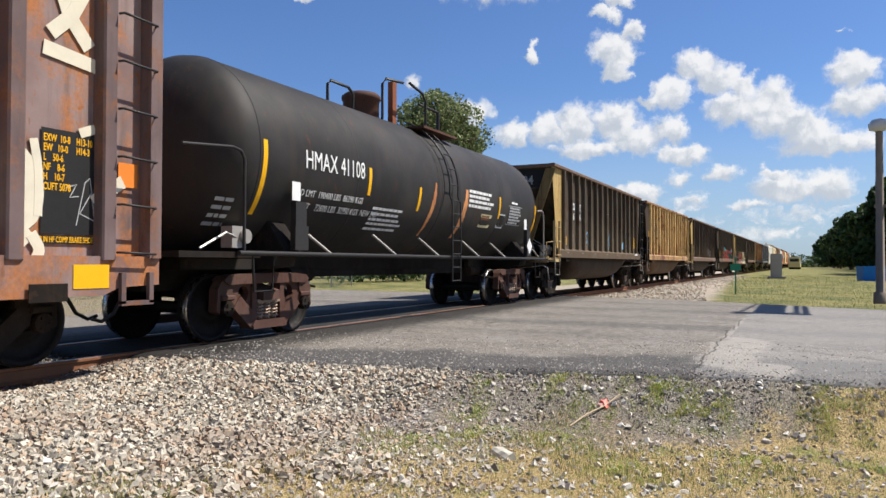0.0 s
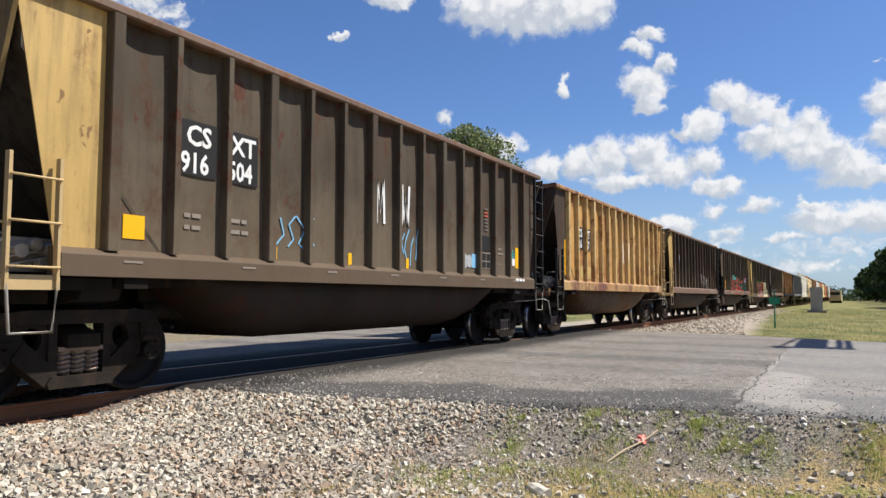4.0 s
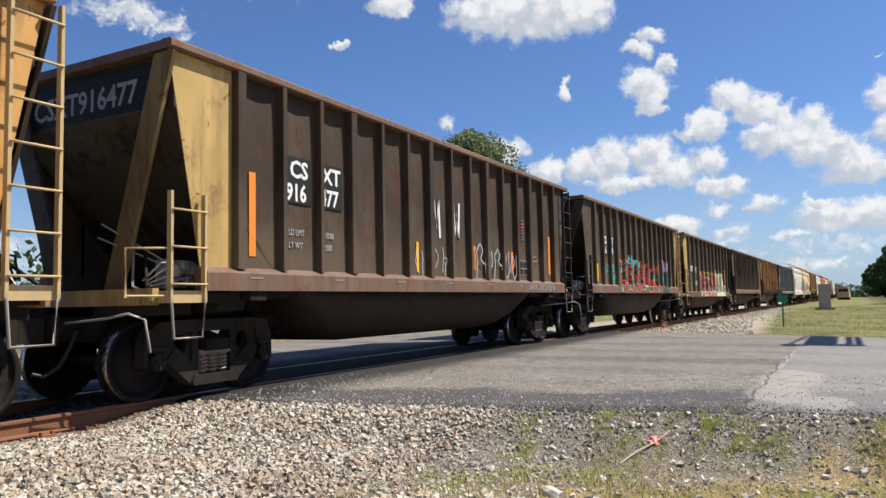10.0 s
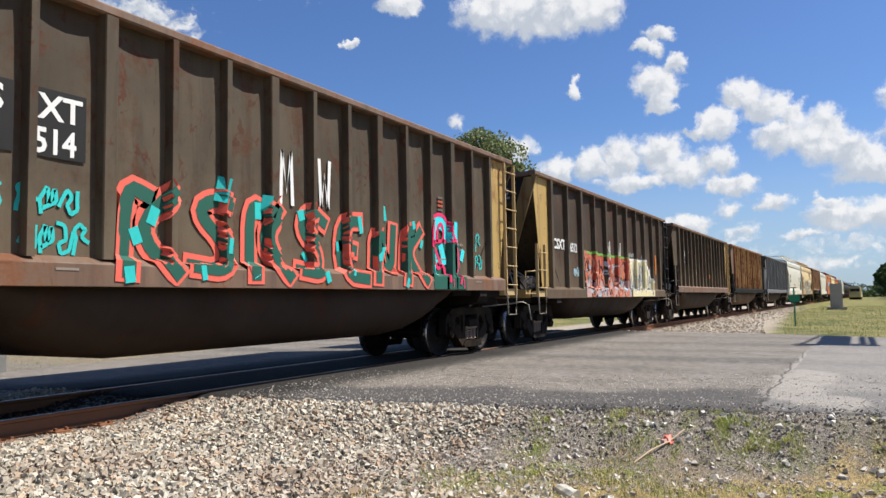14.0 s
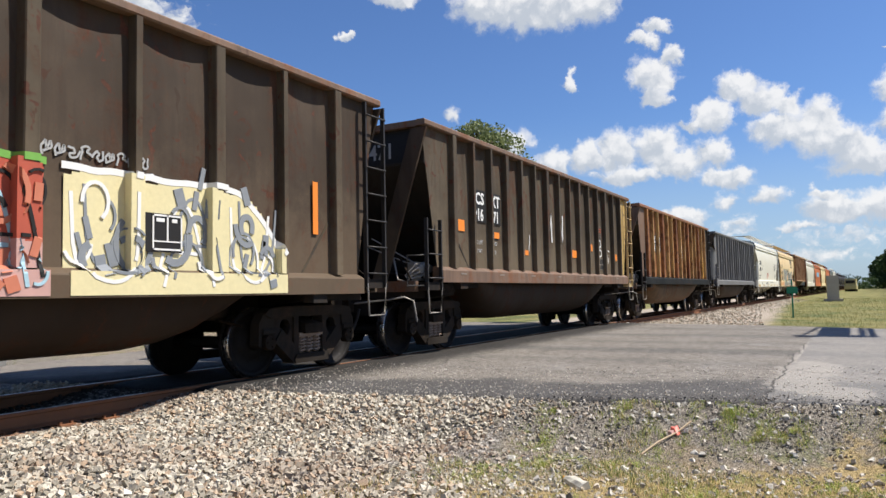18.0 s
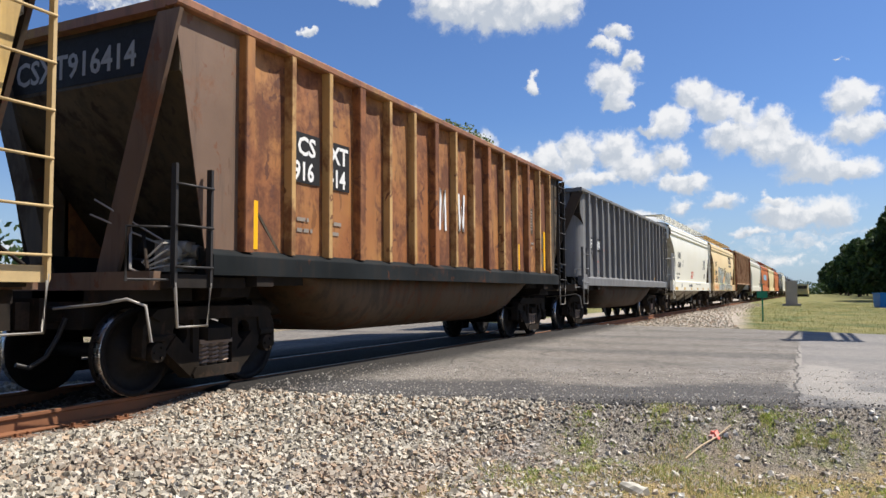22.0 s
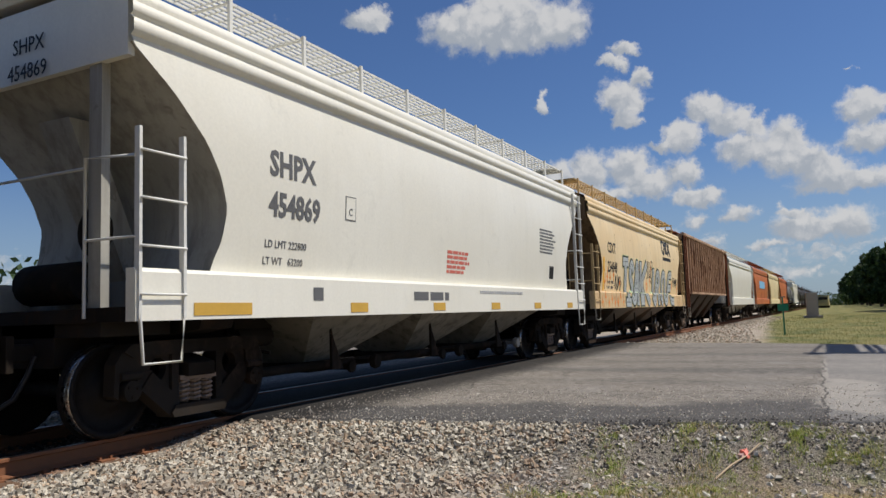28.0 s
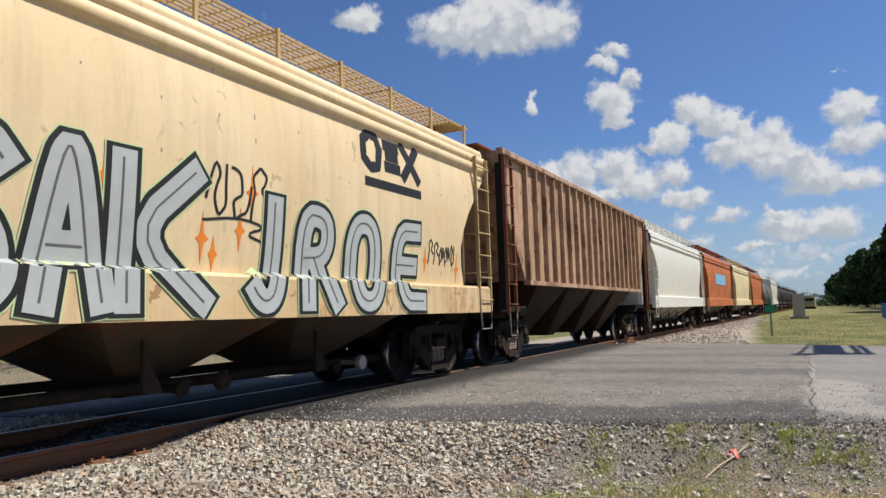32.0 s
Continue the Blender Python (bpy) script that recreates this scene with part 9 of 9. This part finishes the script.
    part("red_fold", Mesh().hexa([(-0.11, -0.06, 0), (0.03, -0.09, 0.0), (0.09, 0.0, 0.02), (-0.06, 0.07, 0.0), (-0.05, 0.0, 0.09), (0.03, -0.03, 0.13), (0.06, 0.02, 0.10), (-0.02, 0.06, 0.11)]), M["wrapper"], k)
    part("pale_fold", Mesh().hexa([(-0.16, 0.02, 0), (-0.06, -0.02, 0.0), (-0.02, 0.06, 0.02), (-0.12, 0.10, 0.0), (-0.13, 0.03, 0.05), (-0.06, 0.01, 0.07), (-0.03, 0.06, 0.06), (-0.10, 0.09, 0.05)]), M["rose_paint"], k)
    w = thing("carton", "flattened white drink carton with a yellow spout end", "litter", at=pose(*lie(5.66, 2.15, -0.005), 0, -8, 54) @ Matrix.Scale(0.72, 4))
    m = Mesh()
    n = 9
    prof = [(-0.07, 0.0), (-0.075, 0.05), (-0.03, 0.105), (0.03, 0.09), (0.07, 0.055), (0.08, 0.0)]
    pts = []
    for i in range(n):
        f = i / (n - 1)
        for j, (u, v) in enumerate(prof):
            g = 1 - 0.5 * f ** 3 + 0.16 * noise.noise((4 * f, j * 0.8, 2))
            pts.append((-0.19 + 0.36 * f, u * g, v * g))
    k = len(prof)
    m.quads(pts, [(i * k + j, i * k + (j + 1) % k, (i + 1) * k + (j + 1) % k, (i + 1) * k + j) for i in range(n - 1) for j in range(k)] + [tuple(range(k)), tuple(range((n - 1) * k, n * k))])
    part("carton_body", m, M["bag_plastic"], w)
    part("spout", Mesh().tube([(0.165, 0, 0.02), (0.20, 0.01, 0.018)], 0.022, 8), M["reflector"], w, "yellow plastic spout")


furniture()


# ---- what moves ----
def motions():
    def at(cx, t):
        x = cx - rolled(t)
        y, a = track(x)
        return pose(x, y, 0, 0, 0, math.degrees(a))
    times = [0.0, 1, 2, 3, 4, 5, 6, 7, 8, 9, 10, 11, 12, 13, 14, 15, 16, 17, 18, 19, 20, 21, 22, 23, 24, 25, 26, 27, 28, 29, 30, 31, 32.0]
    for car, cx in CARS:
        walk(car, [(t, at(cx, t)) for t in times])
    for wheel, sx in TURNING:
        walk(wheel, [(k * 0.1, pose(sx, 0, 0.475, 0, -math.degrees(rolled(k * 0.1) / 0.475))) for k in range(321)])


motions()
